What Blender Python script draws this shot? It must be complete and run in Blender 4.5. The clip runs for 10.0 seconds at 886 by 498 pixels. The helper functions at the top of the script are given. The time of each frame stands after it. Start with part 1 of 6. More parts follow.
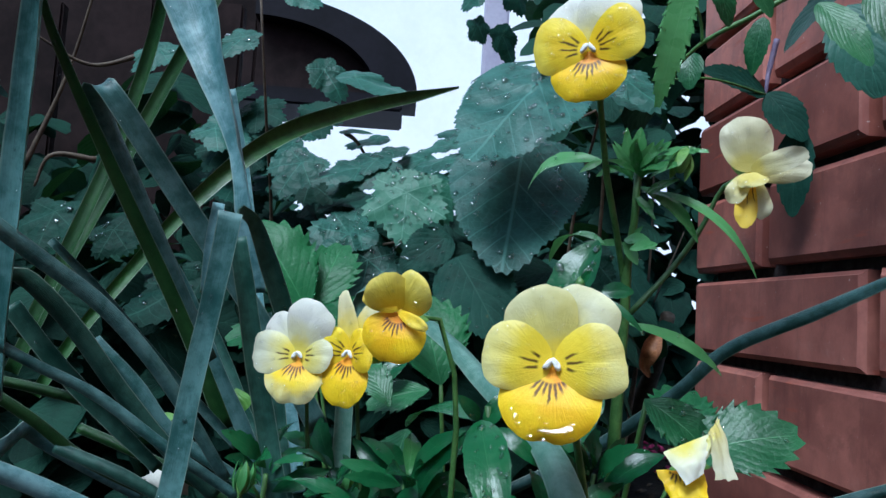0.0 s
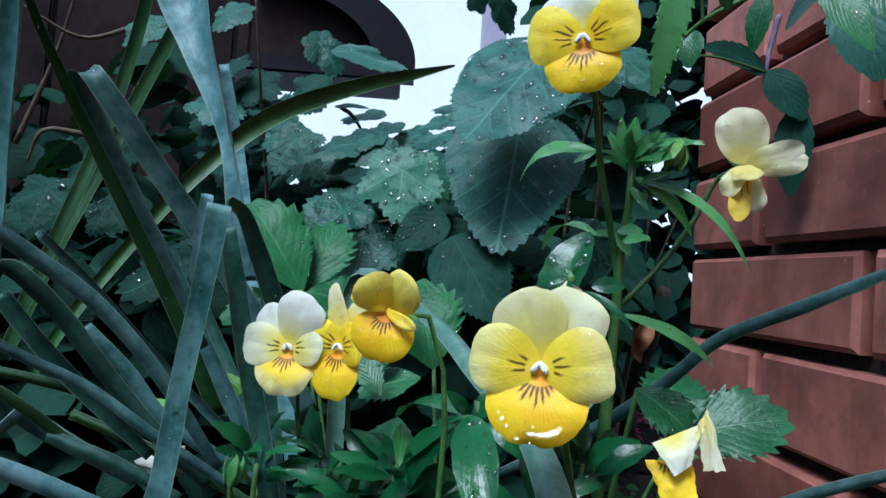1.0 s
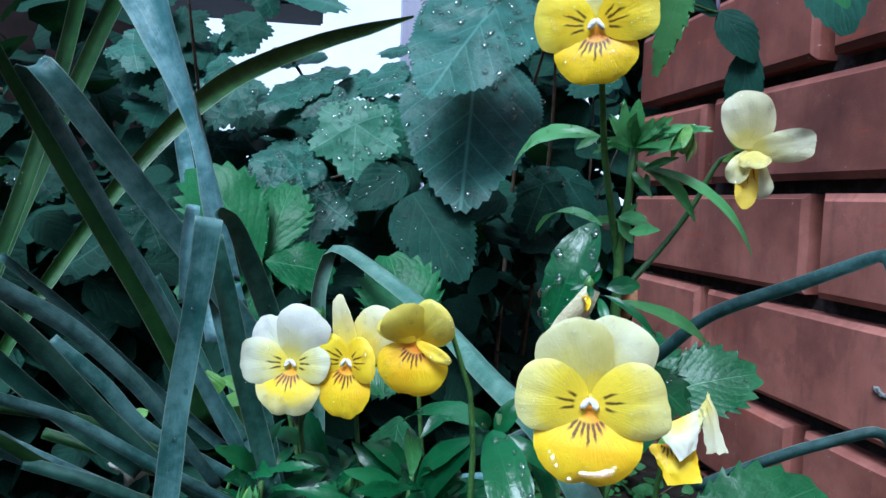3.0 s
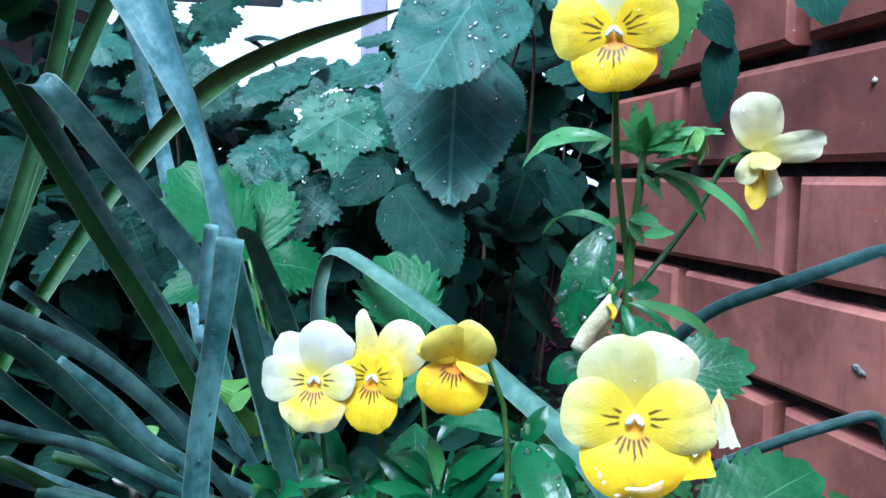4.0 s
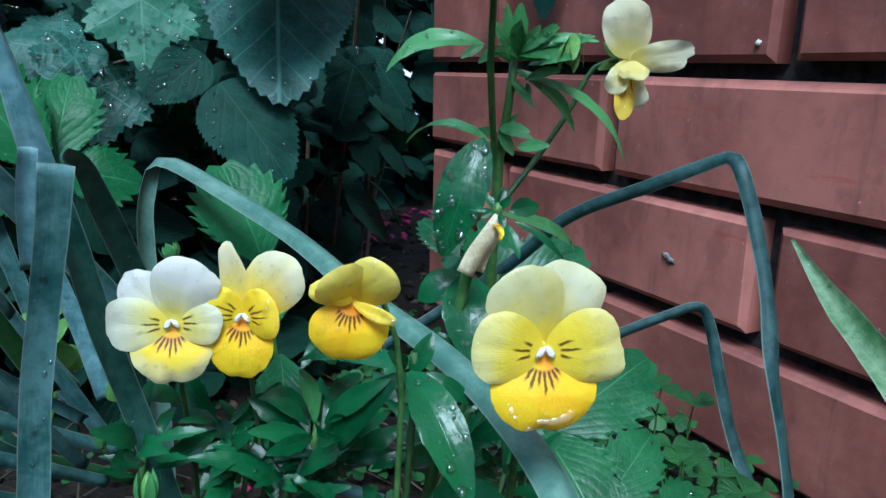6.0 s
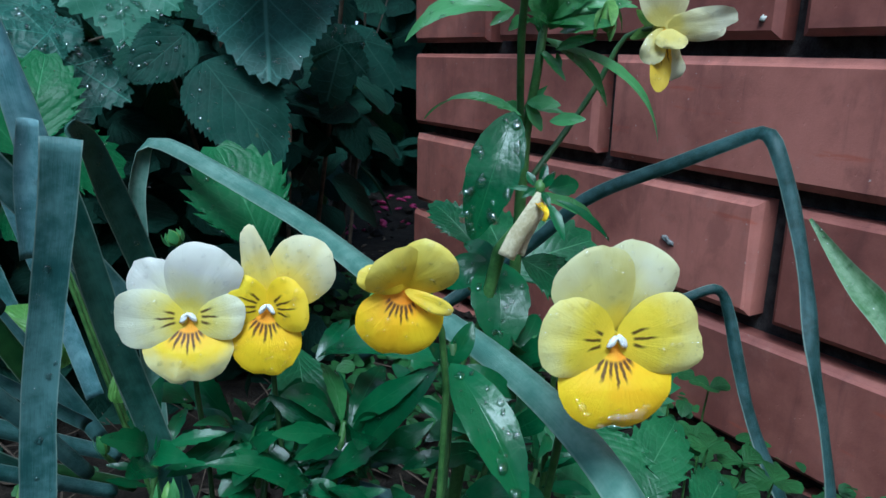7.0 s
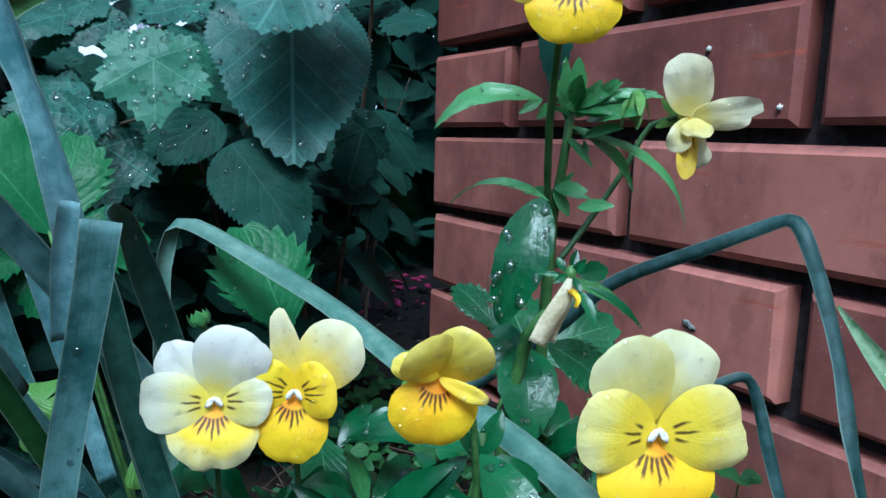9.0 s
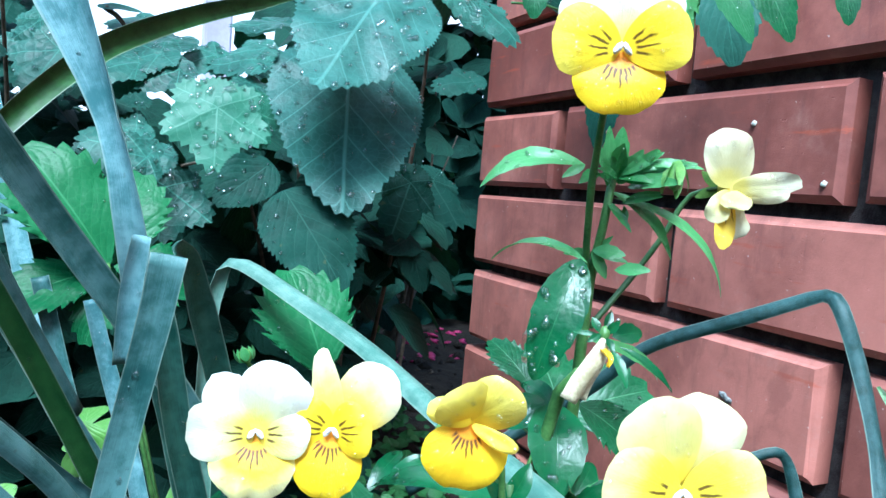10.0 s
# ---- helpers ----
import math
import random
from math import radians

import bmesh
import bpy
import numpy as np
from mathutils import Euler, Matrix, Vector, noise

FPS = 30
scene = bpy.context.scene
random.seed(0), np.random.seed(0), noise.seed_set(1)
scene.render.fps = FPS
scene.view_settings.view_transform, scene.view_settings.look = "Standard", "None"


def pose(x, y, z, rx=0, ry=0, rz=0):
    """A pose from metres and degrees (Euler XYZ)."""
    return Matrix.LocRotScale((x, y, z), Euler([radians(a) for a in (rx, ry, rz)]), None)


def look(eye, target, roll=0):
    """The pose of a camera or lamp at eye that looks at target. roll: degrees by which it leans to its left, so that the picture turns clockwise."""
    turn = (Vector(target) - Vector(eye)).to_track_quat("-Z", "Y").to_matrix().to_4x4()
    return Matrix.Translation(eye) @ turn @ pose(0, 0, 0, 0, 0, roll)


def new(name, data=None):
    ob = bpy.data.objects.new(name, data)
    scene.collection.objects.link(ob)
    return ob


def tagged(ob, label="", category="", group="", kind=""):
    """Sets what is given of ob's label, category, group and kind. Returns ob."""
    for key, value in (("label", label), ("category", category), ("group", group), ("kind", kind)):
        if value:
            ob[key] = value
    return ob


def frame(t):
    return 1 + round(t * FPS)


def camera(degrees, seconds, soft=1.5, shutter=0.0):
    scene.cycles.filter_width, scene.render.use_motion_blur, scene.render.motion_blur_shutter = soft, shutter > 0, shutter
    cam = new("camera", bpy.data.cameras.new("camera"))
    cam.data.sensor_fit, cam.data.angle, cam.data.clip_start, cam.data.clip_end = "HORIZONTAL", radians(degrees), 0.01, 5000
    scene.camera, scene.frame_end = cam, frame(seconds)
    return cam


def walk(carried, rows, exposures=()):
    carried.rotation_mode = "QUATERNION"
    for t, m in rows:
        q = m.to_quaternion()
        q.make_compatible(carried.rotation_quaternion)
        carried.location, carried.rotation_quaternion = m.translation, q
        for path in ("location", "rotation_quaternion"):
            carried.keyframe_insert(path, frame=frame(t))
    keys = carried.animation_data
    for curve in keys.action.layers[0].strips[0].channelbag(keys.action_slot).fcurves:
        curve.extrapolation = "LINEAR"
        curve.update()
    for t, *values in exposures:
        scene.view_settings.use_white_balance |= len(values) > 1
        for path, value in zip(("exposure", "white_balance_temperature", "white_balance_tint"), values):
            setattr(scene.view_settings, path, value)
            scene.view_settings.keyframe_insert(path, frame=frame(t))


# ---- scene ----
cam = camera(62.8, 10.0)
PATH = [
    (0, (0.10345, -0.01684, 0.22445), (0.2209, 1.97273, 0.39125), 3.46),
    (0.5, (0.10536, -0.01777, 0.2279), (0.24349, 1.97288, 0.36294), 2.80),
    (1, (0.10532, -0.01602, 0.23167), (0.23139, 1.97845, 0.31018), 3.75),
    (1.5, (0.10004, -0.01169, 0.23605), (0.2357, 1.98369, 0.22832), 3.72),
    (2, (0.09573, -0.00816, 0.24102), (0.29712, 1.98004, 0.16044), 2.84),
    (2.5, (0.09015, -0.00469, 0.2475), (0.37619, 1.97151, 0.13425), 2.24),
    (4, (0.06743, 0.00292, 0.26127), (0.51673, 1.94283, 0.0745), 0.39),
    (4.5, (0.06172, 0.00563, 0.26512), (0.59421, 1.91713, 0.01489), -0.27),
    (5, (0.05722, 0.00694, 0.26746), (0.72239, 1.86697, -0.04529), 0.22),
    (5.5, (0.06031, 0.01385, 0.26669), (0.91652, 1.78168, -0.10972), 0.76),
    (6, (0.05611, 0.0251, 0.2665), (0.98445, 1.73083, -0.21168), 1.26),
    (7.5, (0.04819, 0.0493, 0.25909), (1.06276, 1.69557, -0.25123), 1.23),
    (8, (0.04831, 0.05014, 0.25821), (1.06806, 1.70405, -0.2158), 1.17),
    (8.5, (0.04712, 0.05115, 0.25941), (1.06272, 1.72071, -0.16615), 1.16),
    (9, (0.04622, 0.04789, 0.26262), (1.03377, 1.76129, -0.03576), 1.60),
    (9.5, (0.04529, 0.04431, 0.26284), (0.9858, 1.79853, 0.06751), 3.08),
    (10, (0.04208, 0.04166, 0.26283), (0.93772, 1.82339, 0.11031), 4.71),
]
EXPOSURES = [(0.0, 0.61, 5080, 2), (2.5, 0.65, 4950, 1), (3.9, 1.36, 4700, 1), (4.4, 1.23, 4720, 1), (5.0, 1.36, 4720, 1), (6.0, 0.74, 4830, -1), (7.5, 0.49, 4770, -4), (8.5, 0.51, 4770, -4), (9.0, 0.84, 4760, -2), (9.5, 1.40, 4740, -4), (10.0, 1.88, 4780, -3)]
walk(cam, [(t, look(eye, target, roll)) for t, eye, target, roll in PATH], EXPOSURES)

# world: overcast sky and a wide soft sun
world = bpy.data.worlds.new("overcast")
scene.world = world
world.use_nodes = True
wn = world.node_tree
sky = wn.nodes.new("ShaderNodeTexSky")
sky.sky_type = "NISHITA"
sky.sun_disc = False
sky.sun_elevation, sky.sun_rotation = radians(55), radians(-150)
sky.air_density, sky.dust_density, sky.ozone_density = 1.0, 3.0, 1.0
wn.nodes["Background"].inputs["Strength"].default_value = 0.09
wn.links.new(sky.outputs["Color"], wn.nodes["Background"].inputs["Color"])
sun_data = bpy.data.lights.new("sun", "SUN")
sun_data.energy, sun_data.angle, sun_data.color = 2.4, radians(26), (1.0, 0.97, 0.93)
sun = new("sun", sun_data)
sun.matrix_world = look((-0.75, -1.1, 2.1), (0, 0, 0))


# ---- small node toolkit ----
class Mat:
    """A procedural material under construction."""

    def __init__(self, name):
        self.m = bpy.data.materials.new(name)
        self.m.use_nodes = True
        self.t = self.m.node_tree
        self.b = self.t.nodes["Principled BSDF"]
        self.out = self.t.nodes["Material Output"]

    def n(self, kind, **sockets):
        node = self.t.nodes.new(kind)
        for key, value in sockets.items():
            self.put(node, key.replace("_", " "), value)
        return node

    def put(self, node, key, value):
        key = int(key) if key.isdigit() else key
        if isinstance(value, bpy.types.NodeSocket):
            self.t.links.new(value, node.inputs[key])
        else:
            node.inputs[key].default_value = value

    def math(self, op, a, b=0.0, c=0.0, clamp=False):
        node = self.t.nodes.new("ShaderNodeMath")
        node.operation, node.use_clamp = op, clamp
        for k, value in enumerate((a, b, c)):
            self.put(node, str(k), value)
        return node.outputs[0]

    def mix(self, fac, a, b, blend="MIX"):
        node = self.t.nodes.new("ShaderNodeMix")
        node.data_type, node.blend_type = "RGBA", blend
        for key, value in ((0, fac), (6, a), (7, b)):
            if isinstance(value, bpy.types.NodeSocket):
                self.t.links.new(value, node.inputs[key])
            elif key == 0:
                node.inputs[key].default_value = value
            else:
                node.inputs[key].default_value = (*value, 1) if len(value) == 3 else value
        return node.outputs[2]

    def noise(self, scale, detail=4.0, rough=0.55, coords=None, distort=0.0):
        node = self.n("ShaderNodeTexNoise", Scale=scale, Detail=detail, Roughness=rough, Distortion=distort)
        self.t.links.new(coords if coords else self.obj(), node.inputs["Vector"])
        return node.outputs["Fac"]

    def obj(self):
        geo = self.t.nodes.new("ShaderNodeNewGeometry")
        return geo.outputs["Position"]

    def ramp(self, fac, lo, hi):
        node = self.n("ShaderNodeMapRange")
        self.put(node, "Value", fac)
        self.put(node, "From Min", lo)
        self.put(node, "From Max", hi)
        node.interpolation_type = "SMOOTHSTEP"
        return node.outputs[0]

    def uv(self):
        node = self.t.nodes.new("ShaderNodeUVMap")
        sep = self.t.nodes.new("ShaderNodeSeparateXYZ")
        self.t.links.new(node.outputs[0], sep.inputs[0])
        return sep.outputs[0], sep.outputs[1]

    def vary(self):
        return self.t.nodes.new("ShaderNodeObjectInfo").outputs["Random"]

    def island(self):
        return self.t.nodes.new("ShaderNodeNewGeometry").outputs["Random Per Island"]

    def bump(self, height, strength=0.3, distance=0.001):
        node = self.n("ShaderNodeBump", Strength=strength, Distance=distance)
        self.t.links.new(height, node.inputs["Height"])
        self.t.links.new(node.outputs[0], self.b.inputs["Normal"])
        return node.outputs[0]

    def set(self, color=None, rough=None, spec=None, metal=None):
        for key, value in (("Base Color", color), ("Roughness", rough), ("Specular IOR Level", spec), ("Metallic", metal)):
            if value is None:
                continue
            if isinstance(value, bpy.types.NodeSocket):
                self.t.links.new(value, self.b.inputs[key])
            else:
                self.b.inputs[key].default_value = (*value, 1) if key == "Base Color" else value
        return self

    def thin(self, color, amount, normal=None):
        """Light that shines through a thin leaf or petal."""
        tr = self.t.nodes.new("ShaderNodeBsdfTranslucent")
        self.put(tr, "Color", color if isinstance(color, bpy.types.NodeSocket) else (*color, 1))
        if normal:
            self.t.links.new(normal, tr.inputs["Normal"])
        mix = self.t.nodes.new("ShaderNodeMixShader")
        mix.inputs[0].default_value = amount
        self.t.links.new(self.b.outputs[0], mix.inputs[1])
        self.t.links.new(tr.outputs[0], mix.inputs[2])
        self.t.links.new(mix.outputs[0], self.out.inputs["Surface"])
        return self


def leaf_material(name, dark, light, vein, veins=7.0, slant=0.55, rough=0.38, relief=0.5, thin=0.18, spec=0.5, blotch=60.0, per_island=False, ribs=1.0):
    """A veined leaf: midrib, slanting side veins, blotchy blade, raised relief between the veins."""
    k = Mat(name)
    u, v = k.uv()
    au = k.math("ABSOLUTE", u)
    side = k.math("FRACT", k.math("SUBTRACT", k.math("MULTIPLY", v, veins), k.math("MULTIPLY", au, slant * veins)))
    side = k.math("ABSOLUTE", k.math("SUBTRACT", side, 0.5))
    line = k.math("SUBTRACT", 1.0, k.ramp(k.math("MULTIPLY", side, k.math("ADD", 0.6, au)), 0.0, 0.045))
    rib = k.math("SUBTRACT", 1.0, k.ramp(au, 0.006, 0.028))
    lines = k.math("MAXIMUM", k.math("MULTIPLY", line, 0.75 * ribs), rib)
    big = k.noise(blotch, 3.0)
    fine = k.noise(900.0, 3.0)
    tone = k.math("ADD", k.math("MULTIPLY", big, 0.7), k.math("MULTIPLY", k.island() if per_island else k.vary(), 0.35))
    col = k.mix(k.ramp(tone, 0.3, 0.75), dark, light)
    net = k.n("ShaderNodeTexVoronoi", Scale=210.0)
    net.feature = "DISTANCE_TO_EDGE"
    k.t.links.new(k.obj(), net.inputs["Vector"])
    mesh = k.math("SUBTRACT", 1.0, k.ramp(net.outputs["Distance"], 0.0, 0.10))
    col = k.mix(k.math("MULTIPLY", k.math("MAXIMUM", lines, k.math("MULTIPLY", mesh, 0.20)), 0.50), col, vein)
    dry = k.math("MULTIPLY", k.ramp(k.noise(120.0, 5.0), 0.68, 0.78), 0.35)
    col = k.mix(dry, col, (0.12, 0.11, 0.035))
    cells = k.n("ShaderNodeTexVoronoi", Scale=420.0)
    k.t.links.new(k.obj(), cells.inputs["Vector"])
    puff = k.math("ADD", k.math("MULTIPLY", k.ramp(side, 0.0, 0.34), 0.34 * ribs), k.math("MULTIPLY", rib, -0.30))
    puff = k.math("ADD", puff, k.math("MULTIPLY", k.math("ADD", fine, big), 0.3))
    puff = k.math("SUBTRACT", puff, k.math("MULTIPLY", mesh, 0.07))
    puff = k.math("SUBTRACT", puff, k.math("MULTIPLY", cells.outputs["Distance"], 0.35))
    nrm = k.bump(puff, relief, 0.0012)
    k.set(col, k.math("ADD", rough - 0.08, k.math("MULTIPLY", big, 0.2)), spec)
    k.thin(k.mix(0.5, col, (0.09, 0.28, 0.04)), thin, nrm)
    return k.m


def blade_material(name, dark, light, thin=0.12, rough=0.36):
    """A strap leaf: lengthwise fibres, a waxy bloom in patches, a pale rim."""
    k = Mat(name)
    u, v = k.uv()
    co = k.n("ShaderNodeCombineXYZ", X=k.math("MULTIPLY", u, 14.0), Y=k.math("MULTIPLY", v, 1.6), Z=k.vary())
    fibre = k.noise(3.0, 5.0, 0.6, co.outputs[0])
    bloom = k.math("ADD", k.math("MULTIPLY", k.noise(70.0, 5.0, 0.65), 0.6), k.math("MULTIPLY", k.noise(300.0, 4.0, 0.6), 0.4))
    col = k.mix(k.ramp(k.math("ADD", k.math("MULTIPLY", fibre, 0.24), k.math("MULTIPLY", bloom, 0.76)), 0.40, 0.61), dark, light)
    rim = k.ramp(k.math("ABSOLUTE", u), 0.90, 0.97)
    col = k.mix(k.math("MULTIPLY", rim, 0.7), col, k.mix(0.5, col, (0.44, 0.52, 0.42)))
    scar = k.ramp(k.noise(220.0, 3.0), 0.70, 0.76)
    col = k.mix(k.math("MULTIPLY", scar, 0.4), col, (0.05, 0.07, 0.05))
    ribs = k.math("ABSOLUTE", k.math("SUBTRACT", k.math("FRACT", k.math("MULTIPLY", u, 5.5)), 0.5))
    ridge = k.math("ADD", k.math("ADD", k.math("MULTIPLY", fibre, 0.30), k.math("MULTIPLY", ribs, 0.06)), k.math("MULTIPLY", k.noise(1500.0, 2.0), 0.2))
    nrm = k.bump(ridge, 0.5, 0.0007)
    k.set(col, k.math("ADD", rough - 0.14, k.math("MULTIPLY", bloom, 0.25)), 0.34)
    k.thin(k.mix(0.5, col, (0.15, 0.28, 0.05)), thin, nrm)
    return k.m


def petal_material(name, heart, mid, edge, r_mid, r_edge, lines=0, spread=0.6, r0=0.12, r1=0.5, glow=None, fine=1.0):
    """A velvety petal: colour by the way from the flower's heart, thin dark nectar lines."""
    k = Mat(name)
    u, v = k.uv()
    r = k.math("SQRT", k.math("ADD", k.math("MULTIPLY", u, u), k.math("MULTIPLY", v, v)))
    wob = k.noise(160.0, 4.0)
    rw = k.math("ADD", r, k.math("MULTIPLY", k.math("SUBTRACT", wob, 0.5), 0.6))
    col = k.mix(k.ramp(rw, 0.20, r_mid + 0.08), heart, mid)
    col = k.mix(k.ramp(rw, r_mid, r_edge), col, edge)
    col = k.mix(k.math("MULTIPLY", k.ramp(k.noise(75.0, 4.0), 0.42, 0.66), 0.48), col, k.mix(0.82, col, mid, "MULTIPLY"))
    ang = k.math("ARCTAN2", u, v)
    streak = k.noise(14.0, 3.0, 0.6, k.n("ShaderNodeCombineXYZ", X=k.math("MULTIPLY", ang, 1.6), Y=k.math("MULTIPLY", r, 0.12), Z=k.vary()).outputs[0])
    if lines:
        step = 2 * spread / lines
        bend = k.math("ADD", ang, k.math("MULTIPLY", k.math("SUBTRACT", k.noise(500.0, 2.0), 0.5), 0.16))
        off = k.math("SUBTRACT", k.math("FRACT", k.math("ADD", k.math("DIVIDE", bend, step), 0.5 if lines % 2 else 0.0)), 0.5)
        dist = k.math("MULTIPLY", k.math("MULTIPLY", k.math("ABSOLUTE", off), step), r)
        cell = k.math("FLOOR", k.math("ADD", k.math("DIVIDE", ang, step), 0.5 if lines % 2 else 0.0))
        reach = k.math("ADD", r1 - 0.10, k.math("MULTIPLY", k.math("FRACT", k.math("MULTIPLY", k.math("SINE", k.math("ADD", cell, 3.7)), 43.7)), 0.16))
        reach = k.math("SUBTRACT", reach, k.math("MULTIPLY", k.math("ABSOLUTE", ang), 0.12))
        body = k.math("MULTIPLY", k.ramp(r, r0, r0 + 0.05), k.math("SUBTRACT", 1.0, k.ramp(k.math("SUBTRACT", r, reach), -0.10, 0.02)))
        body = k.math("MULTIPLY", body, k.math("LESS_THAN", k.math("ABSOLUTE", ang), spread))
        taper = k.math("SUBTRACT", 1.15, k.math("MULTIPLY", r, 1.1))
        thick = k.math("SUBTRACT", 1.0, k.ramp(k.math("DIVIDE", dist, taper), 0.008 * fine, 0.024 * fine))
        col = k.mix(k.math("MULTIPLY", k.math("MULTIPLY", thick, body), 0.90), col, (0.055, 0.016, 0.010))
    nrm = k.bump(k.math("ADD", k.math("MULTIPLY", streak, 0.38), k.math("ADD", k.math("MULTIPLY", k.noise(1500.0, 3.0), 0.25), k.math("MULTIPLY", k.noise(260.0, 3.0), 0.8))), 0.40, 0.0006)
    wet = k.ramp(k.noise(110.0, 3.0), 0.48, 0.62)
    k.set(col, k.math("SUBTRACT", 0.52, k.math("MULTIPLY", wet, 0.16)), 0.35)
    k.thin(col, 0.20, nrm)
    return k.m


def plain_material(name, dark, light, scale=200.0, rough=0.6, relief=0.3, distance=0.0006, thin=0.0, spec=0.4):
    k = Mat(name)
    a = k.math("ADD", k.math("MULTIPLY", k.noise(scale, 5.0), 0.7), k.math("MULTIPLY", k.noise(scale * 7, 3.0), 0.3))
    col = k.mix(k.ramp(a, 0.32, 0.68), dark, light)
    nrm = k.bump(a, relief, distance)
    k.set(col, rough, spec)
    if thin:
        k.thin(col, thin, nrm)
    return k.m


def brick_material():
    """Pressed facing brick: dark red skin, scuffs, lime bloom, pits, rain-wet sheen."""
    k = Mat("facing_brick")
    pos = k.obj()
    shift = k.n("ShaderNodeVectorMath")
    shift.operation = "ADD"
    k.t.links.new(pos, shift.inputs[0])
    k.t.links.new(k.n("ShaderNodeCombineXYZ", X=k.math("MULTIPLY", k.vary(), 7.0), Y=k.math("MULTIPLY", k.vary(), 3.0)).outputs[0], shift.inputs[1])
    co = shift.outputs[0]
    big = k.noise(9.0, 4.0, 0.6, co)
    mid = k.noise(60.0, 5.0, 0.65, co)
    fine = k.noise(900.0, 3.0, 0.6, co)
    tone = k.math("ADD", k.math("MULTIPLY", big, 0.65), k.math("ADD", k.math("MULTIPLY", mid, 0.3), k.math("MULTIPLY", k.vary(), 0.20)))
    col = k.mix(k.ramp(tone, 0.38, 0.80), (0.205, 0.062, 0.047), (0.515, 0.185, 0.138))
    wm = k.n("ShaderNodeMapping", Scale=(40.0, 90.0, 10.0))
    k.t.links.new(co, wm.inputs["Vector"])
    run = k.ramp(k.noise(1.0, 5.0, 0.65, wm.outputs[0]), 0.52, 0.75)
    col = k.mix(k.math("MULTIPLY", run, 0.5), col, (0.105, 0.034, 0.030))
    sm = k.n("ShaderNodeMapping", Scale=(60.0, 14.0, 110.0))
    k.t.links.new(co, sm.inputs["Vector"])
    scuff = k.ramp(k.noise(1.0, 4.0, 0.6, sm.outputs[0]), 0.62, 0.72)
    col = k.mix(k.math("MULTIPLY", scuff, 0.75), col, (0.42, 0.085, 0.040))
    bloom = k.ramp(k.noise(26.0, 6.0, 0.7, co), 0.55, 0.80)
    sep = k.t.nodes.new("ShaderNodeSeparateXYZ")
    k.t.links.new(pos, sep.inputs[0])
    salt = k.math("SUBTRACT", 1.0, k.ramp(sep.outputs[2], 0.22, 0.42))
    col = k.mix(k.math("MULTIPLY", salt, 0.16), col, k.mix(k.ramp(tone, 0.38, 0.80), (0.130, 0.075, 0.066), (0.36, 0.215, 0.185)))
    col = k.mix(k.math("MULTIPLY", bloom, k.math("ADD", 0.22, k.math("MULTIPLY", salt, 0.30))), col, (0.46, 0.27, 0.225))
    rub = k.ramp(k.noise(38.0, 7.0, 0.75, co, 0.6), 0.60, 0.68)
    col = k.mix(k.math("MULTIPLY", rub, 0.45), col, (0.30, 0.12, 0.10))
    damp = k.ramp(k.noise(17.0, 6.0, 0.7, co, 0.4), 0.50, 0.60)
    col = k.mix(k.math("MULTIPLY", damp, 0.35), col, (0.15, 0.056, 0.048))
    speck = k.ramp(k.noise(330.0, 2.0, 0.5, co), 0.735, 0.77)
    col = k.mix(k.math("MULTIPLY", speck, 0.7), col, (0.60, 0.52, 0.48))
    pit = k.ramp(k.noise(300.0, 2.0, 0.5, co), 0.22, 0.30)
    h = k.math("ADD", k.math("MULTIPLY", mid, 0.5), k.math("ADD", k.math("MULTIPLY", fine, 0.25), k.math("MULTIPLY", pit, 0.5)))
    k.bump(k.math("ADD", h, k.math("MULTIPLY", big, 1.2)), 0.40, 0.0010)
    k.set(col, k.math("ADD", 0.22, k.math("MULTIPLY", k.math("ADD", mid, big), 0.24)), 0.5)
    return k.m


M_BRICK = brick_material()
M_MORTAR = plain_material("dark_mortar", (0.012, 0.011, 0.011), (0.060, 0.055, 0.053), 140.0, 0.9, 0.8, 0.002)
M_SOIL = plain_material("wet_soil", (0.005, 0.004, 0.0035), (0.026, 0.020, 0.015), 70.0, 0.8, 1.0, 0.006, 0.0, 0.15)
M_WHITEWALL = plain_material("white_plaster", (0.84, 0.85, 0.89), (0.90, 0.91, 0.94), 6.0, 0.9, 0.2, 0.002)
M_DARKMETAL = plain_material("dark_painted_metal", (0.004, 0.004, 0.007), (0.010, 0.009, 0.015), 12.0, 0.7, 0.2, 0.001, 0.0, 0.15)
# Dark brown taken near black: the fence's deep shade is in this colour.
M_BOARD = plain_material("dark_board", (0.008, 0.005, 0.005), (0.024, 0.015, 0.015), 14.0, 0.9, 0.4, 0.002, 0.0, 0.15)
M_BLOCKER = plain_material("grey_light_blocker", (0.10, 0.11, 0.11), (0.18, 0.19, 0.19), 10.0, 0.9, 0.3, 0.002)
M_LILAC = plain_material("lilac_grey_paint", (0.36, 0.33, 0.43), (0.46, 0.43, 0.52), 12.0, 0.6, 0.2, 0.001)
M_PURPLE = plain_material("purple_bud_case", (0.10, 0.07, 0.13), (0.20, 0.16, 0.24), 200.0, 0.6, 0.4, 0.0006)
M_PAVING = plain_material("pale_paving", (0.42, 0.42, 0.48), (0.60, 0.60, 0.66), 8.0, 0.7, 0.4, 0.002)
M_BRAMBLE = leaf_material("bramble_leaf", (0.013, 0.052, 0.038), (0.040, 0.120, 0.090), (0.09, 0.25, 0.18), 6.0, 0.55, 0.42, 0.32, 0.10, 0.20)
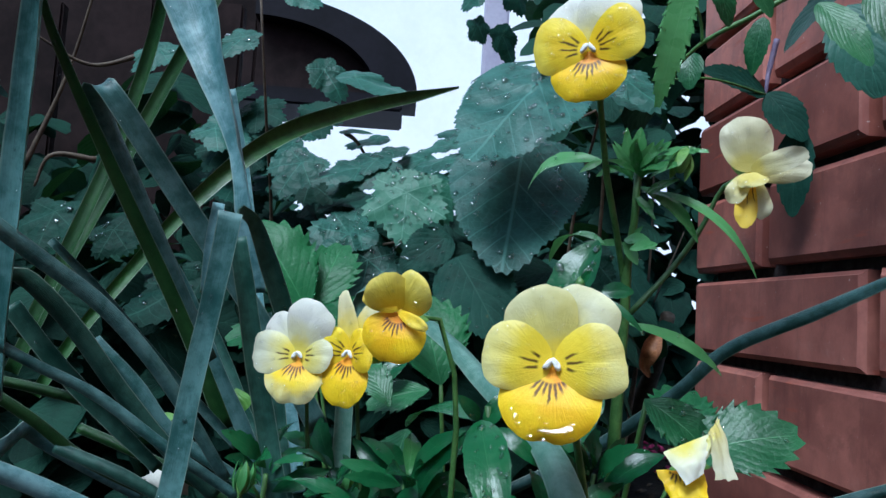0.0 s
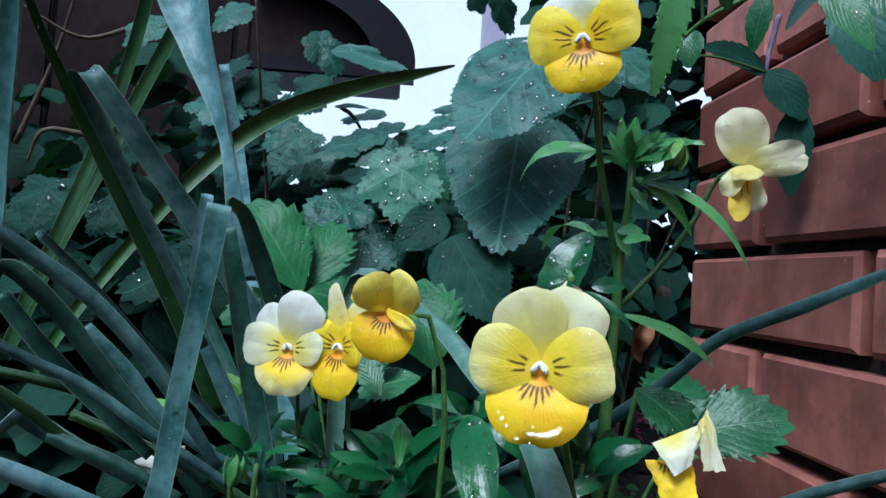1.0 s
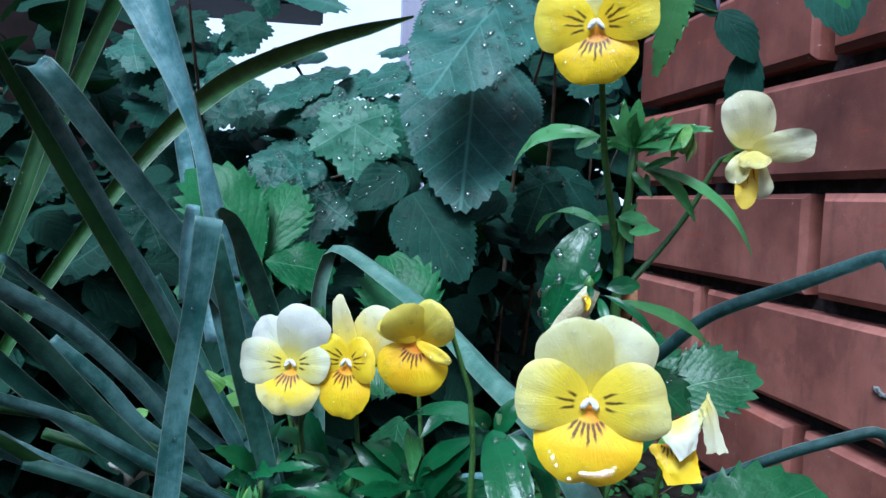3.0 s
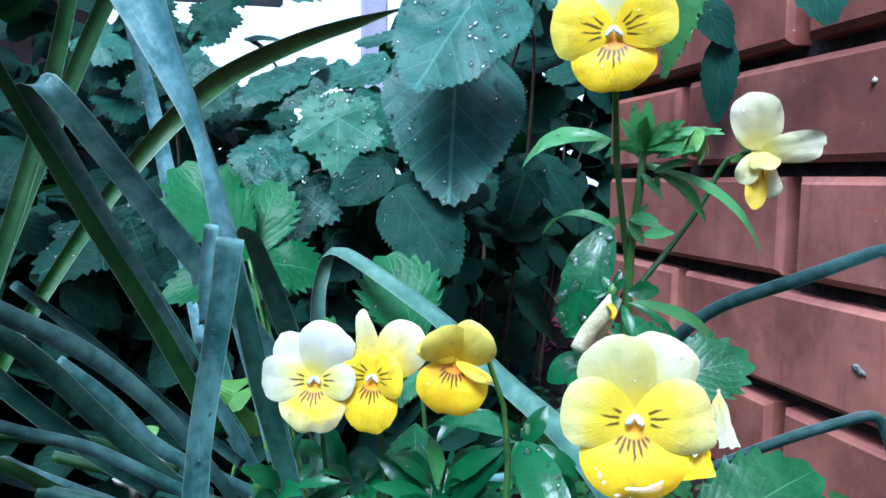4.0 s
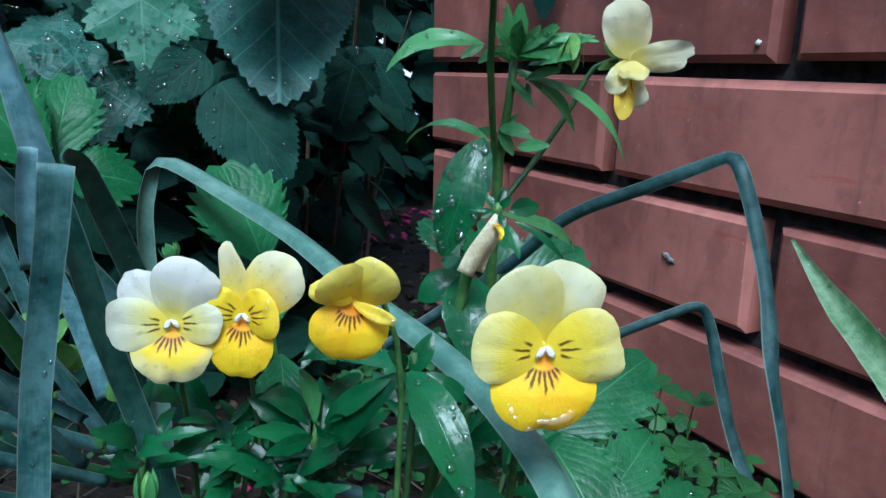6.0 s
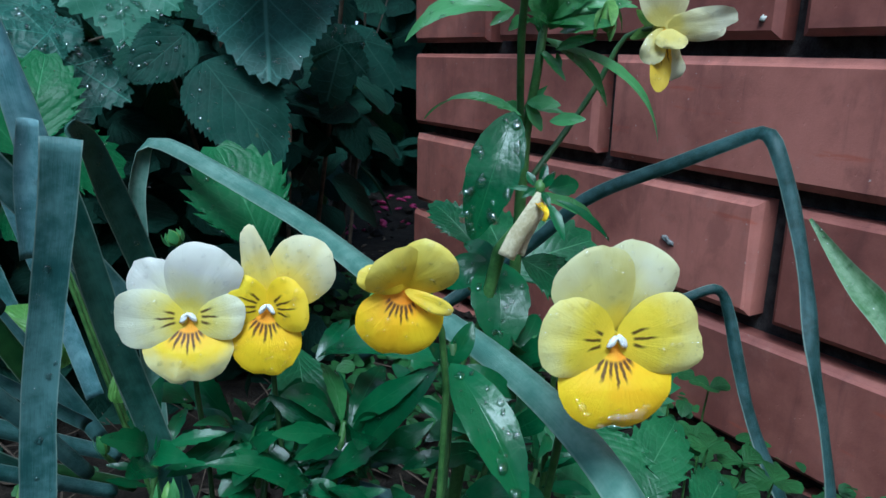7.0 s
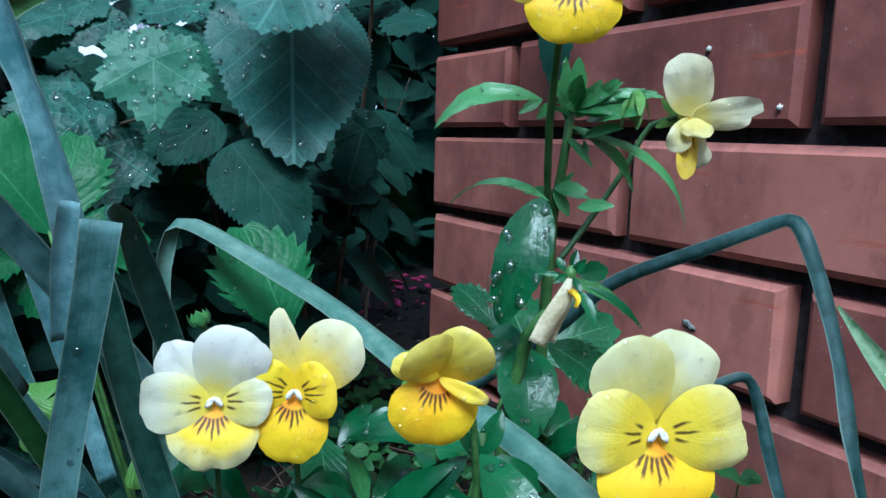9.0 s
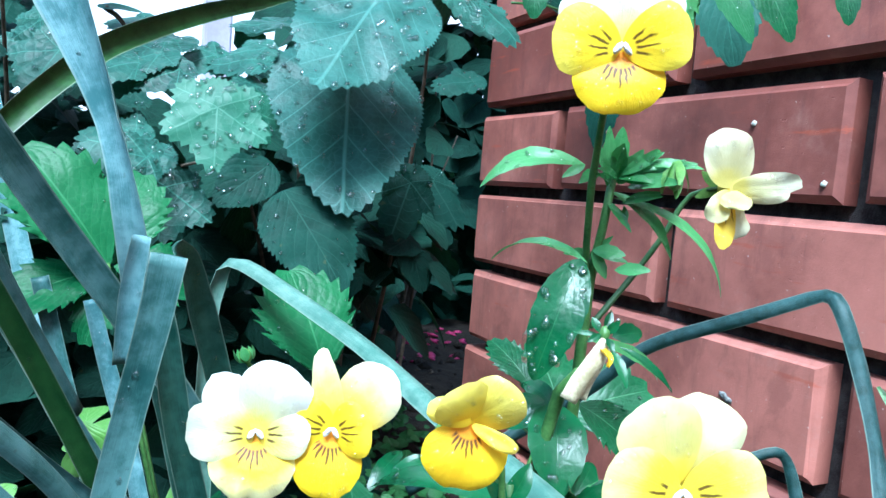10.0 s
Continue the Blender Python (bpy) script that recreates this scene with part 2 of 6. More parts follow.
# Brighter copy of M_BRAMBLE: light falling on the two heart leaves is coloured in.
M_CORD = leaf_material("broad_heart_leaf", (0.020, 0.070, 0.056), (0.058, 0.158, 0.130), (0.13, 0.29, 0.24), 6.0, 0.55, 0.42, 0.32, 0.10, 0.22)
# Darker copy of M_BRAMBLE: the shade deep in the bush is in its colour.
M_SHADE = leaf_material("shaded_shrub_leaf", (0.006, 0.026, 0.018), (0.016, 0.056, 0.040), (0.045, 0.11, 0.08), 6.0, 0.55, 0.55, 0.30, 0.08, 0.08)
M_LOBED = leaf_material("lobed_leaf", (0.022, 0.094, 0.058), (0.056, 0.170, 0.106), (0.14, 0.30, 0.21), 5.0, 0.7, 0.42, 0.22, 0.15, 0.22)
M_STRAW = leaf_material("strawberry_leaf", (0.01, 0.066, 0.021), (0.032, 0.136, 0.046), (0.13, 0.29, 0.14), 8.0, 0.6, 0.32, 0.30, 0.12, 0.32, ribs=0.5)
M_VIOLALEAF = leaf_material("viola_leaf", (0.006, 0.046, 0.015), (0.022, 0.116, 0.038), (0.045, 0.16, 0.055), 5.0, 0.8, 0.20, 0.20, 0.13, 0.34, ribs=0.15)
M_SPRIG = leaf_material("shoot_leaf", (0.052, 0.185, 0.048), (0.130, 0.340, 0.115), (0.18, 0.38, 0.16), 5.0, 0.8, 0.26, 0.20, 0.24, 0.42, ribs=0.2)
M_STRAW_LIGHT = leaf_material("young_strawberry_leaf", (0.010, 0.066, 0.020), (0.027, 0.124, 0.042), (0.08, 0.25, 0.10), 7.0, 0.6, 0.34, 0.30, 0.06, 0.13, ribs=0.6)
M_LIME = leaf_material("young_leaf", (0.150, 0.350, 0.060), (0.240, 0.480, 0.110), (0.32, 0.55, 0.18), 4.0, 0.8, 0.4, 0.3, 0.3)
# Green darkened so that the gloom between the shrubs is part of the colour.
M_HEDGE = leaf_material("shaded_hedge_leaf", (0.005, 0.020, 0.014), (0.015, 0.050, 0.033), (0.025, 0.065, 0.042), 5.0, 0.6, 0.7, 0.6, 0.05, 0.10, per_island=True)
M_CLOVER = leaf_material("weed_leaf", (0.014, 0.060, 0.016), (0.040, 0.130, 0.034), (0.08, 0.20, 0.07), 3.0, 0.7, 0.45, 0.3, 0.2, 0.3, per_island=True)
M_BLADE = blade_material("daffodil_leaf", (0.022, 0.074, 0.067), (0.095, 0.188, 0.186))
# M_BLADE at about half brightness: the dim underside is put into the colour.
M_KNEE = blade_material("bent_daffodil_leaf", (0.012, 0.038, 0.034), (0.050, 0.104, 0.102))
M_BLADE_PALE = blade_material("pale_daffodil_leaf", (0.066, 0.168, 0.178), (0.220, 0.380, 0.404), 0.15, 0.36)
M_BLADE_TEAL = blade_material("blue_green_daffodil_leaf", (0.030, 0.096, 0.090), (0.128, 0.256, 0.250), 0.15, 0.38)
M_BLADE_MID = blade_material("teal_daffodil_leaf", (0.082, 0.185, 0.142), (0.180, 0.305, 0.245), 0.15)
M_BLADE_GREEN = blade_material("deep_green_daffodil_leaf", (0.013, 0.062, 0.011), (0.037, 0.122, 0.025), 0.10, 0.36)
# Darker copy of M_BLADE; shade and undersides in the clump are coloured in.
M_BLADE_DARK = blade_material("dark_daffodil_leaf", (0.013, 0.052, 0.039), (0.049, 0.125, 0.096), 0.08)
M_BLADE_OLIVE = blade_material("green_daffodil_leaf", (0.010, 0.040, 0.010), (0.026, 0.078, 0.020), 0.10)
M_BLADE_DRY = blade_material("yellow_green_leaf", (0.060, 0.150, 0.045), (0.200, 0.310, 0.160), 0.2)
M_STEM = plain_material("viola_stem", (0.045, 0.120, 0.028), (0.110, 0.230, 0.060), 200.0, 0.4, 0.3, 0.0004, 0.1)
M_STEM_DARK = plain_material("dark_stem", (0.028, 0.075, 0.024), (0.070, 0.140, 0.045), 200.0, 0.45, 0.3, 0.0004, 0.1)
M_SEPAL = plain_material("sepal", (0.10, 0.24, 0.05), (0.22, 0.40, 0.10), 300.0, 0.45, 0.3, 0.0004, 0.2)
M_CANE = plain_material("cane", (0.045, 0.030, 0.020), (0.11, 0.085, 0.055), 160.0, 0.7, 0.5, 0.0008)
M_LIP = petal_material("lip_petal", (0.94, 0.38, 0.003), (0.97, 0.62, 0.004), (0.97, 0.68, 0.006), 0.38, 0.9, 9, 0.95, 0.24, 0.56, fine=1.8)
M_LIP_PALE = petal_material("pale_lip_petal", (0.94, 0.44, 0.004), (0.96, 0.74, 0.03), (0.88, 0.84, 0.44), 0.62, 1.05, 9, 0.95, 0.24, 0.58, fine=1.8)
M_SIDE = petal_material("side_petal", (0.92, 0.70, 0.03), (0.86, 0.70, 0.05), (0.76, 0.71, 0.28), 0.50, 1.05, 3, 0.50, 0.20, 0.48, fine=1.5)
M_SIDE_GOLD = petal_material("golden_side_petal", (0.95, 0.71, 0.01), (0.95, 0.74, 0.02), (0.91, 0.76, 0.10), 0.50, 1.10, 4, 0.62, 0.18, 0.54, fine=1.4)
M_SIDE_PALE = petal_material("pale_side_petal", (0.846, 0.699, 0.074), (0.782, 0.727, 0.258), (0.736, 0.745, 0.552), 0.42, 0.95, 3, 0.50, 0.20, 0.50, fine=1.5)
M_UPPER = petal_material("upper_petal", (0.84, 0.68, 0.06), (0.72, 0.66, 0.20), (0.66, 0.64, 0.34), 0.50, 1.15)
M_UPPER_CREAM = petal_material("cream_upper_petal", (0.86, 0.74, 0.10), (0.80, 0.76, 0.32), (0.76, 0.75, 0.52), 0.50, 1.05)
M_UPPER_PALE = petal_material("white_upper_petal", (0.828, 0.720, 0.126), (0.792, 0.774, 0.486), (0.774, 0.774, 0.684), 0.46, 0.92)
M_UPPER_WARM = petal_material("yellow_based_upper_petal", (0.874, 0.651, 0.028), (0.856, 0.707, 0.130), (0.818, 0.772, 0.484), 0.58, 1.20)
M_LIP_LIMP = petal_material("limp_lip_petal", (0.80, 0.42, 0.008), (0.82, 0.54, 0.02), (0.78, 0.56, 0.06), 0.45, 1.0, 5, 0.6, 0.24, 0.7, fine=1.2)
M_YELLOW = petal_material("plain_yellow_petal", (0.90, 0.67, 0.02), (0.86, 0.70, 0.06), (0.82, 0.71, 0.15), 0.45, 1.1)
M_LIMP = petal_material("limp_cream_petal", (0.70, 0.60, 0.16), (0.66, 0.61, 0.32), (0.68, 0.65, 0.46), 0.5, 1.0)
M_WITHER = plain_material("withered_petal", (0.48, 0.42, 0.24), (0.80, 0.74, 0.52), 180.0, 0.6, 0.8, 0.001, 0.25)
M_BEARD = plain_material("white_beard", (0.80, 0.80, 0.76), (0.92, 0.92, 0.90), 900.0, 0.7, 0.8, 0.0006)
M_BROWN = plain_material("dry_brown_leaf", (0.10, 0.035, 0.012), (0.30, 0.13, 0.05), 160.0, 0.6, 0.8, 0.001, 0.15)
M_MAGENTA = plain_material("fallen_magenta_petal", (0.20, 0.008, 0.05), (0.42, 0.03, 0.14), 150.0, 0.6, 0.4, 0.0008, 0.2)
M_LITTER = plain_material("plant_litter", (0.020, 0.014, 0.009), (0.11, 0.08, 0.055), 120.0, 0.8, 0.6, 0.001)
M_DEBRIS = plain_material("grey_debris", (0.05, 0.05, 0.05), (0.30, 0.30, 0.29), 400.0, 0.8, 0.6, 0.001)
M_CHALK = plain_material("pale_stone", (0.40, 0.40, 0.34), (0.62, 0.62, 0.55), 120.0, 0.8, 0.6, 0.001)
k = Mat("water")
clear = k.n("ShaderNodeBsdfTransparent", Color=(1.0, 1.0, 1.0, 1))
gloss = k.n("ShaderNodeBsdfGlossy", Roughness=0.03)
skin = k.n("ShaderNodeMixShader")
fres = k.n("ShaderNodeFresnel", IOR=1.36)
k.t.links.new(k.math("MINIMUM", k.math("ADD", k.math("MULTIPLY", fres.outputs[0], 0.8), 0.06), 0.13), skin.inputs[0])
k.t.links.new(clear.outputs[0], skin.inputs[1])
k.t.links.new(gloss.outputs[0], skin.inputs[2])
k.t.links.new(skin.outputs[0], k.out.inputs["Surface"])
M_WATER = k.m
k = Mat("dew")
clear = k.n("ShaderNodeBsdfTransparent", Color=(0.95, 0.97, 0.96, 1))
bent = k.n("ShaderNodeBsdfRefraction", Roughness=0.0, IOR=1.33)
gloss = k.n("ShaderNodeBsdfGlossy", Roughness=0.03)
body = k.n("ShaderNodeMixShader", Fac=0.55)
k.t.links.new(clear.outputs[0], body.inputs[1])
k.t.links.new(bent.outputs[0], body.inputs[2])
skin = k.n("ShaderNodeMixShader")
fres = k.n("ShaderNodeFresnel", IOR=1.42)
k.t.links.new(k.math("MINIMUM", k.math("ADD", k.math("MULTIPLY", fres.outputs[0], 1.0), 0.055), 0.26), skin.inputs[0])
k.t.links.new(body.outputs[0], skin.inputs[1])
k.t.links.new(gloss.outputs[0], skin.inputs[2])
k.t.links.new(skin.outputs[0], k.out.inputs["Surface"])
M_DEW = k.m


# ---- geometry toolkit ----
rnd = random.Random(7)
ORIGIN = {}
DROPS = []
PETAL_DROPS = []


def thing(name, at, label, category, group="", kind=""):
    ob = new(name)
    ob.location = at
    ob.empty_display_size = 0.01
    ORIGIN[ob.name] = Vector(at)
    return tagged(ob, label, category, group, kind)


def part(name, verts, faces, material, parent=None, label="", uvs=None, smooth=True):
    """One mesh from world places; under parent it takes over the parent's origin."""
    o = ORIGIN[parent.name] if parent else Vector((0, 0, 0))
    me = bpy.data.meshes.new(name)
    me.from_pydata([Vector(p) - o for p in verts], [], faces)
    me.materials.append(material)
    if uvs:
        layer = me.uv_layers.new(name="UVMap")
        flat = []
        for loop in me.loops:
            flat.extend(uvs[loop.vertex_index])
        layer.data.foreach_set("uv", flat)
    if smooth:
        me.polygons.foreach_set("use_smooth", [True] * len(me.polygons))
    me.update()
    ob = new(name, me)
    if parent:
        ob.parent = parent
    ORIGIN[ob.name] = o
    return tagged(ob, label)


def curve_points(pts, n):
    """Places along a smooth line through pts, with the share of the way."""
    p = [Vector(q) for q in pts]
    if len(p) == 2:
        return [p[0].lerp(p[1], k / n) for k in range(n + 1)]
    cum = [0.0]
    for a, b in zip(p, p[1:]):
        cum.append(cum[-1] + (b - a).length)
    out = []
    for k in range(n + 1):
        s = cum[-1] * k / n
        j = max(i for i in range(len(p) - 1) if cum[i] <= s + 1e-9)
        f = (s - cum[j]) / max(cum[j + 1] - cum[j], 1e-9)
        a, b = p[j], p[j + 1]
        la = cum[j + 1] - cum[j]
        ta = (b - p[j - 1]) / (cum[j + 1] - cum[j - 1]) * la if j else (b - a)
        tb = (p[j + 2] - a) / (cum[j + 2] - cum[j]) * la if j + 2 < len(p) else (b - a)
        h = f * f
        g = h * f
        out.append(a * (2 * g - 3 * h + 1) + ta * (g - 2 * h + f) + b * (3 * h - 2 * g) + tb * (g - h))
    return out


def along(values, f):
    """The value at the share f of a row of evenly spaced values."""
    if len(values) == 1:
        return values[0]
    x = min(max(f, 0), 1) * (len(values) - 1)
    j = min(int(x), len(values) - 2)
    return values[j] + (values[j + 1] - values[j]) * (x - j)


def tube(name, pts, radii, material, parent, label="", n=8, k=14):
    line = curve_points(pts, k)
    verts, faces, uvs = [], [], []
    ref = Vector((0.31, 0.17, 0.93))
    for i, p in enumerate(line):
        d = (line[min(i + 1, k)] - line[max(i - 1, 0)]).normalized()
        a = d.cross(ref)
        a = (a if a.length > 0.1 else d.cross(Vector((1, 0, 0)))).normalized()
        b = d.cross(a)
        r = along(radii, i / k) * (1 + 0.06 * math.sin(i * 2.3 + pts[0][0] * 900))
        for j in range(n):
            w = 2 * math.pi * j / n
            verts.append(p + a * math.cos(w) * r + b * math.sin(w) * r)
            uvs.append((j / n, i / k))
    for i in range(k):
        for j in range(n):
            faces.append((i * n + j, i * n + (j + 1) % n, (i + 1) * n + (j + 1) % n, (i + 1) * n + j))
    faces += [tuple(reversed(range(n))), tuple(range(k * n, k * n + n))]
    return part(name, verts, faces, material, parent, label, uvs)


def blade(parent, pts, widths, material, face=(0, -1, 0.2), side=None, channel=0.46, thick=0.0005, k=36, twist=(0.0,), drops=1, name="leaf_blade", label="", cut=False, slim=0.8):
    """A strap leaf through pts: channelled, with a thickness and a slightly wavy rim."""
    line = curve_points(pts, k)
    rows, verts, faces, uvs = 6, [], [], []
    m = rows + 1
    seed = pts[0][0] * 711 + pts[0][2] * 397
    prev = None
    for i, p in enumerate(line):
        d = (line[min(i + 1, k)] - line[max(i - 1, 0)]).normalized()
        s = Vector(side) - d * d.dot(Vector(side)) if side else d.cross(Vector(face))
        s = s.normalized() if s.length > 1e-4 else prev
        if twist != (0.0,):
            s = Matrix.Rotation(radians(along(twist, i / k)), 3, d) @ s
        prev = s
        nn = s.cross(d).normalized()
        w = along(widths, i / k) / 2 * slim * (1 + 0.03 * noise.noise((seed, i * 0.35, 0)))
        for j in range(m):
            u = 2 * j / rows - 1
            ww = 0.35 * w * noise.noise((seed + 9, i * 0.22, u * 0.6)) if not cut or i < k - 2 else 0.1 * w * math.sin(j * 4)
            verts.append(p + s * u * w + nn * (channel * w * (u * u - 0.4) + 0.25 * ww))
            uvs.append((u, i / k * 3))
        for j in range(m):
            u = 2 * j / rows - 1
            verts.append(verts[i * 2 * m + j] - nn * thick * (1.1 - 0.75 * u * u))
            uvs.append((u, i / k * 3))
        if drops and i and i < k:
            for _ in range(drops):
                if rnd.random() < 0.25:
                    u = rnd.uniform(-0.85, 0.85)
                    q = p + s * u * w + nn * channel * w * (u * u - 0.4)
                    DROPS.append((q, nn, 0.0002 + 0.0006 * rnd.random() ** 2))
    for i in range(k):
        a, b = i * 2 * m, (i + 1) * 2 * m
        for j in range(rows):
            faces.append((a + j, a + j + 1, b + j + 1, b + j))
            faces.append((a + m + j, b + m + j, b + m + j + 1, a + m + j + 1))
        faces.append((a, b, b + m, a + m))
        faces.append((a + rows, a + m + rows, b + m + rows, b + rows))
    e = k * 2 * m
    for j in range(rows):
        faces.append((j, m + j, m + j + 1, j + 1))
        faces.append((e + j, e + j + 1, e + m + j + 1, e + m + j))
    ob = part(name, verts, faces, material, parent, label, uvs)
    for edge in ob.data.edges:
        a, b = edge.vertices[0] % (2 * m), edge.vertices[1] % (2 * m)
        if a % m == b % m and a % m in (0, rows):
            edge.use_edge_sharp = True
    return ob


def leaf_grid(base, tip, normal, width, teeth=16, depth=0.10, wide=0.42, arch=0.08, fold=0.12, ruffle=0.05, round_tip=0.7, seed=0.0, cols=10, hook=0.0, quilt=0.0):
    """Rows of places of a toothed leaf: wide sets where it is broadest, arch its bow, fold the V of its halves, quilt the bulge between side veins."""
    base, tip, normal = Vector(base), Vector(tip), Vector(normal)
    y = tip - base
    length = y.length
    y.normalize()
    z = (normal - y * normal.dot(y)).normalized()
    x = y.cross(z)
    rows = max(teeth * 4, 14) if teeth else 20
    power = math.log(0.5) / math.log(wide)
    half = width / 2
    grid = []
    for i in range(rows + 1):
        v = i / rows
        w = half * max(math.sin(math.pi * v ** power), 0.0) ** round_tip + width * 0.012
        saw = (v * teeth) % 1.0 if teeth else 0.0
        size = 1 + 0.35 * noise.noise((seed, int(v * teeth) * 1.7, 2.0)) if teeth else 1.0
        row = []
        for j in range(cols + 1):
            u = math.copysign(abs(2 * j / cols - 1) ** 0.8, 2 * j / cols - 1)
            au = abs(u)
            jag = 1 - depth * size * (1 - saw) * au ** 8 if teeth else 1.0
            px = u * w * jag
            py = v * length + (depth * size * width * 0.35 * saw * au ** 8 if teeth else 0.0)
            q, g = px / half, py / length
            zz = arch * length * 4 * g * (1 - g) - hook * length * g ** 3 + fold * math.sqrt(px * px + (0.06 * half) ** 2)
            zz += ruffle * width * (noise.noise((seed + g * 3.1, q * 1.3, seed)) + 0.22 * noise.noise((seed + g * 8, q * 3.0, 4.0))) * (0.3 + abs(q))
            zz += quilt * width * abs(math.sin(math.pi * (g - abs(q) * 0.25) * 7)) * min(abs(q) * 3, 1)
            row.append((base + y * py + x * px + z * zz, (u, v)))
        grid.append(row)
    return grid, x, z


def leaf(name, parent, base, tip, normal, width, material, drops=0, dsize=(0.0004, 0.0013), label="", **shape):
    grid, x, z = leaf_grid(base, tip, normal, width, seed=base[0] * 331 + tip[2] * 557, **shape)
    verts, uvs, faces = [], [], []
    for row in grid:
        for p, uv in row:
            verts.append(p)
            uvs.append(uv)
    c = len(grid[0])
    for i in range(len(grid) - 1):
        for j in range(c - 1):
            faces.append((i * c + j, i * c + j + 1, (i + 1) * c + j + 1, (i + 1) * c + j))
    for _ in range(drops):
        i, j = rnd.randrange(2, len(grid) - 2), rnd.randrange(1, c - 2)
        a, b, d = grid[i][j][0], grid[i][j + 1][0], grid[i + 1][j][0]
        nn = (b - a).cross(d - a).normalized()
        q = a + (b - a) * rnd.random() + (d - a) * rnd.random()
        DROPS.append((q, nn if nn.dot(z) > 0 else -nn, dsize[0] + (dsize[1] - dsize[0]) * rnd.random() ** 2))
    return part(name, verts, faces, material, parent, label, uvs)


def lobed_leaf(name, parent, heart, tip, normal, lobes, material, teeth=9, depth=0.12, cup=0.03, droop=0.1, drops=0, label="", rings=9, dsize=(0.0004, 0.0012), least=0.22, profile=None):
    """A hand-shaped leaf: lobes are (degrees from the tip's way, share of the length, degrees of half width)."""
    heart, tip, normal = Vector(heart), Vector(tip), Vector(normal)
    y = tip - heart
    size = y.length
    y.normalize()
    z = (normal - y * normal.dot(y)).normalized()
    x = y.cross(z)
    seed = heart[0] * 313 + heart[2] * 517
    around = int(teeth * 6) if profile else 150
    verts, uvs, faces = [heart], [(0, 0.333 if profile else 0)], []
    for i in range(1, rings + 1):
        f = i / rings
        for j in range(around):
            deg = -180 + 360 * j / around
            best, near, total = 0.0, (0.0, 1.0), 0.0
            for a, share, half in lobes:
                off = (deg - a + 180) % 360 - 180
                r = share * math.exp(-(off / half) ** 2 * 0.7)
                total += r ** 7
                if r > best:
                    best, near = r, (off / half, share)
            best = total ** (1 / 7)
            if profile:
                h = abs(deg) / 180 * (len(profile) - 1)
                g = min(int(h), len(profile) - 2)
                h = (h - g) ** 2 * (3 - 2 * (h - g)) * 0.5 + (h - g) * 0.5
                best, near = profile[g] + (profile[g + 1] - profile[g]) * h, (0.5, 1.0)
            saw = abs(((deg / 360 * teeth * len(lobes)) % 1.0) - 0.5) * 2
            r = max(best, least) * (1 - depth * saw * f ** 10 + 0.03 * noise.noise((seed, deg * 0.05, 3.0))) * size * f
            w = radians(deg)
            qx, qy = math.sin(w) * r / size, math.cos(w) * r / size
            far = qx * qx + qy * qy
            zz = cup * size * far * math.cos(3.1 * near[0]) * 0.6 - droop * size * far
            zz += 0.07 * size * noise.noise((seed + qx * 2, qy * 2, seed)) + 0.022 * size * noise.noise((seed + qx * 6, qy * 6, seed))
            verts.append(heart + x * math.sin(w) * r + y * math.cos(w) * r + z * zz)
            if profile:
                rr = best * f
                uvs.append((max(-1, min(1, math.sin(w) * rr / 0.62)), (math.cos(w) * rr + 0.5) / 1.5))
            else:
                uvs.append((max(-1, min(1, near[0] * 0.9)) * f, f))
    for j in range(around):
        faces.append((0, 1 + j, 1 + (j + 1) % around))
    for i in range(rings - 1):
        a, b = 1 + i * around, 1 + (i + 1) * around
        for j in range(around):
            faces.append((a + j, b + j, b + (j + 1) % around, a + (j + 1) % around))
    for _ in range(drops):
        i, j = rnd.randrange(2, rings - 1), rnd.randrange(around - 1)
        a, b, d = verts[1 + i * around + j], verts[1 + i * around + j + 1], verts[1 + (i + 1) * around + j]
        nn = (b - a).cross(d - a).normalized()
        DROPS.append((a + (d - a) * rnd.random(), nn if nn.dot(z) > 0 else -nn, dsize[0] + (dsize[1] - dsize[0]) * rnd.random() ** 2))
    return part(name, verts, faces, material, parent, label, uvs)


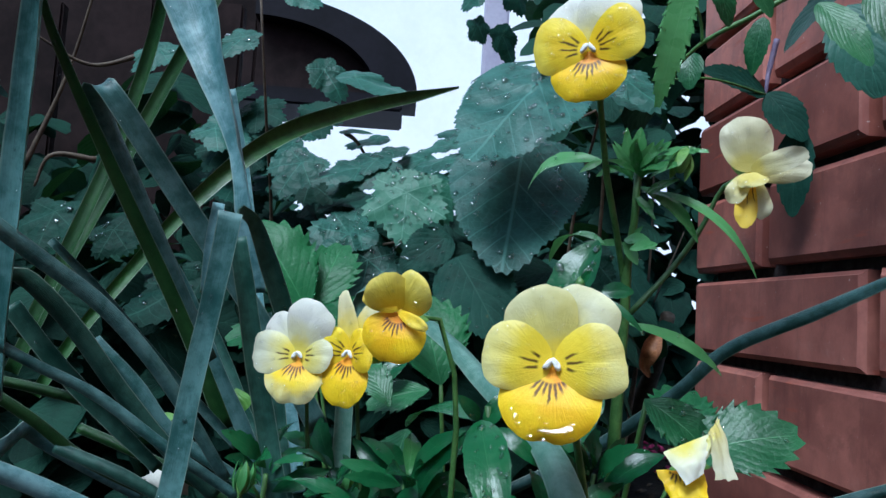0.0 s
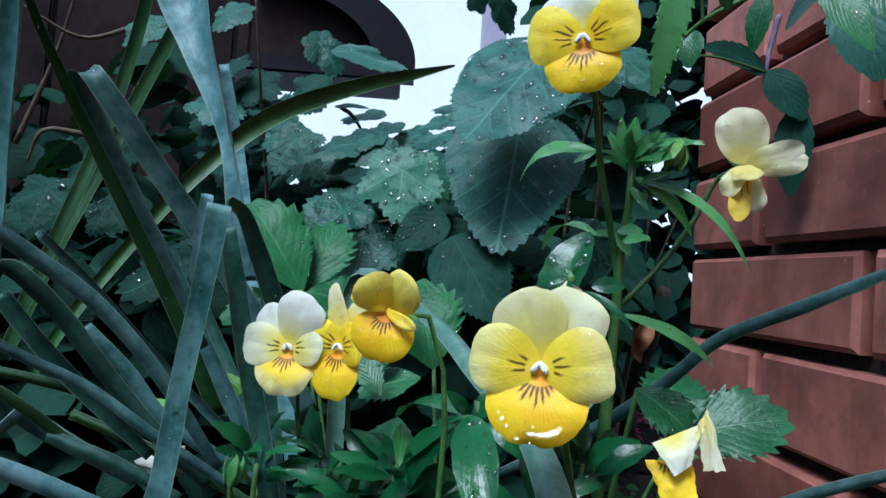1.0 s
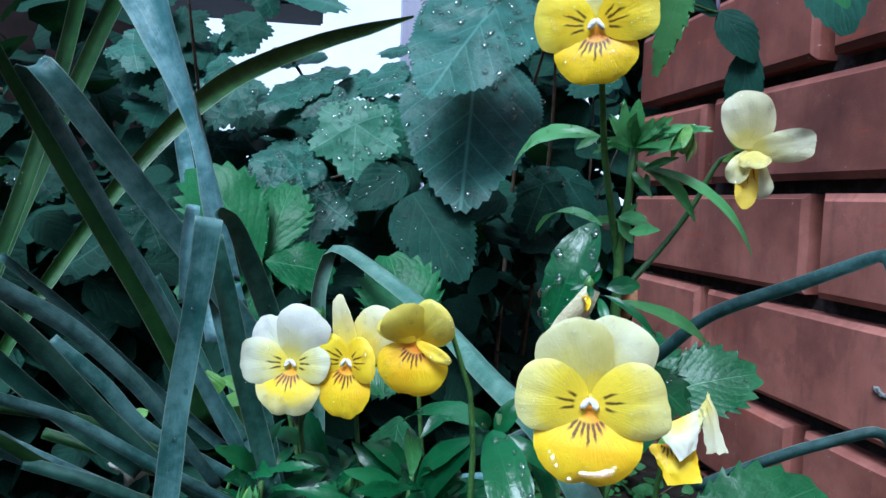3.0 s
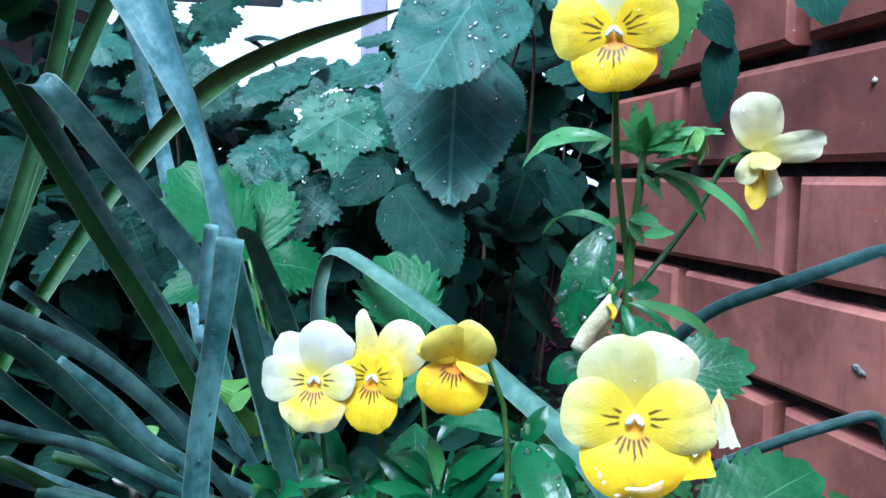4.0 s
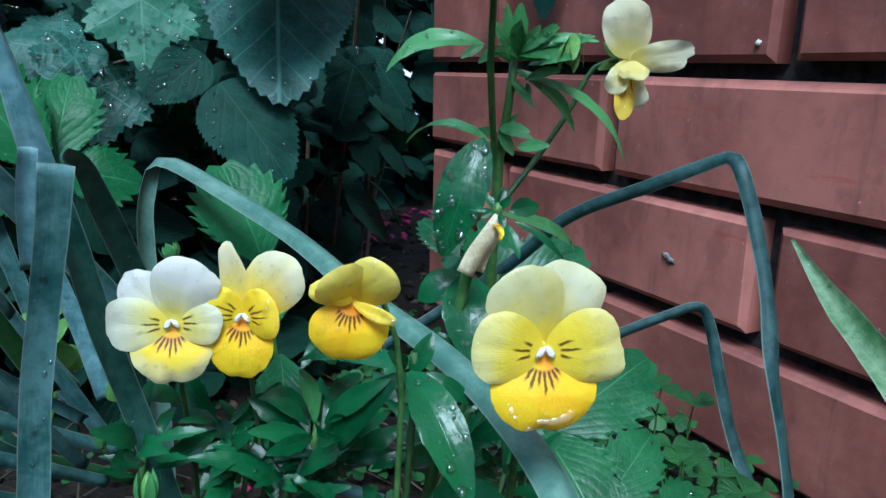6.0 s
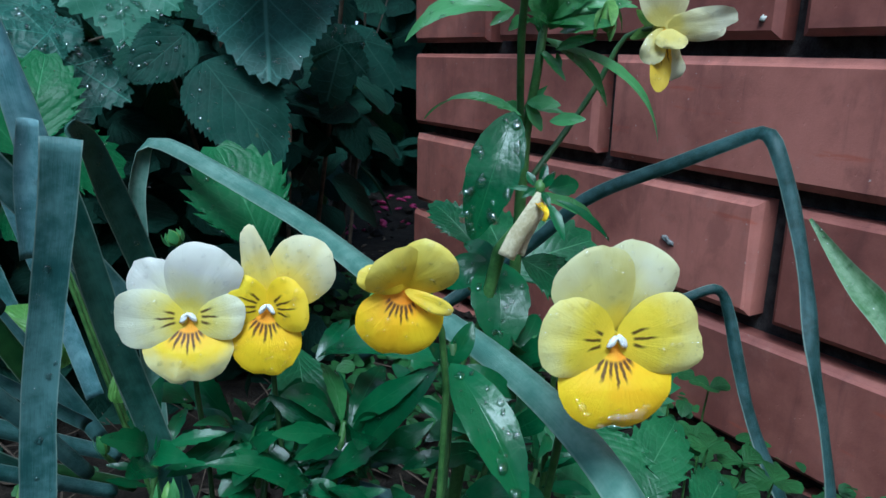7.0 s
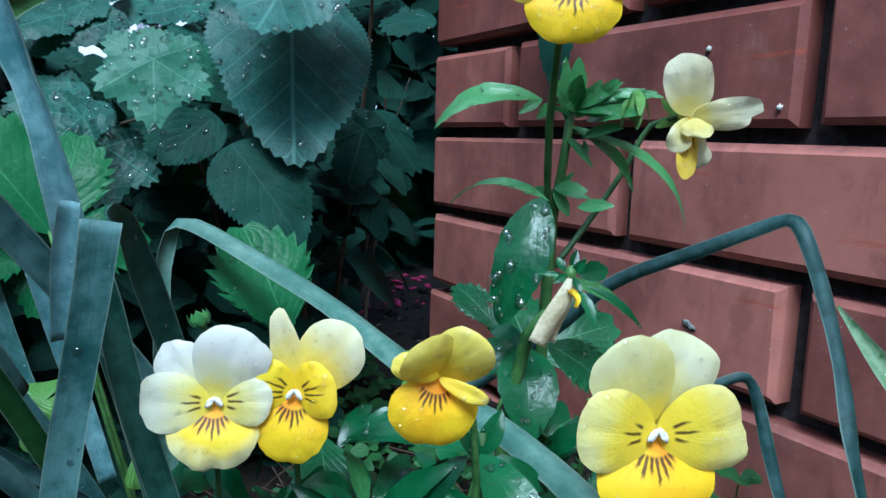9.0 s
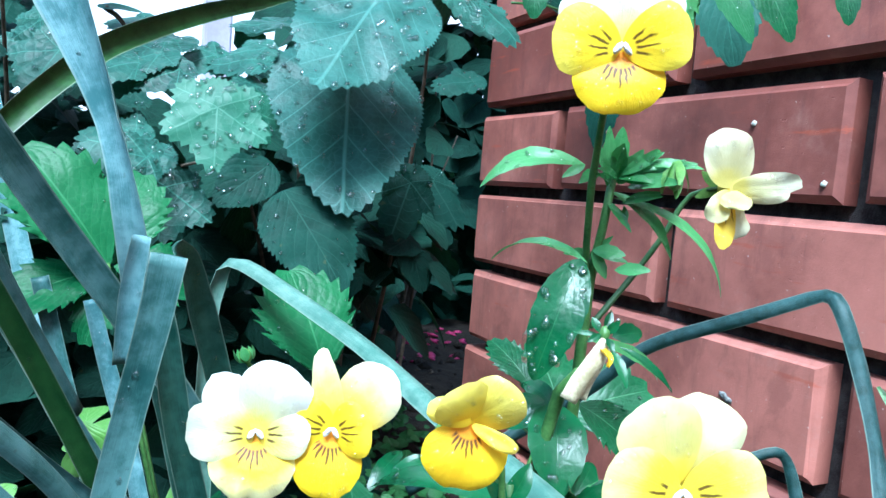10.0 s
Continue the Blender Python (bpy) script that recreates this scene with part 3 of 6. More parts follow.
def petal(name, parent, m, size, angle, length, width, tilt, curl, material, cup=0.06, lift=0.0, notch=0.0, ruffle=0.05, label="", drops=0, egg=0.30, skew=0.0, dome=0.05, roll=0.05, pool=False):
    """One rounded petal of a flower whose pose is m: angle clockwise from up, tilt towards the one who looks at it, roll the rim's turn backwards."""
    rings, around = 10, 44
    a, t = radians(angle), radians(tilt)
    e = Vector((math.sin(a), math.cos(a), 0))
    s = Vector((math.cos(a), -math.sin(a), 0))
    n = Vector((0, 0, 1))
    seed = angle * 0.37 + m.translation.x * 517
    top = max(abs(math.sin(w)) ** 0.9 * (1 - egg * math.cos(w)) for w in (2 * math.pi * j / 90 for j in range(90)))
    rim = []
    for j in range(around):
        w = 2 * math.pi * j / around
        c, q = math.cos(w), math.sin(w)
        r = length * (0.5 - 0.5 * c)
        q = width / 2 * math.copysign(abs(q) ** 0.9, q) * (1 - egg * c) / top
        wob = 1 + (0.5 - 0.5 * c) * (0.050 * noise.noise((seed, w * 1.4, 5.0)) + 0.026 * noise.noise((seed, w * 4.0, 9.0)))
        r *= wob * (1 - (notch * math.exp(-(q / (0.12 * width)) ** 2) if c < 0 else 0.0))
        rim.append((r, q * wob))
    mid = 0.52 * length

    def spot(r, q, f):
        v = r / length
        bend = t + radians(curl) * v
        wave = ruffle * f * f * (noise.noise((seed + q * 1.9, r * 1.7, seed)) + 0.4 * noise.noise((seed + q * 5, r * 4, 2.0))) * min(v * 2, 1)
        z = r * math.sin(bend) + cup * q * q * 2 / width + wave + lift + dome * width * width * (1 - f * f) * min(v * 2, 1) - roll * f ** 5 * v
        z -= 0.018 * math.exp(-(q / 0.07) ** 2) * v
        return m @ ((e * (r * math.cos(bend) + 0.02) + s * (q + skew * v * v) + n * z) * size)

    verts, uvs, faces = [spot(mid, 0.0, 0.0)], [(0.0, mid + 0.02)], []
    for i in range(1, rings + 1):
        f = 1 - (1 - i / rings) ** 1.3
        for r, q in rim:
            rr, qq = mid + (r - mid) * f, q * f
            verts.append(spot(rr, qq, f))
            uvs.append((qq, rr + 0.02))
    for j in range(around):
        faces.append((0, 1 + (j + 1) % around, 1 + j))
    for i in range(rings - 1):
        a0, b0 = 1 + i * around, 1 + (i + 1) * around
        for j in range(around):
            faces.append((a0 + j, a0 + (j + 1) % around, b0 + (j + 1) % around, b0 + j))
    face = m.to_3x3() @ n
    for _ in range(drops):
        i, j = rnd.randrange(1, rings - 2), rnd.randrange(around // 6, around - around // 6)
        p0, p1, p2 = verts[1 + i * around + j], verts[1 + i * around + j + 1], verts[1 + (i + 1) * around + j]
        nn = (p1 - p0).cross(p2 - p0).normalized()
        PETAL_DROPS.append((p0.lerp(p2, rnd.random()), nn if nn.dot(face) > 0 else -nn, 0.00026 + 0.00062 * rnd.random() ** 3))
    if pool:
        up = (face * 0.80 + Vector((-0.10, -0.06, 0.50))).normalized()
        for x, y, r, stretch in ((-0.37, 0.70, 0.0006, 1.3), (-0.30, 0.76, 0.0009, 1.6), (-0.20, 0.80, 0.0010, 1.8), (-0.08, 0.82, 0.0010, 1.8), (0.04, 0.82, 0.0008, 1.6), (0.0, 0.72, 0.0006, 0.9), (0.46, 0.68, 0.0009, 0.9), (0.52, 0.60, 0.0007, 0.7), (0.40, 0.76, 0.0006, 1.3), (0.22, 0.90, 0.0006, 1.4), (0.03, 0.93, 0.0006, 0.8)):
            PETAL_DROPS.append((spot(y * length, x, 0.6) + face * 0.0002, up, r * size / 0.0148, (m.to_3x3() @ s).normalized(), stretch * 1.1, 0.28))
    return part(name, verts, faces, material, parent, label, uvs)


def blob(name, parent, m, r, material, label="", rings=8, seg=12, bumps=0.15, seed=0.0):
    """A small rounded, uneven body: r gives its three half lengths in the pose m."""
    verts, faces = [], []
    for i in range(rings + 1):
        th = math.pi * i / rings
        for j in range(seg):
            ph = 2 * math.pi * j / seg
            p = Vector((math.sin(th) * math.cos(ph), math.sin(th) * math.sin(ph), math.cos(th)))
            p *= 1 + bumps * noise.noise(p * 2.2 + Vector((seed, 0, 0)))
            verts.append(m @ Vector((p.x * r[0], p.y * r[1], p.z * r[2])))
    for i in range(rings):
        for j in range(seg):
            faces.append((i * seg + j, (i + 1) * seg + j, (i + 1) * seg + (j + 1) % seg, i * seg + (j + 1) % seg))
    return part(name, verts, faces, material, parent, label)


def facing(at, way, roll=0.0):
    """A pose at a place whose z looks along way and whose y stays up."""
    z = Vector(way).normalized()
    x = Vector((0, 0, 1)).cross(z).normalized()
    y = z.cross(x)
    m = Matrix((x, y, z)).transposed().to_4x4()
    return Matrix.Translation(at) @ m @ Matrix.Rotation(radians(-roll), 4, "Z")


# ---- setting ----
GROUND = 0.042


def ground_height(x, y):
    near = math.exp(-((x - 0.15) ** 2 + (y - 0.35) ** 2) / 1.2)
    return GROUND * near + near * (0.010 * noise.noise((x * 9, y * 9, 0.3)) + 0.005 * noise.noise((x * 40, y * 40, 1.3)) + 0.002 * noise.noise((x * 140, y * 140, 2.3)))


def build_ground():
    """One sheet of soil, fine near the plants and coarse out to the horizon."""
    n = 150
    steps = [math.sinh(s * 7.2) / math.sinh(7.2) for s in (2 * i / n - 1 for i in range(n + 1))]
    verts, faces = [], []
    for b in steps:
        for a in steps:
            x, y = 0.15 + a * 400, 0.40 + b * 400
            verts.append((x, y, ground_height(x, y)))
    for i in range(n):
        for j in range(n):
            k = i * (n + 1) + j
            faces.append((k, k + 1, k + n + 2, k + n + 1))
    tagged(part("ground", verts, faces, M_SOIL), "dark wet garden soil under the plants", "soil", kind="structure")


build_ground()

WALL_X, CORNER_Y, COURSE, BED = 0.390, 0.668, 0.075, 0.010
STRETCHER, HEADER, HEAD_JOINT = 0.247, 0.123, 0.013


def brick_mesh(length, seed):
    """A brick with chamfered, slightly chipped edges; its face looks along -x, its length runs along -y."""
    c, d, h = 0.0040, 0.110, COURSE - BED
    verts, faces = [], []
    rg = random.Random(seed)
    for x, grow in ((d, 0), (c, 0), (0.0018, -0.0024), (0, -c)):
        for y, z in ((0, 0), (-length, 0), (-length, h), (0, h)):
            yy = y + (grow if y == 0 else -grow)
            zz = z + (-grow if z == 0 else grow)
            verts.append((x, yy + rg.uniform(-0.0006, 0.0006), zz + rg.uniform(-0.0006, 0.0006)))
    for i in range(3):
        for j in range(4):
            a, b = i * 4 + j, i * 4 + (j + 1) % 4
            faces.append((a, b, b + 4, a + 4))
    faces += [(3, 2, 1, 0), (12, 13, 14, 15)]
    me = bpy.data.meshes.new("brick")
    me.from_pydata(verts, [], faces)
    me.materials.append(M_BRICK)
    return me, verts, faces


def build_wall():
    wall = thing("wall_east", (WALL_X, CORNER_Y, 0), "dark red facing brick wall with deep black joints", "brick wall", kind="structure")
    rec = 0.015
    low, top, back = -0.10, 2.30, -1.80
    core = [(WALL_X + rec, y, z) for y, z in ((CORNER_Y - rec, low), (back, low), (back, top), (CORNER_Y - rec, top))]
    core += [(x + 0.085, y, z) for x, y, z in core]
    part("mortar", core, [(3, 2, 1, 0), (4, 5, 6, 7), (0, 1, 5, 4), (1, 2, 6, 5), (2, 3, 7, 6), (3, 0, 4, 7)], M_MORTAR, wall, "dark recessed mortar joints", smooth=False)
    kinds = {}
    far_v, far_f = [], []
    for row in range(-3, 28):
        z = 0.200 + COURSE * row
        y = CORNER_Y + 0.002 * math.sin(row * 2.1)
        first = HEADER if row % 2 else 0.252
        length = first
        while y > back + 0.3:
            seed = rnd.randrange(6)
            if (length, seed) not in kinds:
                kinds[(length, seed)] = brick_mesh(length, seed)
            me, bv, bf = kinds[(length, seed)]
            proud = rnd.uniform(-0.0015, 0.0015)
            if -0.30 < y and row < 9:
                ob = new("brick", me)
                ob.parent = wall
                ob.location = (proud, y - CORNER_Y, z)
                ob.rotation_euler = (rnd.uniform(-0.004, 0.004), 0, rnd.uniform(-0.004, 0.004))
            else:
                k = len(far_v)
                far_v += [(WALL_X + proud + a, y + b, z + c) for a, b, c in bv]
                far_f += [tuple(k + i for i in f) for f in bf]
            y -= length + HEAD_JOINT
            length = STRETCHER
    tagged(part("bricks", far_v, far_f, M_BRICK, wall, "upper and farther bricks", smooth=False), kind="stuff")


def box_mesh(lo, hi, bevel=0.0):
    bm = bmesh.new()
    bmesh.ops.create_cube(bm, size=1)
    for v in bm.verts:
        v.co = [lo[i] + (v.co[i] + 0.5) * (hi[i] - lo[i]) for i in range(3)]
    if bevel:
        bmesh.ops.bevel(bm, geom=bm.edges[:], offset=bevel, segments=2, affect="EDGES")
    verts = [v.co.copy() for v in bm.verts]
    bm.verts.index_update()
    faces = [tuple(v.index for v in f.verts) for f in bm.faces]
    bm.free()
    return verts, faces


# house wall, paving, arched canopy and post in the distance
v, f = box_mesh((-6, 3.2, 0), (6, 3.4, 4.5))
tagged(part("wall_house", v, f, M_WHITEWALL, smooth=False), "white plastered house wall in the distance", "wall", kind="structure")
v, f = box_mesh((-6, 1.5, -0.05), (6, 3.2, 0.012), 0.004)
tagged(part("pavement", v, f, M_PAVING, smooth=False), "pale grey paving before the house", "pavement", kind="structure")


def build_canopy():
    """A dark hood with a curved rim, seen side on: panel, rim band and lower rail."""
    c = thing("arched_canopy", CANOPY_AT, "dark arched metal canopy with a curved rim", "canopy")
    ax, ay, az = CANOPY_AT

    def arc(r0, r1, y0, y1, material, name):
        n = 28
        verts, faces = [], []
        for i in range(n + 1):
            w = math.pi / 2 * i / n
            for r in (r0, r1):
                for y in (y0, y1):
                    verts.append((ax + r * math.cos(w) * 0.82, ay + y, az + r * math.sin(w) * 0.475))
        for i in range(n):
            a, b = i * 4, i * 4 + 4
            faces += [(a, b, b + 1, a + 1), (a + 2, a + 3, b + 3, b + 2), (a, a + 2, b + 2, b), (a + 1, b + 1, b + 3, a + 3)]
        faces += [(0, 1, 3, 2), (n * 4, n * 4 + 2, n * 4 + 3, n * 4 + 1)]
        part(name, verts, faces, material, c, smooth=False)

    arc(0.30, 0.40, -0.05, 0.10, M_DARKMETAL, "rim")
    arc(0.002, 0.298, -0.01, 0.06, M_BOARD, "panel")
    v, f = box_mesh((ax - 1.5, ay - 0.06, az - 0.035), (ax + 0.30, ay + 0.10, az - 0.002), 0.004)
    part("rail", v, f, M_DARKMETAL, c, smooth=False)
    v, f = box_mesh((ax - 1.5, ay - 0.01, az - 0.002), (ax - 0.002, ay + 0.06, az + 0.50), 0.004)
    part("side_panel", v, f, M_BOARD, c, smooth=False)
    v, f = box_mesh((ax - 1.5, ay - 0.01, 0.0), (ax - 0.18, ay + 0.06, az - 0.036), 0.004)
    part("base_panel", v, f, M_BOARD, c, smooth=False)


CANOPY_AT = (-0.2114, 1.4426, 0.6412)
build_canopy()
P = (0.3437, 2.0649, 0.8943)
post = thing("post", (P[0], P[1], 0.0), "lilac-grey painted post before the white wall", "post")
v, f = box_mesh((P[0] - 0.035, P[1] - 0.03, 0.0), (P[0] + 0.035, P[1] + 0.03, 2.4), 0.006)
part("shaft", v, f, M_LILAC, post, smooth=False)
v, f = box_mesh((P[0] - 0.05, P[1] - 0.045, 0.0), (P[0] + 0.05, P[1] + 0.045, 0.06), 0.006)
part("foot", v, f, M_LILAC, post, smooth=False)

# dark board fence behind the daffodils
fence = thing("board_fence", (-0.60, 0.95, 0), "dark brown weathered board fence, deep shade put into its colour", "fence")
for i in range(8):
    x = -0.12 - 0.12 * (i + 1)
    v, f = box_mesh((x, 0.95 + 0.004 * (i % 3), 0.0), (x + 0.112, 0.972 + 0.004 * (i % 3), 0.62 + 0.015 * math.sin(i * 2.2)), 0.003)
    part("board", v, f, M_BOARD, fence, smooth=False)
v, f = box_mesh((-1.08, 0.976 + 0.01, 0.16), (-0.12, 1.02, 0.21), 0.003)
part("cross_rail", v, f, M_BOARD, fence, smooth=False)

# unseen plain walls, added behind and beside the camera to block low sky light
for name, lo, hi in (("blocker_wall_south", (-3.0, -4.2, 0), (0.9, -4.0, 1.5)), ("blocker_wall_west", (-3.2, -4.2, 0), (-3.0, 3.2, 1.8))):
    v, f = box_mesh(lo, hi)
    tagged(part(name, v, f, M_BLOCKER, smooth=False), "unseen added wall that blocks low sky light", "wall", kind="structure")


# ---- daffodil leaves ----
clump = thing("daffodil_clump", (0.06, 0.24, GROUND), "clump of blue-green daffodil strap leaves, some bent over, wet", "daffodil")
# broad upright leaf at the edge of the clump
blade(clump, [(0.0193, 0.1442, 0.3081), (0.0131, 0.1565, 0.2865), (0.0073, 0.1670, 0.2570), (0.0038, 0.1737, 0.2219), (0.0009, 0.1813, 0.1954)], [0.00965, 0.01090, 0.01028], M_BLADE_TEAL, drops=3, face=(-0.4, -1, 0.3))
blade(clump, [(0.0011, 0.1770, 0.3093), (0.0022, 0.1889, 0.2953), (0.0144, 0.2085, 0.2612), (0.0344, 0.2233, 0.2174), (0.0505, 0.2289, 0.1813)], [0.00262, 0.00561, 0.00635], M_BLADE_OLIVE, drops=1)
# folded leaf: light half and dark half
blade(clump, [(0.0799, 0.2286, 0.1828), (0.0716, 0.2266, 0.1974), (0.0617, 0.2233, 0.2135), (0.0480, 0.2165, 0.2343), (0.0370, 0.2102, 0.2504), (0.0265, 0.2023, 0.2664), (0.0181, 0.1963, 0.2792), (0.0139, 0.1955, 0.2840), (0.0089, 0.2025, 0.2834), (0.0109, 0.2100, 0.2745), (0.0191, 0.2188, 0.2543), (0.0307, 0.2265, 0.2282), (0.0427, 0.2309, 0.2028)], [0.01121, 0.01046, 0.01009, 0.00972, 0.00934], M_BLADE, side=(0.66, 0.62, 0.42), drops=2, k=60, slim=0.72)
# broad leaf with a twist; its pale colour stands in for sky sheen
blade(clump, [(0.0108, 0.2403, 0.3600), (0.0262, 0.2357, 0.3236), (0.0360, 0.2296, 0.3020), (0.0441, 0.2263, 0.2831), (0.0487, 0.2241, 0.2686), (0.0523, 0.2244, 0.2509), (0.0564, 0.2287, 0.2261)], [0.02148, 0.01949, 0.01193, 0.00723, 0.00779], M_BLADE_PALE, drops=1, k=60, twist=(0, 4, 14, 40, 62, 20, 0), channel=0.55, slim=0.95)
# snapped-off leaf in front
blade(clump, [(0.0415, 0.1885, 0.1532), (0.0453, 0.1895, 0.1709), (0.0484, 0.1892, 0.1969), (0.0522, 0.1868, 0.2189), (0.0551, 0.1842, 0.2352), (0.0569, 0.1825, 0.2474)], [0.00997, 0.00934, 0.00872, 0.00872, 0.00934], M_BLADE_TEAL, cut=True, drops=2, channel=0.12, slim=0.70)
blade(clump, [(0.0507, 0.1906, 0.2251), (0.0511, 0.1891, 0.2393), (0.0524, 0.1873, 0.2503)], [0.00556, 0.00523, 0.00425], M_BLADE_PALE, cut=True, k=16)
blade(clump, [(0.0585, 0.1859, 0.2486), (0.0615, 0.1920, 0.2459), (0.0645, 0.1973, 0.2376), (0.0704, 0.2047, 0.2197), (0.0775, 0.2099, 0.1960)], [0.00425, 0.00719, 0.00752, 0.00654], M_BLADE_DARK)
blade(clump, [(0.0555, 0.1992, 0.2421), (0.0592, 0.2007, 0.2258), (0.0630, 0.2027, 0.2060), (0.0695, 0.2022, 0.1802), (0.0752, 0.2007, 0.1552)], [0.00685, 0.00754, 0.00788], M_BLADE_DARK)
# long leaf that ends in a tip over the white wall
blade(clump, [(-0.0309, 0.2706, 0.1830), (-0.0213, 0.2772, 0.2046), (-0.0066, 0.2889, 0.2326), (0.0112, 0.2979, 0.2609), (0.0306, 0.3095, 0.2863), (0.0497, 0.3246, 0.3055), (0.0820, 0.3488, 0.3258), (0.1107, 0.3663, 0.3392), (0.1300, 0.3755, 0.3476)], [0.00560, 0.00600, 0.00660, 0.00780, 0.00960, 0.01100, 0.01080, 0.00980, 0.00780, 0.00150], M_BLADE_GREEN, drops=1, k=48, face=(0, -1, -0.45))
# green leaves crossing behind
blade(clump, [(-0.0238, 0.2431, 0.2059), (-0.0127, 0.2483, 0.2423), (-0.0039, 0.2533, 0.2748), (0.0050, 0.2535, 0.3097), (0.0131, 0.2452, 0.3393)], [0.00934, 0.01028, 0.00934], M_BLADE_OLIVE, slim=0.52)
blade(clump, [(-0.0299, 0.2501, 0.1934), (-0.0178, 0.2574, 0.2345), (-0.0073, 0.2643, 0.2659), (0.0094, 0.2666, 0.3078), (0.0257, 0.2607, 0.3386), (0.0339, 0.2648, 0.3596)], [0.00981, 0.01074, 0.01028], M_BLADE_OLIVE, slim=0.55)
blade(clump, [(-0.0128, 0.4523, 0.3587), (-0.0085, 0.4568, 0.3372), (-0.0020, 0.4615, 0.3057), (0.0096, 0.4539, 0.2474), (0.0191, 0.4411, 0.2076), (0.0285, 0.4148, 0.1715)], [0.00788, 0.01218, 0.01289], M_BLADE_PALE)
# lower fan
blade(clump, [(0.0009, 0.1597, 0.2427), (0.0116, 0.1719, 0.2323), (0.0249, 0.1833, 0.2203), (0.0368, 0.1920, 0.2053), (0.0454, 0.1990, 0.1908), (0.0565, 0.2070, 0.1704)], [0.00654, 0.00687, 0.00621, 0.00491], M_BLADE_TEAL, side=(0.45, 0.3, 0.84), slim=0.66)
blade(clump, [(0.0084, 0.1867, 0.2370), (0.0199, 0.1953, 0.2233), (0.0363, 0.2042, 0.2028), (0.0575, 0.2143, 0.1789)], [0.00343, 0.00445, 0.00445], M_BLADE, slim=0.66)
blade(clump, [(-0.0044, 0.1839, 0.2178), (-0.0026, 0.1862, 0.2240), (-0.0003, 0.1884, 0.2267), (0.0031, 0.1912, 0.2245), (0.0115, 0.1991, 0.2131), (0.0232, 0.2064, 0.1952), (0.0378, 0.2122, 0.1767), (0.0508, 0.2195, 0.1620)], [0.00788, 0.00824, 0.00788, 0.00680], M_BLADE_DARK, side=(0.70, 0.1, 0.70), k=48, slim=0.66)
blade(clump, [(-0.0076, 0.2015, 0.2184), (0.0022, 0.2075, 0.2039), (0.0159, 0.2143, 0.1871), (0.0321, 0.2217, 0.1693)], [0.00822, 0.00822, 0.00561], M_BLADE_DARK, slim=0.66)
blade(clump, [(0.0003, 0.1714, 0.2118), (0.0109, 0.1795, 0.2041), (0.0238, 0.1884, 0.1957), (0.0408, 0.1960, 0.1816), (0.0608, 0.2037, 0.1665)], [0.00411, 0.00462, 0.00480, 0.00445], M_BLADE_TEAL, side=(0.3, 0.3, 0.9), slim=0.66)
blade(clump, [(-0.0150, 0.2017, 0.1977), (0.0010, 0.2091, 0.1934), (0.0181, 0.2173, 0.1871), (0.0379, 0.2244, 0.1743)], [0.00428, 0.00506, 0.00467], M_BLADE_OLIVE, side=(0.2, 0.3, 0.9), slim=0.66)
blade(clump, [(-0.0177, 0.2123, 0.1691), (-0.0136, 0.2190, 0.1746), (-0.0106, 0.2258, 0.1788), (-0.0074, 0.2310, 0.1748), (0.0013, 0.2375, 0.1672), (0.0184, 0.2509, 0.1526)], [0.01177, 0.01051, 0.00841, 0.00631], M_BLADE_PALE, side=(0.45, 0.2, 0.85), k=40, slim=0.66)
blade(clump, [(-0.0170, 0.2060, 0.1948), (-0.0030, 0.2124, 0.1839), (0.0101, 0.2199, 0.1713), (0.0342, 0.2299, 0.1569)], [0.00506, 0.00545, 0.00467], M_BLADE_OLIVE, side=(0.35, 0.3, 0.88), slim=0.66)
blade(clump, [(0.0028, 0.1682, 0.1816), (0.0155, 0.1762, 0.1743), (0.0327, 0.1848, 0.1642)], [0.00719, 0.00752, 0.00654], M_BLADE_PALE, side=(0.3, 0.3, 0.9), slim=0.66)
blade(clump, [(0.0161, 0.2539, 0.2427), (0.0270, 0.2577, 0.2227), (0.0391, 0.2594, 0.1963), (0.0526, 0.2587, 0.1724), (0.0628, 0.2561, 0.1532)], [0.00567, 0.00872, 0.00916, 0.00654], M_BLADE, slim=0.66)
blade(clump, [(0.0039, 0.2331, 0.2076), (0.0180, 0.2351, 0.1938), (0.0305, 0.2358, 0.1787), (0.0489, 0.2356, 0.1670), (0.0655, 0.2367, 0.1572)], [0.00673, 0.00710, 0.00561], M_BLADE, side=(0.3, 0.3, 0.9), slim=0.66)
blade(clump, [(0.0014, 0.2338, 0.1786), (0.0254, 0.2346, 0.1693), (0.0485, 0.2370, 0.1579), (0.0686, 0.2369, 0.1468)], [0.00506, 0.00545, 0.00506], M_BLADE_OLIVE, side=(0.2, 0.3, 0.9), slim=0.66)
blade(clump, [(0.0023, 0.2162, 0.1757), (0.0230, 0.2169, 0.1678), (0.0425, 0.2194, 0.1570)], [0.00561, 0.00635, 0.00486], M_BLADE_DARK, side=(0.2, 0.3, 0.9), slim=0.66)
blade(clump, [(0.0589, 0.2339, 0.2196), (0.0643, 0.2286, 0.1994), (0.0689, 0.2233, 0.1793), (0.0740, 0.2148, 0.1572)], [0.00788, 0.00895, 0.00824], M_BLADE_DARK, slim=0.66)
blade(clump, [(0.0272, 0.3979, 0.2126), (0.0350, 0.3923, 0.1813), (0.0415, 0.3860, 0.1577), (0.0529, 0.3708, 0.1173)], [0.01121, 0.01065, 0.01009], M_BLADE, slim=0.66)
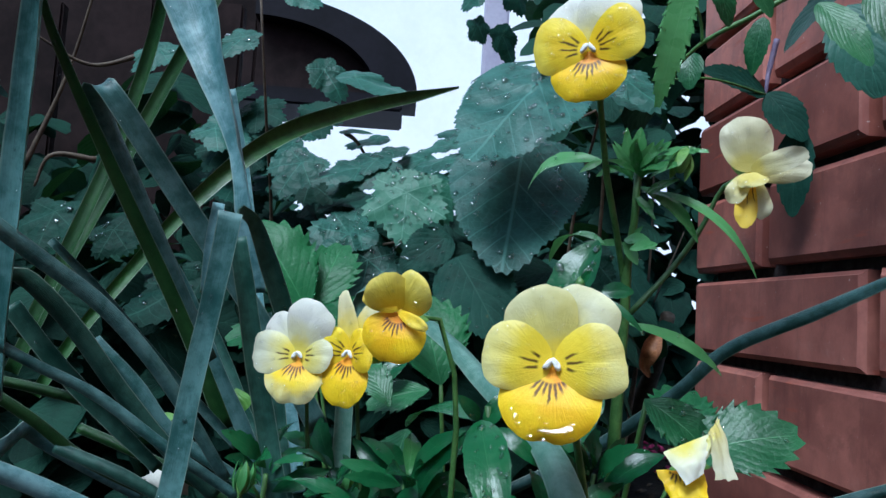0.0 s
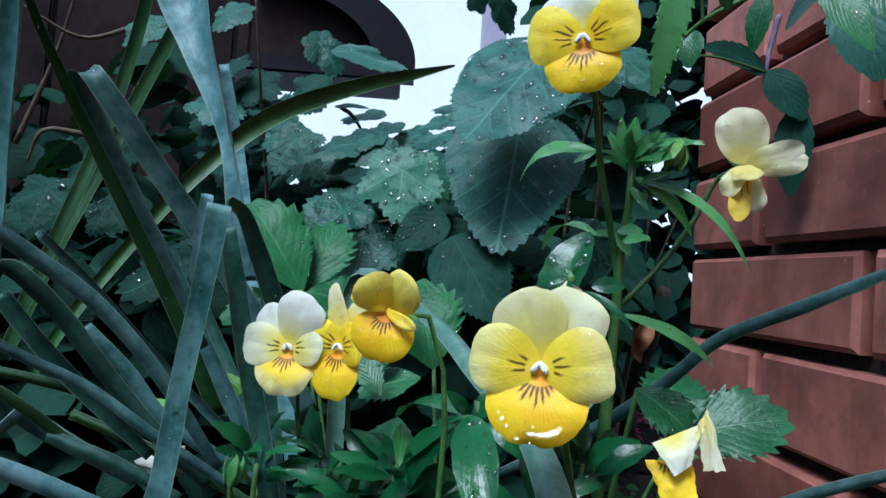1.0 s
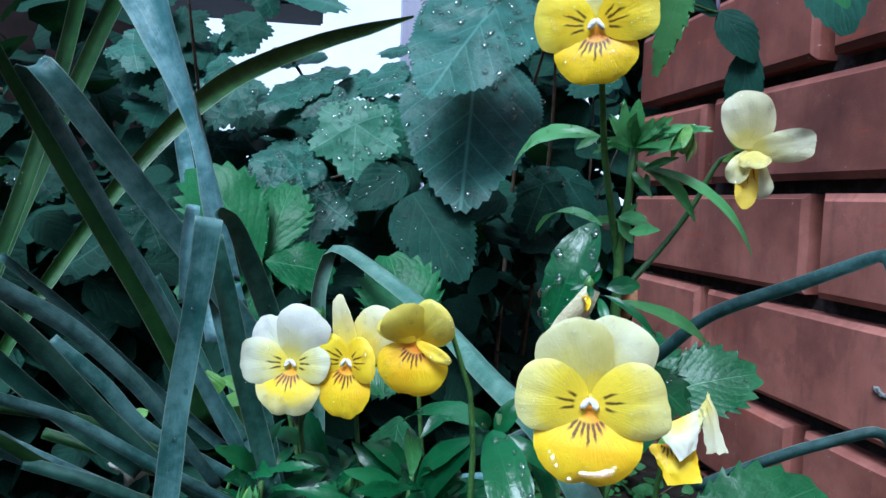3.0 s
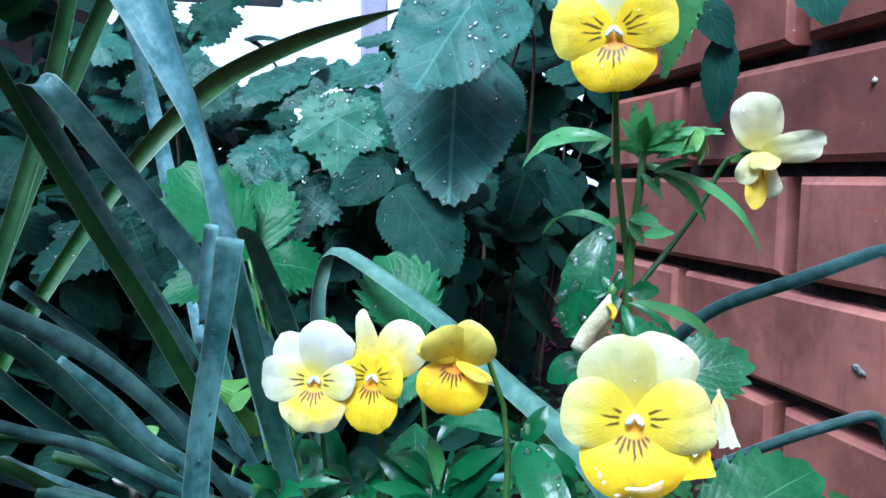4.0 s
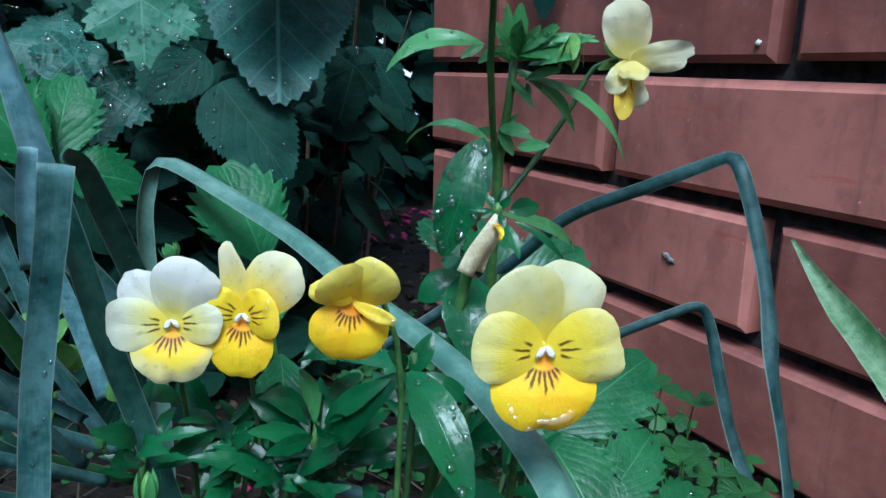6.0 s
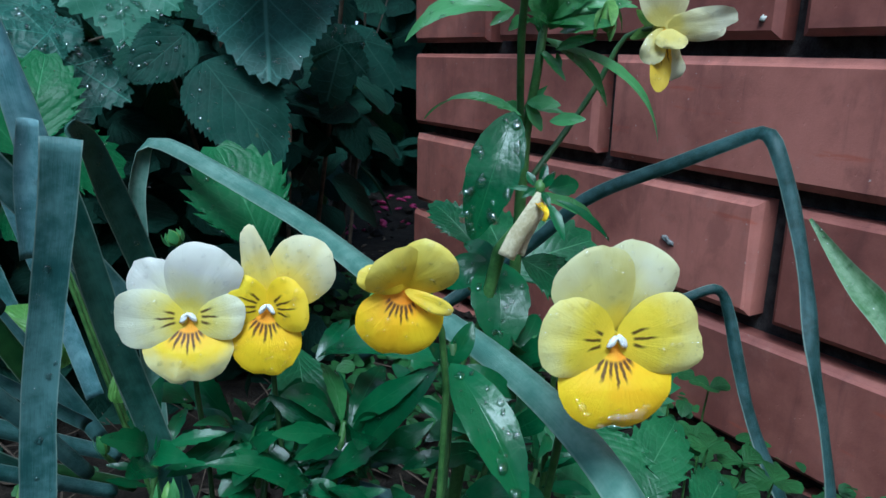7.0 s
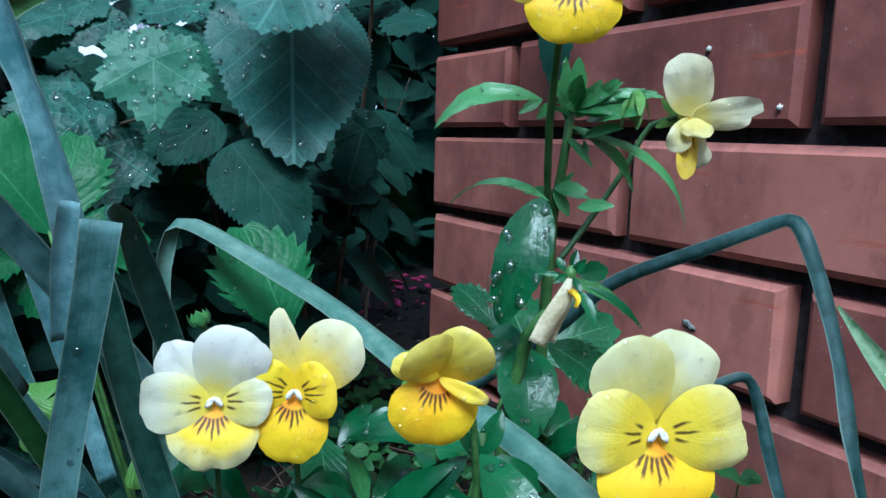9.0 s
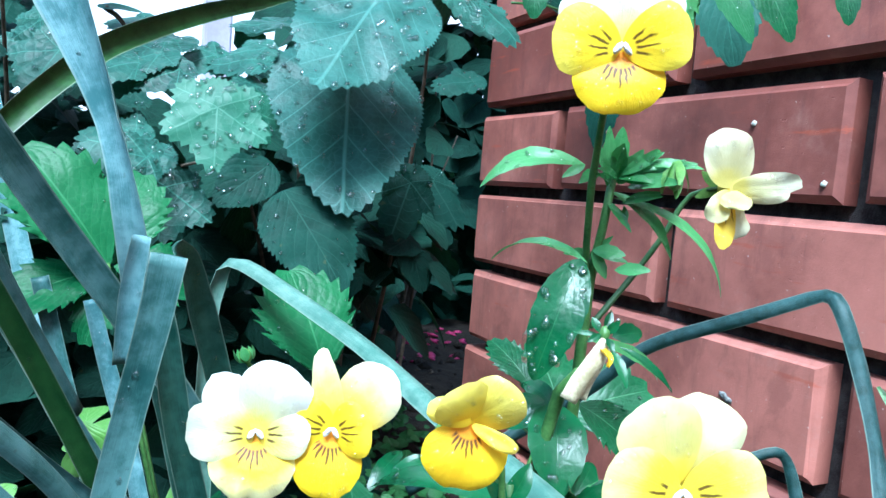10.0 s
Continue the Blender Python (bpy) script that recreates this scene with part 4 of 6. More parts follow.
blade(clump, [(0.0163, 0.3169, 0.2181), (0.0302, 0.3129, 0.1942), (0.0411, 0.3073, 0.1740), (0.0555, 0.2987, 0.1525)], [0.00872, 0.00959, 0.00872], M_BLADE_DARK, slim=0.66)
blade(clump, [(0.0466, 0.3375, 0.2130), (0.0532, 0.3321, 0.1885), (0.0596, 0.3253, 0.1666), (0.0659, 0.3145, 0.1404)], [0.00794, 0.00981, 0.00934], M_BLADE_PALE, slim=0.66)

# snapped stalks lying low
blade(clump, [(0.1194, 0.2340, 0.1586), (0.1297, 0.2287, 0.1613), (0.1411, 0.2224, 0.1646)], [0.00377, 0.00411, 0.00377], M_BLADE_PALE, cut=True, k=14, side=(0.1, 0.5, 0.9))
blade(clump, [(0.1055, 0.2049, 0.1565), (0.1160, 0.1956, 0.1549), (0.1267, 0.1857, 0.1526)], [0.00385, 0.00444, 0.00414], M_BLADE, k=14, side=(0.1, 0.5, 0.9))
# the strap leaf that folds over among the flowers
blade(clump, [(0.082, 0.300, 0.05), (0.0835, 0.302, 0.14), (0.0839, 0.3046, 0.2121), (0.0866, 0.3062, 0.2249), (0.0893, 0.3066, 0.2318), (0.0943, 0.3017, 0.2324), (0.1095, 0.2817, 0.2231), (0.1245, 0.2524, 0.2123), (0.1354, 0.2147, 0.2003), (0.1408, 0.1795, 0.1954), (0.1425, 0.1527, 0.1902), (0.1420, 0.1307, 0.1823), (0.1394, 0.1208, 0.1754)], [0.01255, 0.01215, 0.01053, 0.00822, 0.00872, 0.00925, 0.00888, 0.01039], M_BLADE_MID, side=(0.80, 0.42, 0.42), k=70, drops=1)

# kneed leaves beside the brick wall
knee = thing("daffodil_plant", (0.20, 0.25, GROUND), "bent daffodil leaves beside the brick wall", "daffodil")
def nearer(pts, shares):
    """The places pts moved towards the walker's side, each to a share of its distance."""
    eye = Vector((0.0561, 0.0251, 0.2665))
    return [eye + (Vector(p) - eye) * along(shares, i / (len(pts) - 1)) for i, p in enumerate(pts)]


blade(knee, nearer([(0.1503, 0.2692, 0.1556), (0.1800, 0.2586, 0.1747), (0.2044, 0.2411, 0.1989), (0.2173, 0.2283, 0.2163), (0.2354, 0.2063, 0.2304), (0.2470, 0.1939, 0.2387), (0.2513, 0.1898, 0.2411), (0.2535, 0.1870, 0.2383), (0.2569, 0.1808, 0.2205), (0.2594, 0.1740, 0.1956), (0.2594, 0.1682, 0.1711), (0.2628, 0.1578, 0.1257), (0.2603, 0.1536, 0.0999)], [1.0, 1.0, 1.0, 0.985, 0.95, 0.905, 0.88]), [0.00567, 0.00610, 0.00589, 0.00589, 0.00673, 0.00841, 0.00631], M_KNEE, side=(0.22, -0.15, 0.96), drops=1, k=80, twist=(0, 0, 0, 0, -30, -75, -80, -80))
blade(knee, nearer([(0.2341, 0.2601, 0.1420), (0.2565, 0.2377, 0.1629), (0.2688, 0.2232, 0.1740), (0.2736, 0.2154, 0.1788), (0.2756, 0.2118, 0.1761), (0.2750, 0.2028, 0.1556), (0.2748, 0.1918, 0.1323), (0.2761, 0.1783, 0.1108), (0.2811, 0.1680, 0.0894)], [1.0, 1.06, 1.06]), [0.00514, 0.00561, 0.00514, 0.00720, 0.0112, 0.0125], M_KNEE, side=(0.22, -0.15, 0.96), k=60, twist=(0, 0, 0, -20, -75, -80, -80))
blade(knee, [(0.3229, 0.2135, 0.2017), (0.3213, 0.1930, 0.1836), (0.3176, 0.1706, 0.1690), (0.3113, 0.1476, 0.1540), (0.3061, 0.1271, 0.1370)], [0.00154, 0.0130, 0.0165, 0.0175], M_BLADE_DRY, side=(-0.52, 0.58, -0.55), drops=9, label="pale streaked leaf with rain drops")


# ---- violas ----
rp = random.Random(5)


def viola(at, way, size, roll, petals, label, stalk, thick=0.0011, ruffle=0.06, spur=True, beard=True, drops=15, stem=None):
    """A viola flower with its stalk; petals: (name, degrees, length, width, tilt, curl, lift, material, more shape)."""
    f = thing("viola_flower", stalk[-1], label, "viola", "viola flowers")
    m = facing(at, way, roll)
    for name, angle, length, width, tilt, curl, lift, material, *more in petals:
        lip = name == "lower_petal" and width > 1
        shape = dict(notch=0.05 if lip else 0.0, ruffle=ruffle, drops=drops, egg=-0.12 if lip else rp.uniform(0.18, 0.30), skew=0.0 if lip else rp.uniform(-0.05, 0.05), cup=rp.uniform(0.0, 0.05))
        shape.update(*more)
        petal(name, f, m, size, angle, length, width, tilt, curl, material, lift=lift, **shape)
    if beard:
        for sx in (-1, 1):
            mm = m @ Matrix.Translation((sx * 0.065 * size, 0.010 * size, 0.10 * size)) @ Matrix.Rotation(radians(sx * 36), 4, "Z")
            blob("beard", f, mm, (0.046 * size, 0.100 * size, 0.034 * size), M_BEARD, bumps=0.6, seed=sx + at[0] * 99)
    back = m @ Vector((0, 0, -0.48 * size))
    for a in (20, 95, 165, 240, 310):
        w = radians(a)
        tip = m @ (Vector((math.sin(w) * 0.55, math.cos(w) * 0.5, -0.56)) * size)
        leaf("sepal", f, back, tip, m.to_3x3() @ Vector((0, 0, -1)), 0.22 * size, M_SEPAL, teeth=0, wide=0.4)
    if spur:
        tube("spur", [m @ Vector((0, 0.02 * size, -0.1 * size)), m @ Vector((0, -0.02 * size, -0.62 * size))], [0.10 * size, 0.07 * size], M_YELLOW, f, n=8, k=5)
    tube("stalk", [back, *stalk], [thick * 0.8, thick, thick * 1.1], stem or M_STEM, f)
    return f


# the large one in front
viola((0.136, 0.1305, 0.2145), (-0.36, -0.93, 0.08), 0.0140, 2, [
    ("upper_petal", -22, 1.20, 1.12, 8, 2, -0.24, M_UPPER), ("upper_petal", 23, 1.27, 1.10, 8, 1, -0.36, M_UPPER_CREAM),
    ("side_petal", -82, 1.04, 1.02, 18, -8, 0.02, M_SIDE), ("side_petal", 77, 1.07, 1.08, 20, -8, 0.03, M_SIDE),
    ("lower_petal", 179, 1.12, 1.50, 18, -6, -0.02, M_LIP, dict(pool=True, drops=10))], "open pale yellow viola with golden lip and dark lines, wet", [(0.147, 0.152, 0.196), (0.158, 0.172, 0.15), (0.150, 0.185, 0.05)], drops=20)
# the tall one
viola((0.1525, 0.178, 0.2992), (-0.50, -0.86, -0.08), 0.0163, -1, [
    ("upper_petal", -30, 1.12, 1.16, 2, -6, -0.20, M_UPPER_PALE), ("upper_petal", 27, 1.16, 1.14, 2, -4, -0.10, M_UPPER_PALE),
    ("side_petal", -80, 0.98, 1.02, 12, -8, 0.02, M_SIDE_GOLD), ("side_petal", 72, 0.98, 0.94, 16, -8, 0.03, M_SIDE_GOLD),
    ("lower_petal", 180, 0.92, 1.32, 14, -4, -0.02, M_LIP, dict(drops=34))], "open yellow viola with white upper petals on a tall stem", [(0.158, 0.188, 0.292), (0.1598, 0.1913, 0.2889), (0.1648, 0.2000, 0.2705), (0.1706, 0.2075, 0.2542), (0.1748, 0.2115, 0.2449), (0.1768, 0.2138, 0.2241), (0.167, 0.212, 0.05)], 0.0012, stem=M_STEM, drops=34)
# the white pair
viola((0.077, 0.1915, 0.2092), (-0.36, -0.92, 0.14), 0.0127, -4, [
    ("upper_petal", -40, 1.18, 0.84, 6, -4, -0.08, M_UPPER_PALE, dict(egg=0.05, ruffle=0.12)), ("upper_petal", 24, 1.28, 1.20, 12, 4, 0.03, M_UPPER_PALE, dict(egg=0.26)),
    ("side_petal", -86, 1.12, 0.98, 16, -10, 0.02, M_SIDE_PALE), ("side_petal", 92, 0.92, 0.80, 26, -10, -0.01, M_SIDE_PALE),
    ("lower_petal", 186, 1.10, 1.42, 18, -8, -0.02, M_LIP_PALE, dict(ruffle=0.12))], "white and pale yellow viola with orange throat", [(0.079, 0.201, 0.195), (0.082, 0.206, 0.15), (0.074, 0.215, 0.05)], 0.0007, stem=M_STEM_DARK, drops=12)
viola((0.0915, 0.1850, 0.2107), (-0.46, -0.88, 0.10), 0.0125, 2, [
    ("upper_petal", -15, 1.44, 0.54, 4, 4, -0.06, M_UPPER_WARM, dict(egg=-0.28, cup=0.1)), ("upper_petal", 40, 1.42, 1.10, 4, 4, -0.14, M_UPPER_WARM, dict(drops=30)),
    ("side_petal", -72, 0.80, 0.90, 24, -10, -0.02, M_SIDE_GOLD), ("side_petal", 72, 0.72, 0.98, 36, -16, 0.02, M_SIDE_GOLD),
    ("lower_petal", 183, 1.16, 1.20, 12, -8, -0.02, M_LIP, dict(drops=34))], "yellow viola half turned behind a white one", [(0.094, 0.192, 0.198), (0.098, 0.200, 0.15), (0.090, 0.215, 0.05)], 0.0007, stem=M_STEM_DARK, drops=16)
# the nodding one
viola((0.104, 0.1487, 0.2235), (-0.30, -0.94, 0.14), 0.0106, 4, [
    ("upper_petal", -34, 0.96, 0.98, 50, -8, 0.00, M_YELLOW, dict(cup=-0.12, egg=0.2)), ("upper_petal", 40, 1.12, 0.96, 46, -8, -0.14, M_YELLOW, dict(cup=-0.12, egg=0.2)),
    ("side_petal", -68, 0.80, 0.46, 26, -12, 0.08, M_YELLOW, dict(cup=-0.25)), ("side_petal", 116, 0.84, 0.28, 32, -14, 0.06, M_YELLOW, dict(dome=0.0)),
    ("lower_petal", 183, 1.10, 1.44, 6, -10, -0.02, M_LIP)], "golden yellow viola with folded upper petals", [(0.110, 0.156, 0.226), (0.1137, 0.1599, 0.2229), (0.1179, 0.1598, 0.2108), (0.1198, 0.1593, 0.2043), (0.115, 0.165, 0.05)], 0.0008, beard=False, drops=10)
# the faded one beside the wall
viola((0.2055, 0.190, 0.2705), (-0.40, -0.90, -0.05), 0.0139, 2, [
    ("upper_petal", -8, 1.20, 1.08, 2, 4, -0.08, M_LIMP, dict(ruffle=0.16, egg=0.12)), ("upper_petal", 70, 1.32, 0.48, 40, -4, 0.06, M_LIMP, dict(egg=0.0, dome=0.0, roll=0.0, ruffle=0.14)),
    ("side_petal", 82, 1.20, 0.60, 10, 6, -0.08, M_LIMP, dict(dome=0.0, egg=0.1)), ("side_petal", 166, 0.50, 0.62, 44, 0, 0.10, M_LIMP, dict(ruffle=0.26, egg=0.1)), ("side_petal", -148, 0.78, 0.46, 16, 0, -0.02, M_LIMP, dict(ruffle=0.26)),
    ("side_petal", 158, 1.02, 0.44, 8, 0, -0.05, M_LIMP, dict(ruffle=0.26, dome=0.0)), ("lower_petal", 184, 1.20, 0.46, 6, 6, 0.0, M_LIP_LIMP, dict(egg=0.40, cup=0.3, dome=0.0, ruffle=0.1))], "faded viola with drooping curled petals near the wall", [(0.2035, 0.2025, 0.2684), (0.1983, 0.2071, 0.2551), (0.1908, 0.2104, 0.2422), (0.1779, 0.2114, 0.2270)], 0.0009, ruffle=0.12, beard=False, stem=M_STEM_DARK)
# the crumpled one low by the strawberry leaf
torn = viola((0.1948, 0.2009, 0.1831), (-0.25, -0.92, 0.20), 0.0125, 0, [], "crumpled white and yellow viola beside a strawberry leaf", [(0.1930, 0.2115, 0.1674), (0.19, 0.213, 0.05)], beard=False)


def crumple(name, corners, material, bulge, seed, drops=3):
    """A limp petal hung between four corners, creased and bulging towards the viewer; its heart lies at the first edge."""
    p = [Vector(c) for c in corners]
    nn = (p[1] - p[0]).cross(p[3] - p[0]).normalized()
    if nn.y > 0:
        nn = -nn
    n = 14
    verts, uvs, faces = [], [], []
    for i in range(n + 1):
        for j in range(n + 1):
            u, v = j / n, i / n
            rim = min(u, 1 - u, v, 1 - v)
            q = p[0].lerp(p[1], u).lerp(p[3].lerp(p[2], u), v)
            crease = 0.0009 * noise.noise((u * 2.6 + seed, v * 2.2, seed)) + 0.0004 * noise.noise((u * 7 + seed, v * 6, seed))
            edge = 0.0013 * noise.noise((u * 4 + seed, v * 4, seed + 3)) * (1 if rim < 0.05 else 0.3)
            verts.append(q + nn * (bulge * math.sin(math.pi * u) * math.sin(math.pi * v) + crease) + (p[1] - p[0]).normalized() * edge)
            uvs.append((u - 0.5, v * 0.9 + 0.15))
    m = n + 1
    for i in range(n):
        for j in range(n):
            faces.append((i * m + j, i * m + j + 1, (i + 1) * m + j + 1, (i + 1) * m + j))
    for _ in range(drops):
        k0 = rnd.randrange(2, n - 1) * m + rnd.randrange(2, n - 1)
        PETAL_DROPS.append((verts[k0], nn, rnd.uniform(0.0003, 0.0006)))
    part(name, verts, faces, material, torn, "", uvs)


crumple("upper_petal", [(0.2005, 0.2000, 0.1925), (0.1862, 0.2012, 0.1858), (0.1909, 0.1944, 0.1778), (0.1962, 0.1946, 0.1815)], M_UPPER_PALE, 0.0016, 1.0)
crumple("upper_petal", [(0.1990, 0.1985, 0.1925), (0.2030, 0.2017, 0.1970), (0.2058, 0.1933, 0.1804), (0.2000, 0.1955, 0.1795)], M_LIMP, 0.0010, 2.0)
crumple("side_petal", [(0.1985, 0.1990, 0.1905), (0.2033, 0.2014, 0.1965), (0.2012, 0.1990, 0.1880), (0.1965, 0.1965, 0.1835)], M_UPPER_CREAM, 0.0012, 3.0)
crumple("lower_petal", [(0.1990, 0.2010, 0.1815), (0.1860, 0.2055, 0.1795), (0.1887, 0.1969, 0.1696), (0.1980, 0.1936, 0.1714)], M_LIP, 0.0012, 4.0)

# tall viola shoot
shoot = thing("viola_plant", (0.165, 0.206, GROUND), "tall green viola shoot with narrow wet leaves and buds", "viola plant")
tube("stem", [(0.1772, 0.2065, 0.2726), (0.1779, 0.2083, 0.2620), (0.1763, 0.2107, 0.2476), (0.1761, 0.2119, 0.2241), (0.168, 0.212, 0.05)], [0.0012, 0.0019, 0.0020, 0.0022], M_STEM, shoot)
N0 = (-0.25, -0.85, 0.45)
def shoot_leaf(b, tip, wpx, nn, arch, n):
    dd = (Vector(b) - Vector((0.08, 0.02, 0.25))).length
    leaf("leaf", shoot, b, tip, nn, (wpx if wpx > 60 else wpx * (1.15 if wpx > 31 else 1.0)) * dd / 1284, M_SPRIG if wpx < 60 and (Vector(b) - Vector((0.1515, 0.1728, 0.2335))).length > 0.010 else M_VIOLALEAF, drops=n, teeth=7 if wpx > 60 else 4 if wpx > 17 else 0, depth=0.07 if wpx > 60 else 0.14, wide=0.46, round_tip=0.7 if wpx > 60 else 0.85, arch=arch, fold=0.22, dsize=(0.0005, 0.0020 if wpx > 60 else 0.0007))


shoot_leaf((0.1662, 0.2053, 0.2738), (0.1452, 0.2263, 0.2655), 44, (0, -0.75, 0.65), 0.22, 9)
shoot_leaf((0.1647, 0.2036, 0.2737), (0.1578, 0.2042, 0.2697), 18, N0, 0.06, 1)
shoot_leaf((0.1749, 0.2061, 0.2686), (0.1722, 0.2042, 0.2853), 26, (-0.45, -0.75, 0.45), 0.07, 2)
shoot_leaf((0.1771, 0.2042, 0.2706), (0.1735, 0.1986, 0.2799), 20, (-0.45, -0.75, 0.45), 0.07, 2)
shoot_leaf((0.1790, 0.2025, 0.2707), (0.1802, 0.1927, 0.2795), 24, (-0.45, -0.75, 0.45), 0.07, 2)
shoot_leaf((0.1809, 0.2008, 0.2718), (0.1894, 0.1869, 0.2757), 26, (-0.45, -0.75, 0.45), 0.07, 2)
shoot_leaf((0.1792, 0.2025, 0.2687), (0.1830, 0.1853, 0.2705), 30, (-0.45, -0.75, 0.45), 0.07, 2)
shoot_leaf((0.1726, 0.2077, 0.2726), (0.1627, 0.2029, 0.2685), 24, (-0.45, -0.75, 0.45), 0.07, 2)
shoot_leaf((0.1786, 0.2031, 0.2641), (0.1826, 0.1914, 0.2668), 18, (-0.45, -0.75, 0.45), 0.07, 2)
shoot_leaf((0.1751, 0.2051, 0.2722), (0.1684, 0.2051, 0.2808), 12, N0, 0.05, 0)
shoot_leaf((0.1762, 0.2049, 0.2704), (0.1767, 0.2038, 0.2855), 32, (-0.5, -0.8, 0.2), 0.06, 1)
shoot_leaf((0.1768, 0.2045, 0.2698), (0.1783, 0.1962, 0.2792), 29, (-0.3, -0.8, 0.4), 0.06, 1)
shoot_leaf((0.1771, 0.2043, 0.2693), (0.1834, 0.1952, 0.2796), 26, (-0.3, -0.8, 0.4), 0.06, 1)
shoot_leaf((0.1754, 0.2054, 0.2697), (0.1679, 0.2047, 0.2797), 20, (-0.3, -0.8, 0.4), 0.06, 1)
shoot_leaf((0.1754, 0.2054, 0.2686), (0.1641, 0.1980, 0.2712), 18, N0, 0.08, 1)
shoot_leaf((0.1760, 0.2017, 0.2720), (0.1822, 0.1924, 0.2787), 24, (-0.4, -0.8, 0.4), 0.06, 1)
shoot_leaf((0.1786, 0.1978, 0.2753), (0.1919, 0.1872, 0.2750), 20, N0, 0.08, 1)
shoot_leaf((0.1765, 0.1998, 0.2699), (0.1857, 0.1884, 0.2718), 24, N0, 0.06, 2)
shoot_leaf((0.1800, 0.2051, 0.2642), (0.1863, 0.1955, 0.2680), 20, N0, 0.06, 1)
shoot_leaf((0.1745, 0.2014, 0.2705), (0.1641, 0.1976, 0.2728), 18, N0, 0.10, 1)
shoot_leaf((0.1807, 0.2049, 0.2635), (0.1808, 0.2037, 0.2580), 12, N0, 0.05, 0)
shoot_leaf((0.1742, 0.2090, 0.2501), (0.1798, 0.2009, 0.2495), 30, N0, 0.05, 0)
shoot_leaf((0.1742, 0.2091, 0.2495), (0.1780, 0.2064, 0.2421), 26, N0, 0.05, 0)
shoot_leaf((0.1775, 0.2021, 0.2727), (0.1932, 0.1907, 0.2766), 20, N0, 0.08, 1)
shoot_leaf((0.1761, 0.2029, 0.2710), (0.1800, 0.1931, 0.2702), 20, N0, 0.10, 1)
shoot_leaf((0.1774, 0.2075, 0.2673), (0.1937, 0.1977, 0.2491), 32, (0.1, -0.85, 0.5), 0.14, 3)
shoot_leaf((0.1779, 0.2077, 0.2656), (0.2101, 0.1932, 0.2388), 26, (0.1, -0.85, 0.5), 0.22, 1)
shoot_leaf((0.1766, 0.2082, 0.2647), (0.1815, 0.2015, 0.2560), 18, N0, 0.05, 0)
shoot_leaf((0.1761, 0.2116, 0.2495), (0.1836, 0.2040, 0.2472), 20, N0, 0.05, 0)
shoot_leaf((0.1755, 0.2119, 0.2491), (0.1660, 0.2116, 0.2485), 18, N0, 0.06, 0)
shoot_leaf((0.1756, 0.2120, 0.2477), (0.1795, 0.2067, 0.2547), 14, N0, 0.05, 0)
shoot_leaf((0.1768, 0.2117, 0.2238), (0.2104, 0.2152, 0.2082), 30, (0.1, -0.85, 0.5), 0.14, 2)
shoot_leaf((0.1650, 0.1987, 0.2473), (0.1559, 0.2347, 0.2434), 36, (0, -0.75, 0.65), 0.16, 2)
shoot_leaf((0.1632, 0.1994, 0.2484), (0.1490, 0.1962, 0.2163), 92, (-0.55, -0.75, 0.35), 0.10, 26)
shoot_leaf((0.1718, 0.1956, 0.2459), (0.1776, 0.1879, 0.2469), 26, N0, 0.05, 0)
shoot_leaf((0.1746, 0.2045, 0.2757), (0.1741, 0.1992, 0.2805), 20, N0, 0.05, 0)
shoot_leaf((0.1553, 0.1716, 0.2306), (0.1667, 0.1650, 0.2209), 20, (0.1, -0.85, 0.5), 0.12, 1)
shoot_leaf((0.1545, 0.1733, 0.2297), (0.1547, 0.1670, 0.2220), 22, N0, 0.08, 0)
shoot_leaf((0.1585, 0.1784, 0.2316), (0.1679, 0.1783, 0.2324), 36, N0, 0.08, 0)
shoot_leaf((0.1521, 0.1747, 0.2326), (0.1470, 0.1788, 0.2329), 10, N0, 0.06, 0)
shoot_leaf((0.1512, 0.1744, 0.2336), (0.1506, 0.1767, 0.2368), 16, N0, 0.05, 1)
shoot_leaf((0.1522, 0.1736, 0.2341), (0.1548, 0.1749, 0.2386), 16, N0, 0.05, 1)
shoot_leaf((0.1518, 0.1725, 0.2335), (0.1537, 0.1703, 0.2372), 18, N0, 0.05, 1)
shoot_leaf((0.1502, 0.1725, 0.2336), (0.1464, 0.1726, 0.2317), 12, N0, 0.05, 0)
shoot_leaf((0.1506, 0.1708, 0.2330), (0.1504, 0.1676, 0.2301), 14, N0, 0.05, 0)
# green bud
bm_ = facing((0.1851, 0.1905, 0.2729), (0.5, -0.8, 0.1), 30)
bud = blob("bud", shoot, bm_, (0.0022, 0.0050, 0.0022), M_SEPAL, "pale green flower bud")
for a in range(0, 360, 72):
    w = radians(a)
    leaf("sepal", bud, bm_ @ Vector((0.0010 * math.cos(w), 0.0035, 0.0010 * math.sin(w))), bm_ @ Vector((0.0036 * math.cos(w), -0.0055, 0.0036 * math.sin(w))), bm_.to_3x3() @ Vector((math.cos(w), 0, math.sin(w))), 0.0028, M_SEPAL, teeth=0)

# withered flower hanging from the shoot
wm = facing((0.1515, 0.1728, 0.2335), (-0.6, -0.8, 0.2), 0)
pod = thing("withered_viola", wm.translation, "withered cream viola hanging from its green calyx", "viola")
blade(pod, [(0.1511, 0.1715, 0.2322), (0.1476, 0.1707, 0.2276), (0.1441, 0.1708, 0.2229), (0.1419, 0.1712, 0.2187)], [0.00324, 0.00498, 0.00573, 0.00573], M_WITHER, side=(1, -0.15, 0.1), channel=0.30, k=14, cut=True, name="rolled_petal")
